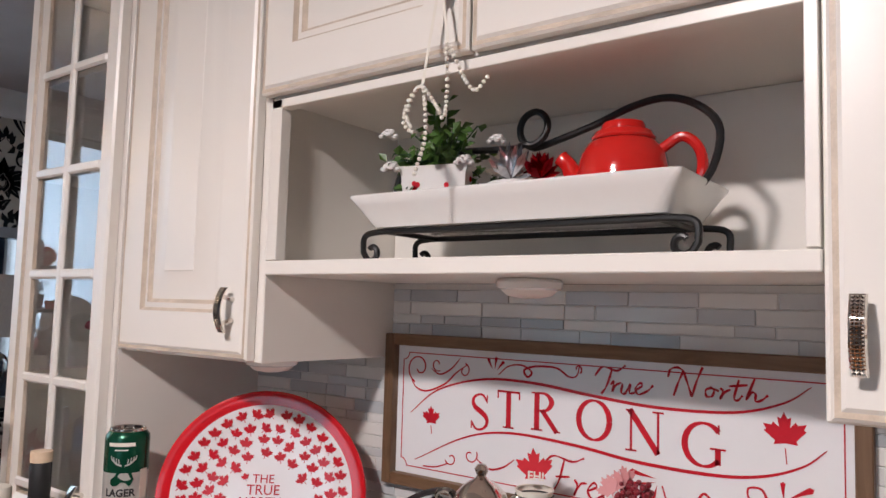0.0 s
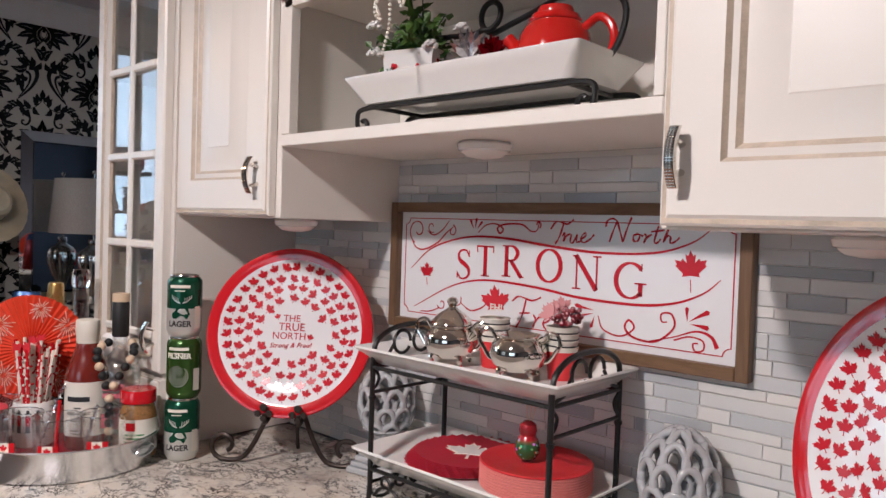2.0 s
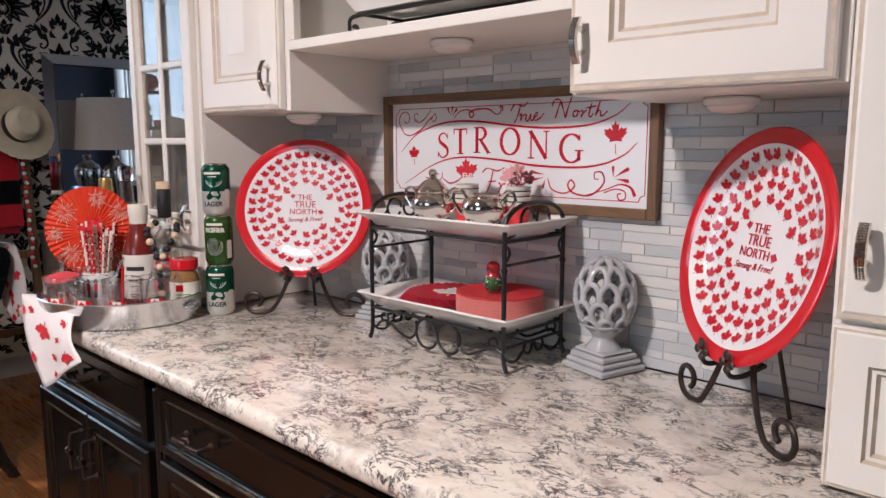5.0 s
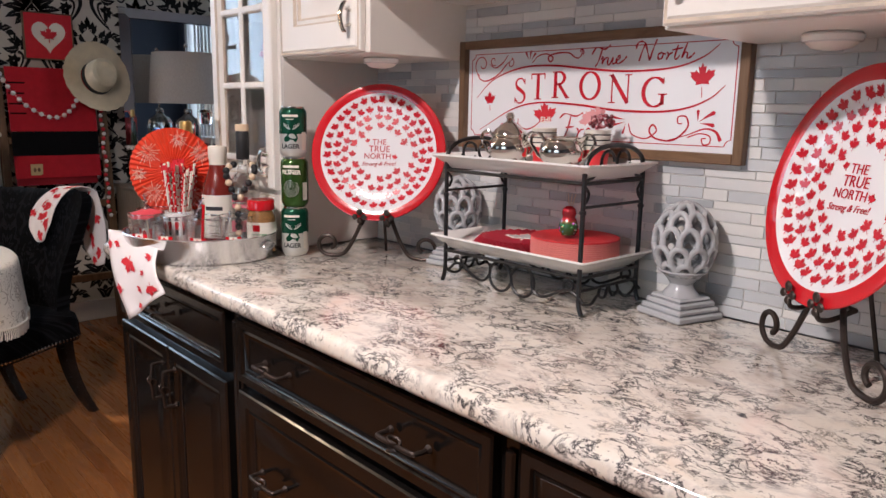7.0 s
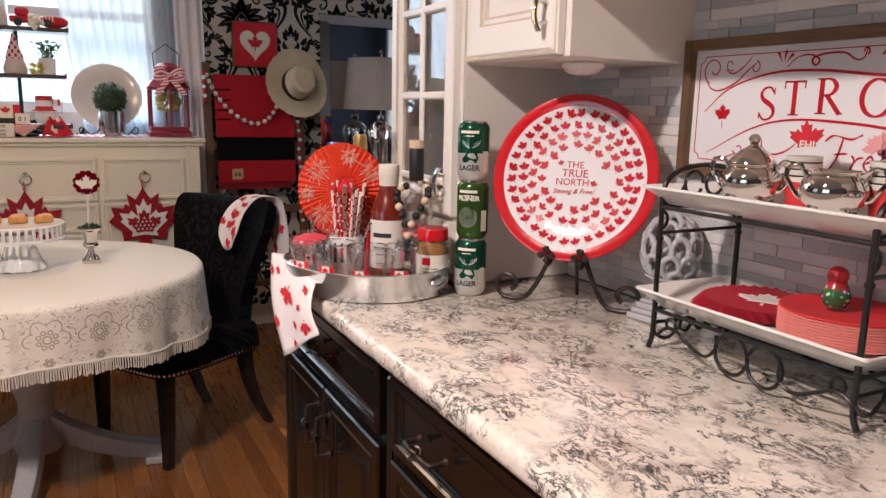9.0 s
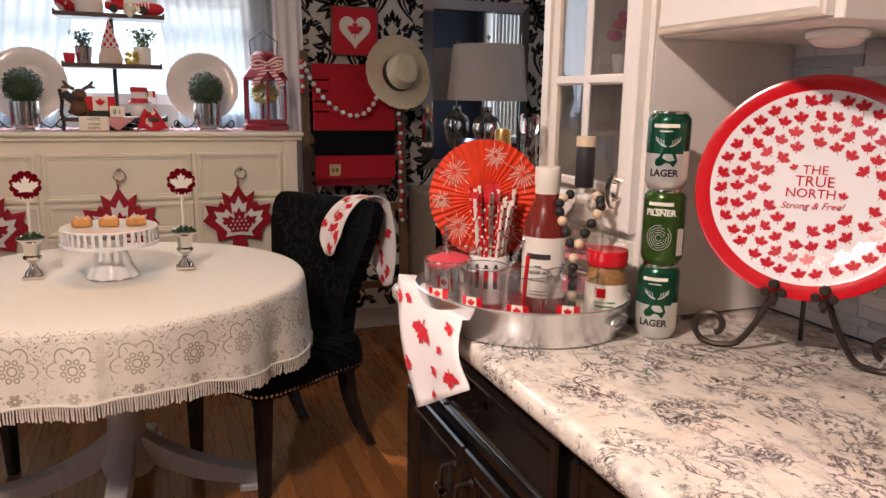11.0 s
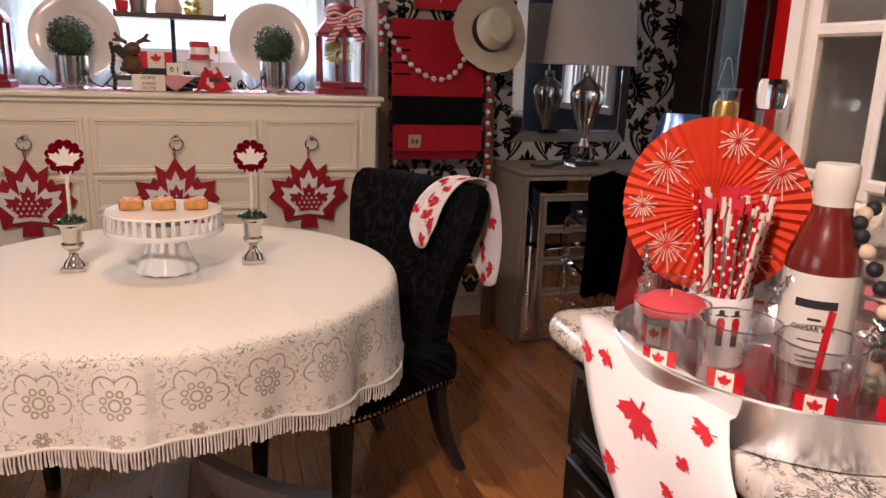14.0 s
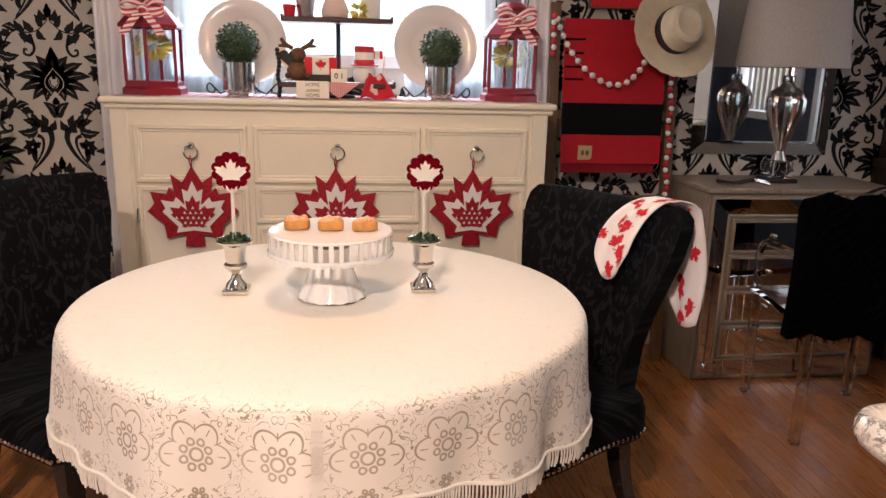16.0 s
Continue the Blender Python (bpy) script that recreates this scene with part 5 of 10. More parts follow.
def lace():
    """White woven cloth with a raised floral figure and small eyelets."""
    q = Nodes("ivory_lace_tablecloth")
    sep = q.n("SeparateXYZ", Vector=q.coord("UV"))
    P = 2 * math.pi * 0.572 / 26
    u = q.math("DIVIDE", sep.outputs["X"], P)
    v = q.math("DIVIDE", sep.outputs["Y"], P)
    alt = q.math("MODULO", q.math("FLOOR", u), 2.0)
    fs = q.math("SUBTRACT", q.math("FRACT", u), 0.5)
    fu = q.math("ABSOLUTE", fs)

    def band(x, at, half):
        """One on a line of the drawing, falling to nothing beyond its half width."""
        return q.ramp(q.math("ABSOLUTE", q.math("SUBTRACT", x, at)), (half, 1.0), (half + 0.012, 0.0))

    def polar(cy):
        dy = q.math("SUBTRACT", v, cy)
        return q.math("SQRT", q.math("ADD", q.math("POWER", fu, 2.0), q.math("POWER", dy, 2.0))), q.math("ARCTAN2", fu, dy)

    def rosette(cy, rad, n, size):
        """A ring of small rounded petals about a middle ring."""
        rr, an = polar(cy)
        k = q.math("SUBTRACT", q.math("FRACT", q.math("MULTIPLY", an, n / (2 * math.pi))), 0.5)
        du = q.math("MULTIPLY", q.math("MULTIPLY", k, 2 * math.pi / n), rr)
        d = q.math("SQRT", q.math("ADD", q.math("POWER", du, 2.0), q.math("POWER", q.math("SUBTRACT", rr, rad), 2.0)))
        return q.math("MAXIMUM", band(d, size * 0.66, 0.007), band(rr, rad * 0.46, 0.009)), rr, an
    big, r1, a1 = rosette(0.74, 0.165, 8.0, 0.062)
    # crown of pointed leaves over the rosette
    tip = q.math("ADD", 0.30, q.math("MULTIPLY", q.math("ABSOLUTE", q.math("SINE", q.math("MULTIPLY", a1, 3.0))), 0.13))
    crown = q.math("MULTIPLY", q.math("MAXIMUM", band(r1, tip, 0.008), q.math("MULTIPLY", band(q.math("SINE", q.math("MULTIPLY", a1, 6.0)), 0.0, 0.13), band(r1, 0.32, 0.045))), q.math("LESS_THAN", a1, 2.0))
    small, r2, a2 = rosette(0.24, 0.085, 6.0, 0.036)
    vec = q.n("CombineXYZ", X=fu, Y=v, Z=alt).outputs[0]
    nz = q.noise(5.5, 1.0, 0.4, vec, 1.6)
    vine = q.math("MULTIPLY", band(nz, 0.5, 0.014), q.math("MULTIPLY", q.math("GREATER_THAN", r1, 0.43), q.math("GREATER_THAN", r2, 0.15)))
    f = q.math("MAXIMUM", q.math("MAXIMUM", q.math("MAXIMUM", big, crown), small), vine)
    weave = q.noise(900.0, 2.0)
    f = q.math("MULTIPLY", f, q.ramp(sep.outputs["Y"], (0.185, 1.0), (0.21, 0.16)))
    f2 = q.math("MULTIPLY", f, q.ramp(q.noise(5.0, 2.0, 0.5, q.coord()), (0.3, 0.55), (0.6, 1.0)))
    col = q.mix(f2, (0.78, 0.73, 0.63), (0.33, 0.27, 0.19))
    q.set(Base_Color=col, Roughness=0.75, Sheen_Weight=0.3)
    q.bump(q.math("ADD", q.math("MULTIPLY", f, -0.8), q.math("MULTIPLY", weave, 0.35)), 0.4, 0.0015)
    return q.mat


LACE = lace()


def table():
    cx, cy, R, H = -2.312, 0.070, 0.572, 0.742
    t = thing("round_table", pose(cx, cy, 0), "round pedestal dining table with grey-washed legs under a white cloth", "table")
    a = M()
    a.lathe([(0, H - 0.030), (R - 0.02, H - 0.030), (R - 0.010, H - 0.022), (R - 0.010, H - 0.006), (0, H - 0.006)], 64)
    gw = wood("grey_washed_wood", (0.56, 0.55, 0.54), (0.42, 0.41, 0.41), 4.0, 0.5)
    part("tabletop", a, gw, t)
    a = M()
    a.lathe([(0, 0.10), (0.075, 0.10), (0.085, 0.14), (0.06, 0.20), (0.055, 0.28), (0.085, 0.38), (0.09, 0.45), (0.06, 0.55), (0.065, 0.62), (0.11, 0.69), (0.13, H - 0.031), (0, H - 0.031)], 32)
    part("pedestal", a, gw, t)
    for k in range(4):
        an = radians(82 + 90 * k)
        a = M()
        rows = []
        for i in range(9):
            s = i / 8
            r = 0.05 + 0.37 * s
            zc = 0.19 - 0.145 * s ** 0.8 - 0.02 * math.sin(math.pi * s)
            hw, hh = 0.034 - 0.006 * s, 0.045 - 0.020 * s
            rows.append([(r, -hw, zc - hh), (r, hw, zc - hh), (r, hw, zc + hh * 0.8), (r, hw * 0.6, zc + hh), (r, -hw * 0.6, zc + hh), (r, -hw, zc + hh * 0.8)])
        a.grid(rows, closed=True)
        a.add(rows[-1], [tuple(range(6))])
        a.box(0.345, 0.440, -0.045, 0.045, 0.0, 0.026, 0.005)
        part("leg", a, gw, t, at=pose(0, 0, 0, 0, 0, math.degrees(an)))
    # cloth
    c = thing("tablecloth", pose(cx, cy, H), "white lace tablecloth with a tasselled fringe draped over the round table", "tablecloth")
    N = 192
    rg = random.Random(3)
    ph = [rg.uniform(0, 6.28) for _ in range(6)]

    def fold(th, s):
        return s * (0.011 * math.sin(11 * th + ph[0]) + 0.009 * math.sin(17 * th + ph[1]) + 0.008 * math.sin(5 * th + ph[2]) + 0.004 * math.sin(31 * th + ph[3]))
    prof = [(0.10, 0.004), (0.25, 0.004), (0.40, 0.004), (0.50, 0.004), (R - 0.018, 0.004), (R - 0.006, 0.001), (R + 0.002, -0.008), (R + 0.005, -0.025), (R + 0.006, -0.06), (R + 0.008, -0.10), (R + 0.010, -0.14), (R + 0.013, -0.175)]
    rows = [[(0, 0, 0.0042)] * N]
    acc = [0.0]
    for i, (r, z) in enumerate(prof):
        s = max(0.0, min(1.0, -z / 0.175))
        rows.append([((r + fold(2 * math.pi * k / N, s)) * math.cos(2 * math.pi * k / N), (r + fold(2 * math.pi * k / N, s)) * math.sin(2 * math.pi * k / N), z - s * s * (0.006 * math.sin(8 * math.pi * k / N + ph[4]) + 0.013 * (1 - math.cos(6 * math.pi * k / N)))) for k in range(N)])
    a = M()
    n0 = 0
    heights = [0.0] + [r for r, z in prof]
    seam = prof[5][0]
    def uv(i, j):
        if i == 0:
            return (0.0, -0.3)
        r, z = prof[i - 1]
        u = R * 2 * math.pi * (j if j < N else 0) / N
        return (u, (0.19 + z) if z < 0.0005 else 0.19 + (R - r) * 1.0)
    a.grid(rows + [], closed=True, uv=uv)
    part("cloth", a, LACE, c, angle=60)
    fr = M()
    rim = rows[-1]
    T = 560
    for k in range(T):
        f = k * N / T
        i = int(f)
        p, p2 = Vector(rim[i % N]), Vector(rim[(i + 1) % N])
        p = p.lerp(p2, f - i)
        d = p.normalized()
        ln = 0.034 + rg.uniform(-0.004, 0.004)
        o = Vector((d.x, d.y, 0)) * 0.001
        q = p + Vector((rg.uniform(-0.002, 0.002), rg.uniform(-0.002, 0.002), -ln))
        fr.tube([p + o + Vector((0, 0, 0.003)), (p + q) / 2 + o * 2, q], [0.0022, 0.0019, 0.0024], 5)
    tagged(part("fringe", fr, paint("ivory_fringe", (0.74, 0.70, 0.62), 0.8, vary=0.1, scale=40), c, "twisted ivory tassels"), kind="stuff")
    hem = M()
    hem.tube([Vector(q) + Vector((0, 0, 0.004)) for q in rim], 0.004, 6, closed=True)
    part("hem", hem, LACE, c)


table()

VELVET = damask("black_damask_upholstery", (0.0115, 0.0112, 0.0132), (0.0018, 0.0018, 0.0022), 0.24, 0.85, 0.08, False, 0.05, uv=True)


def dining_chair(m, label):
    """Upholstered chair, local: seat centre at the origin, front at -y."""
    t = thing("dining_chair", m, label, "chair", "dining chairs")
    lacq = bpy.data.materials.get("black_lacquered_wood") or paint("black_lacquered_wood", (0.012, 0.010, 0.010), 0.25, vary=0.2)
    # seat with a domed cushion
    out = smooth([(-0.235, -0.20), (-0.12, -0.245), (0.12, -0.245), (0.235, -0.20), (0.240, 0.05), (0.205, 0.24), (-0.205, 0.24), (-0.240, 0.05), (-0.235, -0.20)], 6)[:-1]
    rows = []
    for k, z in ((1.0, 0.355), (1.008, 0.375), (1.0, 0.425), (0.97, 0.455), (0.86, 0.475), (0.6, 0.488), (0.3, 0.493)):
        rows.append([(x * k, y * k, z) for x, y in out])
    a = M()
    a.grid(rows, closed=True, uv=lambda i, j: (out[j % len(out)][0] * (1 if i > 1 else 1), out[j % len(out)][1] + i * 0.05))
    a.f.append(tuple(range(len(a.v) - len(out), len(a.v))))
    a.s.append(0)
    a.f.append(tuple(range(len(out))))
    a.s.append(0)
    part("seat", a, VELVET, t)
    # back: waisted, with a rolled top and ears
    Z = [0.40, 0.50, 0.58, 0.66, 0.74, 0.82, 0.88, 0.915, 0.935]
    Wd = [0.205, 0.20, 0.20, 0.212, 0.236, 0.258, 0.265, 0.262, 0.246]
    rows = []
    for z, w in zip(Z, Wd):
        s = (z - 0.40) / 0.535
        y = 0.205 + 0.10 * s + 0.02 * s * s
        th = 0.060 - 0.012 * s
        if z > 0.9:
            th *= 0.8 if z < 0.92 else 0.45
        row = []
        nx = 12
        for i in range(nx + 1):
            x = -w + 2 * w * i / nx
            curl = -0.045 * (abs(x) / w) ** 3
            row.append((x, y - th / 2 + curl, z))
        for i in range(nx + 1):
            x = w - 2 * w * i / nx
            curl = -0.045 * (abs(x) / w) ** 3
            row.append((x * 1.0, y + th / 2 + curl * 0.8, z + (0.0)))
        rows.append(row)
    a = M()
    nn = len(rows[0])
    a.grid(rows, closed=True, uv=lambda i, j: (rows[i][j % nn][0], rows[i][j % nn][2]))
    a.f.append(tuple(range(len(a.v) - nn, len(a.v))))
    a.s.append(0)
    a.f.append(tuple(range(nn)))
    a.s.append(0)
    part("backrest", a, VELVET, t, angle=60)
    # nail heads round the seat
    a = M()
    L = len(out)
    k = 0.0
    pts = [Vector((x * 1.008, y * 1.008, 0.368)) for x, y in out]
    for i in range(L):
        p, q = pts[i], pts[(i + 1) % L]
        while k < (q - p).length:
            c = p.lerp(q, k / (q - p).length)
            n = Vector((c.x, c.y, 0)).normalized()
            a.lathe([(0.0062, 0), (0.0045, 0.003), (0, 0.0042)], 8, Matrix.Translation(c) @ n.to_track_quat("Z", "Y").to_matrix().to_4x4())
            k += 0.0165
        k -= (q - p).length
    tagged(part("nail_heads", a, CHROME, t, "row of round silver nail heads"), kind="stuff")
    for x, y, fx, fy in ((-0.19, -0.19, 0, -0.005), (0.19, -0.19, 0, -0.005), (-0.17, 0.20, -0.02, 0.11), (0.17, 0.20, 0.02, 0.11)):
        a = M()
        rows = []
        for i in range(8):
            s = i / 7
            h = 0.024 - 0.009 * s
            ox, oy = x + fx * s * s, y + fy * s * s
            z = 0.360 * (1 - s)
            rows.append([(ox - h, oy - h, z), (ox + h, oy - h, z), (ox + h, oy + h, z), (ox - h, oy + h, z)])
        a.grid(rows, closed=True)
        a.add(rows[-1], [(0, 1, 2, 3)])
        part("leg", a, lacq, t)
    return t


C1 = pose(-2.426, 0.549, 0, 0, 0, 31)
C2 = pose(-2.58, -0.585, 0, 0, 0, 142)
dining_chair(C1, "black damask dining chair with nailhead trim and a draped scarf")
dining_chair(C2, "black damask dining chair with nailhead trim beside the table")

# ---- things on the shelf, the rack and the counter ----
GREEN_CAN = paint("metallic_green_can", (0.006, 0.080, 0.042), 0.22, 0.5, 0.12, 12)
LEAF_GREEN_CAN = paint("metallic_olive_can", (0.040, 0.105, 0.020), 0.22, 0.5, 0.12, 12)
SILVER_CAN = paint("brushed_can_silver", (0.66, 0.66, 0.62), 0.32, 0.6, 0.02, 6)
OFFWHITE = paint("offwhite_paper", (0.76, 0.72, 0.63), 0.6, vary=0.04)
INK = paint("black_ink", (0.02, 0.02, 0.022), 0.5)
GALV = paint("galvanized_steel", (0.72, 0.73, 0.74), 0.24, 0.95, 0.05, 6, 0.01, 40)
TOMATO = paint("red_tomato_liquid", (0.17, 0.018, 0.012), 0.22, vary=0.1, coat=0.8)
FOIL = paint("silver_tinsel", (0.75, 0.76, 0.78), 0.18, 1.0, 0.2, 200)
ORANGE_PAPER = paint("orange_red_paper", (0.72, 0.060, 0.020), 0.55, vary=0.08, scale=20)
WHITE_PRINT = paint("pale_printed_lines", (0.80, 0.55, 0.45), 0.55)
RED_PAPER = paint("crimson_paper", (0.42, 0.010, 0.030), 0.55, vary=0.08, scale=20)
RED_PLATE = paint("red_paper_plate", (0.62, 0.030, 0.035), 0.4, vary=0.06)
PINK_EDGE = paint("pale_red_plate_edge", (0.72, 0.22, 0.20), 0.5, vary=0.08, scale=60)
TEAL_GREEN = paint("boxwood_leaf", (0.030, 0.070, 0.030), 0.5, vary=0.45, scale=60)
FRESH_GREEN = paint("fresh_leaf", (0.055, 0.125, 0.022), 0.45, vary=0.4, scale=40)
GREY_GLAZE = paint("pale_grey_glazed_ceramic", (0.43, 0.44, 0.45), 0.16, vary=0.06, coat=0.4, dirt=(0.36, 0.36, 0.35))
PEARL = paint("pearl_bead", (0.78, 0.75, 0.66), 0.22, vary=0.05, coat=0.5)
RED_CERAMIC = paint("red_stoneware_glaze", (0.60, 0.016, 0.012), 0.12, vary=0.06, coat=0.6)
BEAD_WOOD = paint("natural_wood_bead", (0.68, 0.52, 0.36), 0.5, vary=0.1, scale=50)
# shinier glass for the rings that stand in for the tumblers' highlights
GLASS_GLINT = thin_glass("glass_glint", (0.80, 0.83, 0.82), 0.35)
WHITE_CLOTH = paint("white_napkin_cloth", (0.80, 0.76, 0.75), 0.85, vary=0.03, scale=20, bump=0.3, bscale=700)
CLOTH_RED = paint("red_cloth_print", (0.60, 0.018, 0.030), 0.8, vary=0.08, scale=40)


def in_words(parent, text, size, at, mat, label, bold=0.0, depth=0.0004):
    return part("lettering", words(text, size, at, depth, bold=bold), mat, parent, label)


def wrap(m, r):
    """Bends a flat drawing (x across, y up, z out) round an upright cylinder of radius r, its middle at -y."""
    m.v = [((r + z) * math.sin(x / r), -(r + z) * math.cos(x / r), y) for x, y, z in m.v]
    return m


def can(m, label, body, word, band):
    t = thing("drink_can", m, label, "drink can", "stacked cans")
    R = 0.0331
    a = M()
    a.lathe([(0.0, 0.006), (0.020, 0.004), (0.0255, 0.0), (0.0275, 0.002), (0.0325, 0.011), (R, 0.016), (R, 0.056 if band else 0.10)], 40)
    part("lower_body", a, SILVER_CAN if band else body, t)
    a = M()
    a.lathe([(R, 0.056 if band else 0.10), (R, 0.104), (0.0322, 0.109), (0.0272, 0.1155)], 40)
    part("upper_body", a, body, t)
    a = M()
    a.lathe([(0.0272, 0.1155), (0.0276, 0.118), (0.0270, 0.1195), (0.0255, 0.1185), (0.0245, 0.1145), (0, 0.1145)], 40)
    a.tube([(0.008 * math.cos(q), 0.006 + 0.009 * math.sin(q), 0.1156) for q in [2 * math.pi * k / 14 for k in range(14)]], 0.0012, 5, closed=True)
    part("lid", a, CHROME, t, "bare metal lid with ring tab")
    lw = wrap(words(word, 0.0150 if band else 0.0135, pose(0, 0.022 if band else 0.080, 0), 0.0004, bold=0.0005), R)
    part("lettering", lw, INK if band else OFFWHITE, t, "the word " + word)
    a = M()
    # plain bars and a simple emblem where the maker's name and picture stand
    for x, y, w, h in ((0, 0.098, 0.040, 0.0055), (0, 0.090, 0.020, 0.0016)):
        a.prism([(x - w / 2, y - h / 2), (x - w / 6, y - h / 2), (x + w / 6, y - h / 2), (x + w / 2, y - h / 2), (x + w / 2, y + h / 2), (x + w / 6, y + h / 2), (x - w / 6, y + h / 2), (x - w / 2, y + h / 2)], 0.0, 0.0003)
    part("name_bar", wrap(a, R + 0.0011), OFFWHITE, t, "pale bar for the maker's name")
    a = M()
    if band:
        a.prism([(0.004, 0.068), (0.011, 0.066), (0.016, 0.058), (0.020, 0.046), (0.014, 0.036), (0.008, 0.042), (0.002, 0.043), (-0.004, 0.038), (-0.011, 0.037), (-0.015, 0.041), (-0.014, 0.047), (-0.008, 0.052), (-0.003, 0.061)], 0, 0.0003)
        part("emblem", wrap(a, R + 0.0011), GREEN_CAN, t, "dark green animal head emblem")
        for s in (-1, 1):
            a = M()
            a.ribbon(smooth([(0.004 + s * 0.002, 0.067), (0.004 + s * 0.010, 0.070), (0.004 + s * 0.018, 0.077)], 4), 0.0022, 0, 0.0003)
            for k in range(4):
                x = 0.004 + s * (0.006 + 0.004 * k)
                a.ribbon([(x, 0.0695 + 0.0018 * k), (x + s * 0.001, 0.077 + 0.0016 * k)], 0.0012, 0, 0.0003)
            part("antler", wrap(a, R + 0.0011), SILVER_CAN, t, "pale antler print")
    else:
        for k in range(5):
            a.ribbon(arc(0, 0.046, 0.005 + 0.0036 * k, 20 * k, 330 + 20 * k, 26), 0.0009, 0, 0.0003)
        part("emblem", wrap(a, R + 0.0011), SILVER_CAN, t, "pale line emblem")
    a = M()
    a.prism([(0.030 + 0.002 * i, 0.018) for i in range(8)] + [(0.044 - 0.002 * i, 0.060) for i in range(8)], 0, 0.0003)
    part("info_panel", wrap(a, R + 0.0011), OFFWHITE, t, "pale printed panel")
    return t


for i, (dx, dy, yaw) in enumerate(((0, 0, 44), (0.001, 0.001, 42), (-0.002, 0.001, 45))):
    can(pose(-0.873 + dx, 0.984 + dy, 0.911 + 0.1232 * i, 0, 0, yaw) @ Matrix.Diagonal((1.02, 1.02, 1.04, 1)), ("green and silver lager can standing on the counter", "olive green pilsner can stacked on another can", "green and silver lager can on top of the stack")[i], LEAF_GREEN_CAN if i == 1 else GREEN_CAN, "PILSNER" if i == 1 else "LAGER", i != 1)


def ball(m, r, seg=10, at=(0, 0, 0), s=(1, 1, 1)):
    n = max(4, seg // 2)
    m.lathe([(r * math.sin(math.pi * i / n), -r * math.cos(math.pi * i / n)) for i in range(n + 1)], seg, Matrix.LocRotScale(at, None, s))


def tray_group():
    cx, cy, Z = -1.030, 0.806, 0.911
    t = thing("round_metal_tray", pose(cx, cy, Z, 0, 0, 24), "low galvanized metal tray with cut-out handles on the counter", "tray")
    a = M()
    a.lathe([(0, 0.0), (0.168, 0.0), (0.172, 0.002), (0.183, 0.056), (0.186, 0.060), (0.184, 0.062), (0.180, 0.058), (0.169, 0.006), (0, 0.005)], 72, sx=1.08, sy=0.93)
    part("tray_body", a, GALV, t)
    for s in (-1, 1):
        a = M()
        a.tube([(0.026 * math.cos(q), s * -0.0035, 0.010 * math.sin(q)) for q in [2 * math.pi * k / 24 for k in range(24)]], 0.0026, 7, closed=True)
        a.lathe([(0.0, 0.0), (0.023, 0.0)], 24, pose(0, s * -0.001, 0, 90), sx=1.0, sy=0.36)
        an = radians(6 if s > 0 else 186)
        part("handle", a, [GALV], t, "oval cut-out handle with a rolled edge", at=pose(0.193 * math.cos(an), 0.168 * math.sin(an), 0.034, 0, 0, math.degrees(an) + 90))
    a = M()
    a.lathe([(0, 0.0052), (0.160, 0.0052), (0.160, 0.0065), (0, 0.0065)], 60, sx=1.06, sy=0.92)
    solid("red_tray_liner", a, RED_PAPER, "red paper liner lying in the metal tray", "liner", at=pose(cx, cy, Z, 0, 0, 24))
    F = Z + 0.007

    def tumbler(x, y, yaw, extra=None):
        g = thing("drinking_glass", pose(x, y, F, 0, 0, yaw) @ Matrix.Diagonal((1.14, 1.14, 1.24, 1)), "clear short tumbler with a small flag print, in the metal tray", "glass", "tumblers")
        b = M()
        b.lathe([(0, 0.0), (0.031, 0.0), (0.033, 0.003), (0.0385, 0.078), (0.0380, 0.0795), (0.0370, 0.078), (0.0312, 0.010), (0, 0.008)], 36)
        part("glass_body", b, THIN, g)
        # two rings added to imitate the highlights on rim and base
        b = M()
        b.lathe([(0.0388, 0.0785), (0.0386, 0.0800), (0.0374, 0.0800), (0.0372, 0.0785), (0.0388, 0.0785)], 36)
        part("rim", b, GLASS_GLINT, g, "thin ring added for the highlight on the rim")
        b = M()
        b.lathe([(0.0332, 0.0022), (0.0335, 0.0040), (0.0320, 0.0092), (0.0290, 0.0094), (0.0315, 0.0030), (0.0332, 0.0022)], 36)
        part("thick_base", b, GLASS_GLINT, g, "thin ring added for the highlight round the base")
        # flag print
        b = M()
        for x0, x1, sl in ((-0.017, -0.0085, 0), (0.0085, 0.017, 0)):
            b.slot = 0
            b.prism([(x0, 0.022), ((x0 + x1) / 2, 0.022), (x1, 0.022), (x1, 0.042), ((x0 + x1) / 2, 0.042), (x0, 0.042)], 0, 0.0004)
        b.slot = 1
        b.prism([(-0.0083, 0.022), (0, 0.022), (0.0083, 0.022), (0.0083, 0.042), (0, 0.042), (-0.0083, 0.042)], 0, 0.0004)
        b.slot = 0
        b.prism(leaf(0.0075, 0, 0, 0.033), 0.0004, 0.0009)
        wrap(b, 0.0356)
        part("flag_print", b, [RED_ENAMEL, OFFWHITE], g, "small red and white flag print")
        return g
    tumbler(-1.085, 0.690, 42)
    tumbler(-1.012, 0.726, 38)
    tumbler(-0.944, 0.772, 46)
    tumbler(-0.918, 0.846, 52)
    tumbler(-1.150, 0.735, 30)
    # paper parasol resting in a glass
    u = thing("paper_parasol", pose(-1.087, 0.690, F + 0.094, 8, 6, 0), "small pink-red paper drink parasol resting on a glass", "drink parasol")
    a = M()
    a.lathe([(0.040, 0.0), (0.030, 0.006), (0.016, 0.010), (0.0, 0.012)], 16, wave=lambda an, r, z: (r, z + 0.0016 * math.cos(8 * an) * (r / 0.046)))
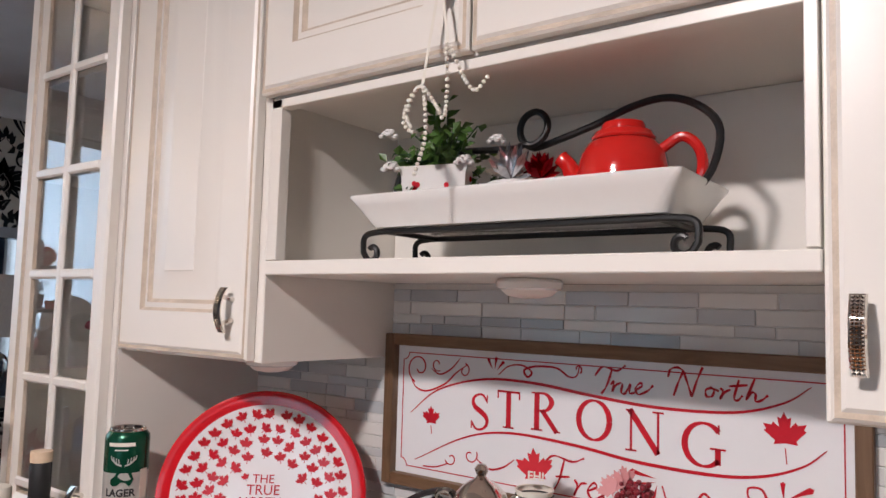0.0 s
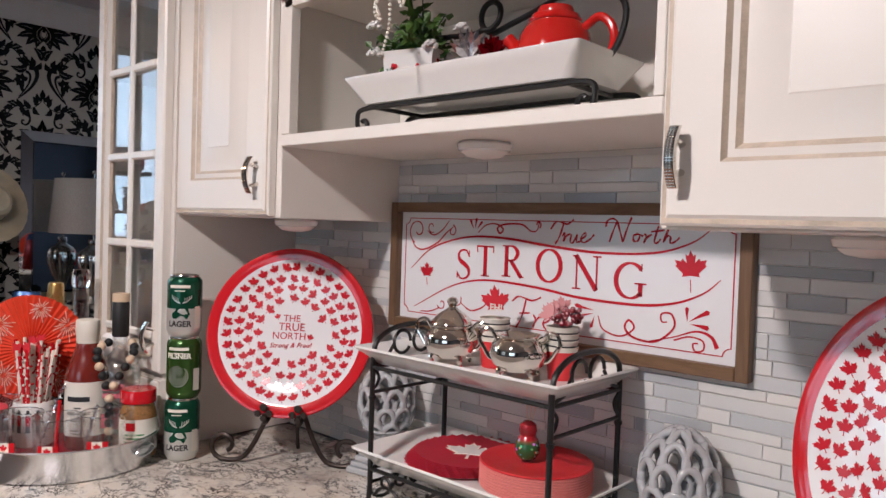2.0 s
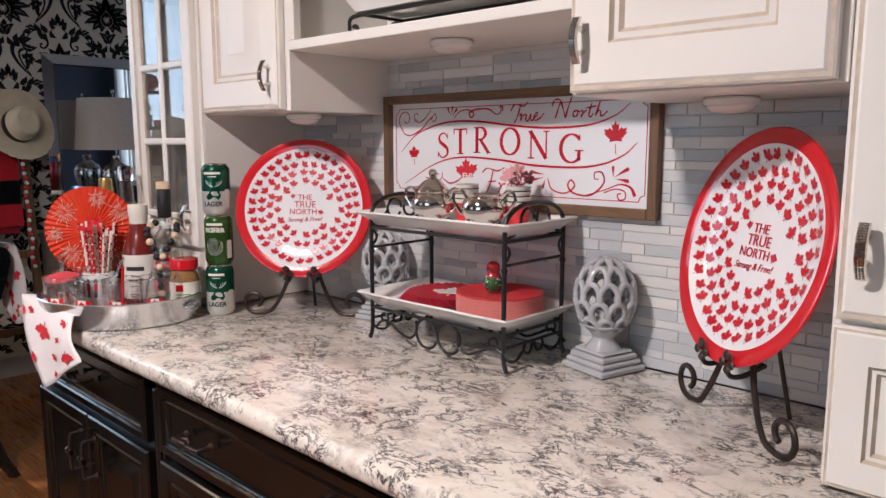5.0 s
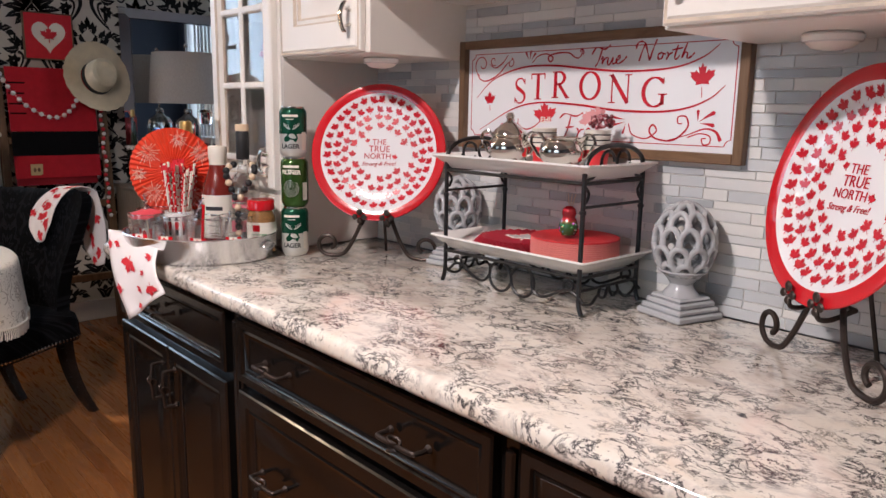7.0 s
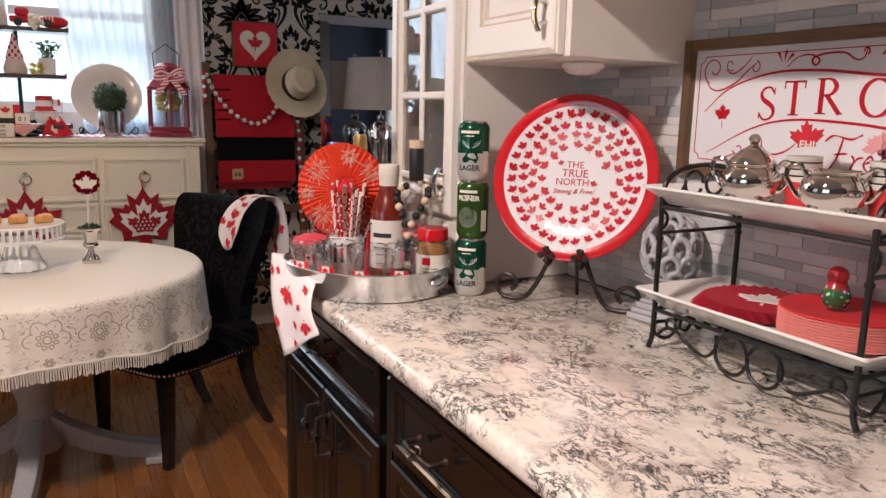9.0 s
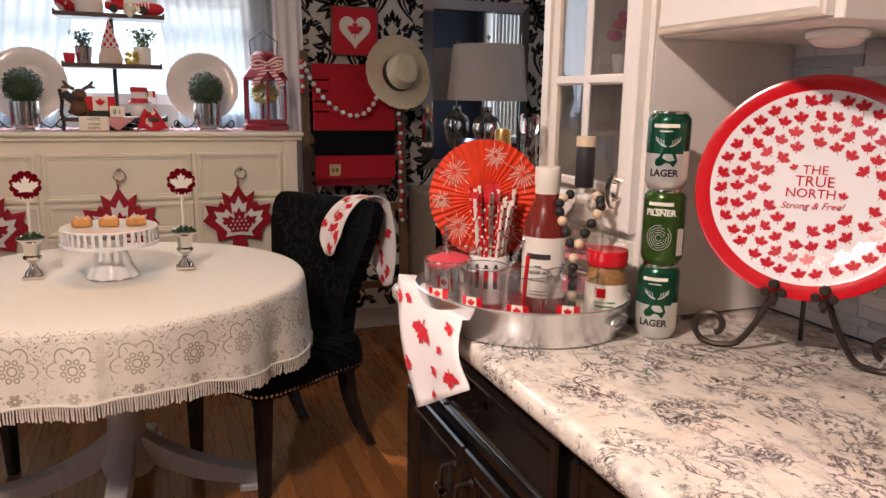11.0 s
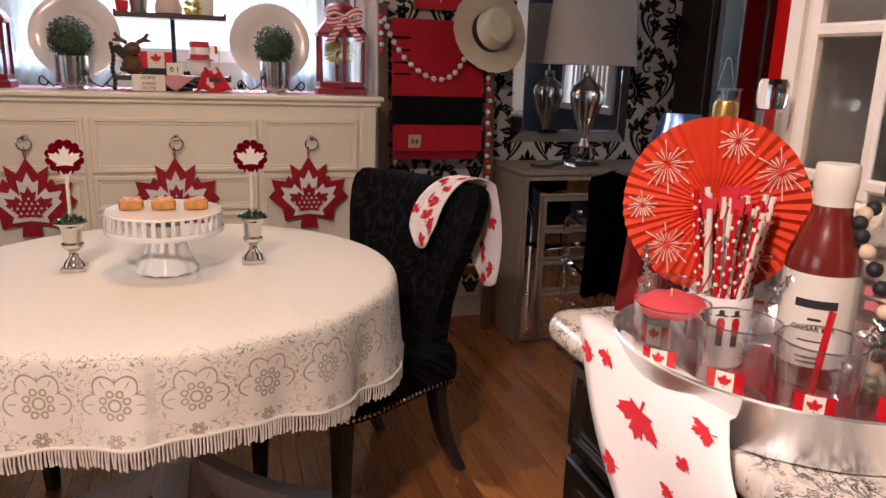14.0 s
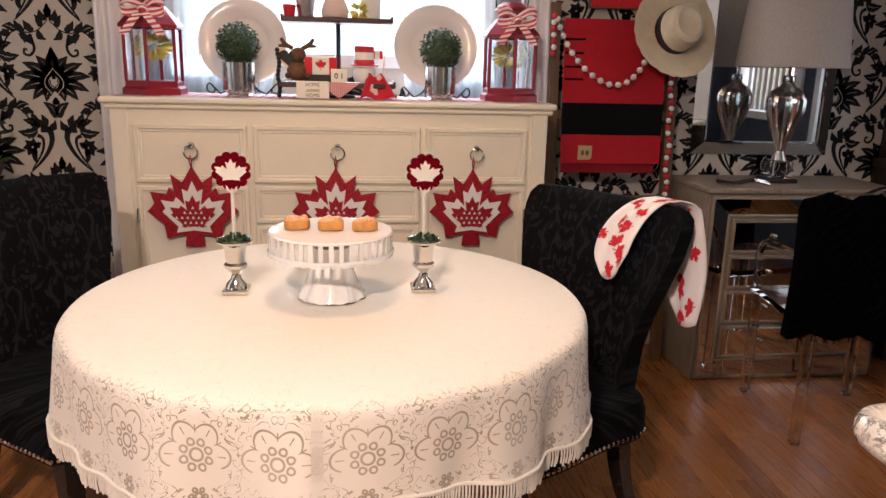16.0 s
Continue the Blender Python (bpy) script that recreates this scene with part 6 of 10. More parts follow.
    part("canopy", a, paint("pink_red_tissue", (0.62, 0.055, 0.075), 0.7, vary=0.1, scale=60), u)
    a = M()
    a.tube([(0, 0, 0.021), (0, 0, -0.060)], 0.0012, 6)
    part("stick", a, BEAD_WOOD, u)
    # single red straw in a glass
    s = M()
    s.tube([(0, 0, 0.0), (0.010, 0.004, 0.118)], 0.0036, 8)
    st = thing("drinking_straw", pose(-0.950, 0.770, F + 0.010), "red dotted paper straw standing in a glass", "straw")
    part("straw", s, RED_ENAMEL, st)
    # mug of straws
    mg = thing("mug", pose(-1.130, 0.792, F, 0, 0, 30), "white mug with small black and red figures, full of paper straws", "mug")
    a = M()
    a.lathe([(0, 0), (0.034, 0), (0.037, 0.004), (0.0385, 0.09), (0.0375, 0.092), (0.0355, 0.088), (0.034, 0.008), (0, 0.006)], 36)
    part("mug_body", a, WHITE_CHINA, mg)
    a = M()
    a.tube([(-0.037 - 0.022 * math.sin(q), 0, 0.048 + 0.028 * math.cos(q)) for q in [math.pi * k / 12 for k in range(13)]], 0.0045, 8)
    part("handle", a, WHITE_CHINA, mg)
    a = M()
    for k in range(5):
        x = -0.036 + 0.018 * k
        a.slot = 0
        a.prism([(x - 0.007, 0.070), (x + 0.007, 0.070), (x + 0.007, 0.0715), (x + 0.003, 0.0725), (x + 0.003, 0.078), (x - 0.003, 0.078), (x - 0.003, 0.0725), (x - 0.007, 0.0715)], 0, 0.0004)
        a.slot = 1
        a.prism([(x - 0.004, 0.046), (x + 0.004, 0.046), (x + 0.005, 0.062), (x + 0.003, 0.068), (x - 0.003, 0.068), (x - 0.005, 0.062)], 0, 0.0004)
        a.slot = 0
        a.prism([(x - 0.004, 0.032), (x + 0.004, 0.032), (x + 0.004, 0.046), (x - 0.004, 0.046)], 0, 0.0004)
    wrap(a, 0.0388)
    part("printed_figures", a, [INK, RED_ENAMEL], mg, "row of small printed black and red shapes")
    rg = random.Random(11)
    for k in range(34):
        an, rad = rg.uniform(0, 6.28), 0.028 * math.sqrt(rg.random())
        bx, by = rad * math.cos(an), rad * math.sin(an)
        tip = Vector((bx * 1.9 + rg.uniform(-0.012, 0.012), by * 1.9 + rg.uniform(-0.012, 0.012), rg.uniform(0.188, 0.216)))
        foot = Vector((bx * 0.7, by * 0.7, 0.010))
        sw = thing("paper_straw", pose(-1.130, 0.792, F), "white and red patterned paper straw standing in the mug", "straw", "straws in the mug")
        kind = k % 3
        a = M()
        a.tube([foot, tip], 0.0036, 8)
        part("tube", a, RED_ENAMEL if kind == 1 else OFFWHITE, sw)
        a = M()
        d = (tip - foot)
        rot = d.to_track_quat("Z", "Y").to_matrix().to_4x4()
        if kind == 2:
            a.tube([Matrix.Translation(foot) @ rot @ Vector((0.0036 * math.cos(q), 0.0036 * math.sin(q), 0.05 + 0.0085 * q / 1.0)) for q in [0.5 * j for j in range(int((d.length - 0.055) / 0.0085 / 0.5))]], 0.0013, 4)
        else:
            for j in range(16):
                q, zz = j * 2.4, 0.085 + j * 0.0075
                if zz < d.length - 0.004:
                    ball(a, 0.0028, 6, Matrix.Translation(foot) @ rot @ Vector((0.0034 * math.cos(q), 0.0034 * math.sin(q), zz)))
        part("pattern", a, OFFWHITE if kind == 1 else RED_ENAMEL, sw)
        if k % 4 == 0:
            a = M()
            a.prism([(-0.007, 0), (0.007, 0), (0.008, 0.022), (0, 0.018), (-0.008, 0.022)], -0.0006, 0.0006, Matrix.Translation(tip + Vector((0, 0, -0.006))) @ pose(0, 0, 0, 90, 0, 40 + rg.uniform(-20, 20)))
            part("paper_flag", a, CLOTH_RED, sw, "little red paper pennant")
    # tall red mix bottle
    w = thing("mix_bottle", pose(-1.054, 0.868, F, 0, 0, 44), "tall bottle of red tomato mix with white cap", "bottle")
    a = M()
    a.lathe([(0, 0), (0.038, 0), (0.0415, 0.004), (0.0415, 0.145), (0.039, 0.160), (0.030, 0.185), (0.0225, 0.205), (0.021, 0.222)], 40)
    part("filled_bottle", a, TOMATO, w, "red filled glass")
    a = M()
    a.lathe([(0.0215, 0.206), (0.0222, 0.230), (0.0235, 0.234), (0.0235, 0.258), (0.0220, 0.261), (0, 0.261)], 36)
    part("cap", a, OFFWHITE, w, "white screw cap with a paper seal")
    a = M()
    a.lathe([(0.0419, 0.028), (0.0419, 0.138)], 48)
    lb = part("label", a, OFFWHITE, w, "cream paper label")
    bars = [(0, 0.104, 0.046, 0.010), (0, 0.086, 0.014, 0.003), (0, 0.060, 0.030, 0.002), (0, 0.040, 0.030, 0.002), (0, 0.034, 0.026, 0.002)]
    for x, y, ww, h in bars:
        n = 6
        a = M()
        a.prism([(x - ww / 2 + ww * i / n, y - h / 2) for i in range(n + 1)] + [(x + ww / 2 - ww * i / n, y + h / 2) for i in range(n + 1)], 0, 0.0003)
        part("print_bar", wrap(a, 0.0421), INK, lb, "black bar of printed writing")
    a = wrap(join(words("CAESAR MIX", 0.0085, pose(0, 0.072, 0.0002), 0.0003, bold=0.0002)), 0.0421)
    part("lettering", a, INK, lb, "small black words")
    # clear spirit bottle with a dark stopper and bead garland
    v = thing("spirit_bottle", pose(-1.010, 0.916, F, 0, 0, 46), "clear spirit bottle with a dark neck seal and wooden stopper", "bottle")
    a = M()
    a.lathe([(0, 0), (0.036, 0), (0.040, 0.004), (0.041, 0.150), (0.039, 0.168), (0.026, 0.186), (0.0155, 0.198), (0.0145, 0.230), (0.0125, 0.230), (0.0135, 0.200), (0.024, 0.183), (0.0365, 0.166), (0.0385, 0.150), (0.0375, 0.012), (0, 0.010)], 40)
    part("glass_body", a, THIN, v)
    a = M()
    a.lathe([(0.0152, 0.228), (0.0165, 0.230), (0.0165, 0.298), (0.0152, 0.300), (0, 0.300)], 28)
    part("neck_seal", a, BLACK, v, "black neck seal")
    a = M()
    a.lathe([(0, 0.300), (0.0168, 0.300), (0.0172, 0.303), (0.0168, 0.317), (0, 0.318)], 28)
    part("stopper", a, BEAD_WOOD, v, "pale wooden stopper")
    rose = paint("rose_label_print", (0.60, 0.16, 0.20), 0.5, vary=0.3, scale=80)
    for x, y, ww, h in ((0, 0.128, 0.044, 0.012), (0, 0.112, 0.040, 0.011), (0, 0.060, 0.050, 0.030)):
        n = 6
        a = M()
        a.prism([(x - ww / 2 + ww * i / n, y - h / 2 + 0.002 * math.sin(3 * i)) for i in range(n + 1)] + [(x + ww / 2 - ww * i / n, y + h / 2 + 0.002 * math.sin(2 * i)) for i in range(n + 1)], 0, 0.0003)
        part("printed_label", wrap(a, 0.0412), rose, v, "pink-red printed shape")
    # bead garland round the shoulders
    g = thing("bead_garland", pose(-1.010, 0.916, F, 0, 0, 46), "garland of black, checked and natural wooden beads hung round a bottle", "bead garland")
    pts = [(0.055 * s, -0.020 - 0.018 * (1 - abs(s)), 0.186 + 0.004 * abs(s)) for s in (-1.0, -0.72)] + [(-0.030, -0.046, 0.160), (-0.020, -0.050, 0.142), (-0.008, -0.052, 0.126)]
    mid = [(0.0, -0.053, 0.110 - 0.0165 * k) for k in range(6)]
    left = smooth([(-0.024, 0.0, 0.214), (-0.036, -0.020, 0.204), (-0.032, -0.036, 0.184), (-0.018, -0.046, 0.158), (-0.004, -0.053, 0.128)], 8)
    right = [(-x, y, z) for x, y, z in left]
    k = 0
    for line in (left, right):
        for j in range(0, len(line), 5):
            a = M()
            ball(a, 0.0088, 14, line[j])
            part("bead", a, (BLACK, BEAD_WOOD, BLACK)[k % 3], g)
            k += 1
    for j, q in enumerate(mid):
        a = M()
        ball(a, 0.0088, 14, q)
        part("bead", a, (BEAD_WOOD, BLACK, INK, BLACK, BEAD_WOOD, BLACK)[j], g)
    a = M()
    a.tube(smooth([(0, -0.053, 0.026), (-0.004, -0.055, 0.0), (-0.012, -0.052, -0.004)], 4), [0.002] + [0.009] * 7 + [0.012], 8)
    part("tassel", a, BLACK, g, "black thread tassel")
    # seasoning jar
    j = thing("seasoning_jar", pose(-0.926, 0.918, F, 0, 0, 48), "square-shouldered glass seasoning jar with red lid and printed label", "jar")
    a = M()
    a.lathe([(0, 0), (0.032, 0), (0.035, 0.003), (0.0355, 0.082), (0.033, 0.095), (0.029, 0.104), (0.029, 0.110)], 36)
    part("jar_body", a, paint("brown_seasoning", (0.30, 0.15, 0.055), 0.25, vary=0.3, scale=200, coat=0.6), j)
    a = M()
    a.lathe([(0.0325, 0.107), (0.034, 0.109), (0.034, 0.130), (0.0325, 0.133), (0, 0.133)], 36)
    part("lid", a, RED_ENAMEL, j, "red plastic lid")
    a = M()
    a.lathe([(0.0359, 0.015), (0.0359, 0.078)], 40)
    lb = part("label", a, OFFWHITE, j, "white printed label")
    n = 4
    for nm, x, y, ww, h in (("red_badge", -0.004, 0.064, 0.018, 0.016), ("red_band", -0.002, 0.022, 0.050, 0.006)):
        a = M()
        a.prism([(x - ww / 2 + ww * i / n, y - h / 2) for i in range(n + 1)] + [(x + ww / 2 - ww * i / n, y + h / 2) for i in range(n + 1)], 0, 0.0003)
        part(nm, wrap(a, 0.0361), RED_ENAMEL, lb)
    a = M()
    for x, y, ww, h in ((0.004, 0.048, 0.036, 0.003), (0.004, 0.041, 0.030, 0.003), (0.0, 0.034, 0.032, 0.002)):
        a.prism([(x - ww / 2 + ww * i / n, y - h / 2) for i in range(n + 1)] + [(x + ww / 2 - ww * i / n, y + h / 2) for i in range(n + 1)], 0, 0.0003)
    part("print_bar", wrap(a, 0.0361), paint("green_print", (0.05, 0.22, 0.08), 0.5), lb, "green bars of writing")
    # tinsel stems
    for (x, y, z0, dx, dy, h) in ((-1.205, 0.745, 0.0, -0.015, -0.01, 0.130), (-1.085, 0.795, 0.02, 0.030, 0.03, 0.110), (-0.985, 0.838, 0.0, 0.035, 0.01, 0.105)):
        ts = thing("tinsel_stem", pose(x, y, F + z0), "silver tinsel stem standing among the glasses", "tinsel", "tinsel stems")
        a = M()
        line = [Vector((dx * s * s, dy * s, h * s)) for s in [k / 24 for k in range(25)]]
        a.tube(line, 0.0012, 5)
        for p in line:
            for _ in range(9):
                d = Vector((rg.uniform(-1, 1), rg.uniform(-1, 1), rg.uniform(-0.7, 0.7))).normalized()
                e = d.orthogonal() * 0.0010
                a.add([p - e, p + e, p + d * rg.uniform(0.007, 0.012)], [(0, 1, 2)])
        part("tinsel", a, FOIL, ts, angle=1)
    # pleated paper fan with firework prints
    f = thing("paper_fan", pose(-1.176, 0.800, 1.108, 0, 0, 50) @ pose(0, 0, 0, 90, 0, 0), "round pleated orange-red paper fan printed with fireworks, behind the straws", "paper fan")
    N = 96
    R = 0.114
    a = M()
    rows = []
    for r in (0.006, 0.040, 0.080, R):
        rows.append([(r * math.cos(2 * math.pi * k / N), r * math.sin(2 * math.pi * k / N), (0.0036 if k % 2 else -0.0036) * (0.25 + 0.75 * r / R)) for k in range(N)])
    a.grid(rows, closed=True)
    part("pleated_disc", a, ORANGE_PAPER, f, angle=10)
    for cx2, cy2, s in ((-0.062, 0.050, 0.036), (0.020, 0.085, 0.026), (0.074, 0.052, 0.034), (-0.052, -0.056, 0.034), (0.050, -0.060, 0.030), (-0.088, -0.006, 0.022)):
        a = M()
        for k in range(22):
            an = 2 * math.pi * k / 22
            s2 = s * (0.75 + 0.25 * math.sin(k * 2.3))
            pts = [(cx2 + q * s2 * math.cos(an), cy2 + q * s2 * math.sin(an) - 0.10 * s * q * q) for q in (0.25, 0.6, 1.0)]
            if all(math.hypot(*p) < R - 0.003 for p in pts):
                a.ribbon(pts, [0.0006, 0.0012, 0.0018], 0.0040, 0.0046)
        part("firework_print", a, WHITE_PRINT, f, "pale printed firework burst")
    a = M()
    a.tube([(0, -0.10, -0.006), (0, -0.185, -0.006)], 0.003, 7)
    part("stick", a, OFFWHITE, f)
    # tall empty bottle, wired bottle and foil bag behind
    b = thing("tall_glass_bottle", pose(-1.243, 0.925, 0.911), "tall slim clear glass bottle with a glass stopper", "bottle")
    a = M()
    a.lathe([(0, 0), (0.030, 0), (0.032, 0.004), (0.032, 0.190), (0.024, 0.215), (0.018, 0.240), (0.0175, 0.315), (0.0150, 0.315), (0.0155, 0.240), (0.021, 0.214), (0.029, 0.188), (0.029, 0.012), (0, 0.010)], 32)
    part("glass_body", a, THIN, b)
    a = M()
    a.lathe([(0, 0.318), (0.017, 0.318), (0.020, 0.324), (0.020, 0.352), (0.017, 0.358), (0, 0.358)], 24)
    part("stopper", a, CLEAR, b)
    b = thing("wired_bottle", pose(-1.290, 0.888, 0.911), "dark glass bottle with a wired gold cork", "bottle")
    a = M()
    a.lathe([(0, 0), (0.034, 0), (0.036, 0.004), (0.036, 0.140), (0.028, 0.185), (0.0155, 0.225), (0.0145, 0.280), (0, 0.280)], 32)
    part("bottle_body", a, paint("dark_bottle_glass", (0.02, 0.03, 0.015), 0.08, coat=0.5), b)
    a = M()
    a.lathe([(0.0165, 0.262), (0.0172, 0.285), (0.0172, 0.318), (0.015, 0.325), (0, 0.326)], 24)
    for k in range(6):
        q = math.pi * k / 3
        a.tube([(0.0178 * math.cos(q), 0.0178 * math.sin(q), 0.265), (0.0185 * math.cos(q + 0.3), 0.0185 * math.sin(q + 0.3), 0.300), (0.010 * math.cos(q), 0.010 * math.sin(q), 0.328)], 0.0009, 4)
    part("cork_and_wire", a, paint("gold_foil", (0.55, 0.34, 0.12), 0.3, 0.9, 0.2, 60), b, "gold cork with wire cage")
    c = thing("snack_bag", pose(-1.315, 0.835, 0.911, 0, 0, 60), "red foil snack bag with a blue band, standing on the counter", "snack bag")
    a = M()
    rows = []
    for i in range(13):
        s = i / 12
        wv, th = 0.066 * (1 - 0.10 * math.sin(math.pi * s)) * (1 - 0.62 * s ** 3), 0.030 * math.sin(math.pi * min(1, s * 1.02)) ** 0.6 + 0.001
        rows.append([(wv * math.cos(q) * (1 if abs(math.cos(q)) < 0.99 else 1.05), th * math.sin(q) * (1 + 0.15 * math.sin(5 * q + 9 * s)), 0.305 * s) for q in [2 * math.pi * k / 24 for k in range(24)]])
    foil = paint("red_foil_bag", (0.22, 0.018, 0.018), 0.22, 0.6, 0.3, 30, 0.4, 60)
    a.grid(rows[:11], closed=True)
    part("lower_bag", a, foil, c)
    a = M()
    a.grid(rows[10:], closed=True)
    part("blue_band", a, paint("blue_foil_band", (0.035, 0.085, 0.20), 0.25, 0.6, 0.4, 30, 0.4, 60), c, "blue band across the top")


tray_group()


def scatter_leaves_on(poly_fn, spots, lift, red):
    a = M()
    for u, v, s, an in spots:
        pts = [poly_fn(x, y) for x, y in leaf(s, an, u, v)]
        c = poly_fn(u, v)
        n = a.add([(p[0] + lift[0], p[1] + lift[1], p[2] + lift[2]) for p in pts], [])
        m = a.add([(c[0] + lift[0], c[1] + lift[1], c[2] + lift[2])], [])
        q = len(pts)
        a.f += [(n + i, n + (i + 1) % q, m) for i in range(q)]
        a.s += [0] * q
    return a


def leaf_napkin():
    t = thing("leaf_print_napkin", Matrix(), "white napkin with red maple leaves hanging over the counter edge", "napkin")
    TL, TR, BR, BL = (Vector(q) for q in ((-1.195, 0.632, 0.966), (-0.922, 0.652, 0.952), (-0.842, 0.630, 0.868), (-1.002, 0.606, 0.778)))

    def at(u, v):
        p = TL.lerp(TR, u).lerp(BL.lerp(BR, u), v)
        n = Vector((0.35, -0.93, 0.1))
        bulge = 0.012 * math.sin(math.pi * min(1, v * 1.1)) + 0.006 * math.sin(7 * u + 3 * v) * v
        return tuple(p + n * bulge)
    a = M()
    nu, nv = 14, 16
    rows = [[at(j / nu, i / nv) for j in range(nu + 1)] for i in range(nv + 1)]
    top = [[(x - 0.03, y + 0.045 * k, z - 0.012 * k * k) for x, y, z in rows[0]] for k in (2, 1)]
    a.grid(top + rows)
    cl = part("cloth", a, WHITE_CLOTH, t, angle=80)
    so = cl.modifiers.new("thick", "SOLIDIFY")
    so.thickness, so.offset = 0.0016, 0
    a = scatter_leaves_on(lambda u, v: at(min(max(u, 0), 1), min(max(v, 0), 1)), [(0.42, 0.36, 0.17, 0.5), (0.70, 0.52, 0.07, 2.4), (0.50, 0.74, 0.075, 1.2), (0.80, 0.80, 0.15, 0.2), (0.22, 0.12, 0.07, 0.4), (0.08, 0.68, 0.075, 1.9), (0.88, 0.20, 0.10, 1.2), (0.36, 0.93, 0.06, 0.1), (0.07, 0.16, 0.07, 1.6)], (0.0015, -0.0032, 0.0006), CLOTH_RED)
    part("printed_leaves", a, CLOTH_RED, t, "red maple leaves")


leaf_napkin()


def finial(m, label):
    t = thing("lattice_finial", m, label, "finial", "ceramic finials")
    a = M()
    h = 0.055
    for x, z0, z1 in ((h, 0.0, 0.012), (h * 0.90, 0.012, 0.022), (h * 0.80, 0.022, 0.033), (h * 0.70, 0.033, 0.040)):
        a.box(-x, x, -x, x, z0, z1, 0.003)
    part("base", a, GREY_GLAZE, t)
    a = M()
    a.lathe([(0, 0.040), (0.034, 0.040), (0.030, 0.046), (0.022, 0.056), (0.021, 0.062), (0.028, 0.072), (0.034, 0.080), (0, 0.080)], 28)
    part("neck", a, GREY_GLAZE, t)
    # egg of scalloped open rings, five rows
    a = M()
    cz, RX, RZ = 0.138, 0.053, 0.070
    on = lambda th, ph, k=1.0: Vector((RX * k * math.cos(ph) * math.cos(th), RX * k * math.cos(ph) * math.sin(th), cz + RZ * k * math.sin(ph)))
    rows = [(-50, 9, 0.46), (-24, 10, 0.47), (4, 10, 0.48), (32, 9, 0.46), (58, 7, 0.42)]
    for r, (ph0, cnt, hw) in enumerate(rows):
        for k in range(cnt):
            th0 = 2 * math.pi * (k + 0.5 * (r % 2)) / cnt
            pts = []
            for j in range(13):
                q = math.pi * j / 12
                th = th0 + (2 * math.pi / cnt) * 0.56 * math.cos(q)
                ph = radians(ph0 - 9 + 30 * math.sin(q) ** 0.8 if False else ph0 - 8 + 28 * math.sin(q))
                pts.append(on(th, min(ph, radians(84)), 1.0 + 0.02 * math.sin(q)))
            a.tube(pts, [0.0058] * 13, 7)
    a.lathe([(0.0, cz - RZ * 0.93), (0.03, cz - RZ * 0.9), (0.046, cz - RZ * 0.74), (0.044, cz - RZ * 0.70), (0.0, cz - RZ * 0.86)], 24)
    ball(a, 0.010, 12, (0, 0, cz + RZ * 0.97))
    part("lattice_orb", a, GREY_GLAZE, t, angle=70)


finial(pose(-0.540, 1.236, 0.911, 0, 0, 10), "pale grey glazed ceramic finial with an open scalloped orb")
finial(pose(0.062, 1.240, 0.911, 0, 0, -15), "pale grey glazed ceramic finial, worn at its edges, on the counter")


def silver_pot(m, lid, label):
    t = thing("sugar_bowl" if lid else "cream_jug", m, label, "silverware", "silver tea set")
    a = M()
    a.lathe([(0, 0.012), (0.026, 0.012), (0.040, 0.022), (0.046, 0.038), (0.042, 0.054), (0.034, 0.062), (0.037, 0.067), (0.035, 0.068), (0.031, 0.061), (0.0, 0.030)], 40)
    part("bowl", a, CHROME, t)
    if lid:
        a = M()
        a.lathe([(0.036, 0.068), (0.034, 0.074), (0.022, 0.086), (0.010, 0.093), (0.006, 0.097), (0.008, 0.101), (0.010, 0.106), (0.006, 0.112), (0, 0.114)], 32)
        part("lid", a, CHROME, t, "domed lid with a knob")
    else:
        a = M()
        a.add([(0.030, -0.014, 0.062), (0.056, 0, 0.076), (0.030, 0.014, 0.062), (0.036, 0, 0.050)], [(0, 1, 3), (1, 2, 3)])
        part("spout", a, CHROME, t)
    for s in ((-1, 1) if lid else (-1, 1)):
        a = M()
        a.tube([(s * x, 0, z) for x, z in smooth([(0.034, 0.056), (0.046, 0.072), (0.060, 0.070), (0.064, 0.056), (0.056, 0.042), (0.048, 0.030), (0.040, 0.026)], 4)], 0.0036, 8)
        part("handle", a, CHROME, t)
    for k in range(4):
        q = radians(45 + 90 * k)
        a = M()
        a.tube(smooth([(0.026 * math.cos(q), 0.026 * math.sin(q), 0.022), (0.036 * math.cos(q), 0.036 * math.sin(q), 0.014), (0.034 * math.cos(q), 0.034 * math.sin(q), 0.002)], 4), [0.005, 0.005, 0.0045, 0.004, 0.004, 0.004, 0.004, 0.0045, 0.006], 7)
        part("foot", a, CHROME, t)


TT, LT = 0.911 + 0.2475 + 0.0052, 0.911 + 0.0745 + 0.0052
silver_pot(pose(-0.318, 1.172, TT, 0, 0, 20), True, "polished silver sugar bowl with lid on a white tray")
silver_pot(pose(-0.175, 1.170, TT, 0, 0, 24), False, "polished silver cream jug with handles on a white tray")


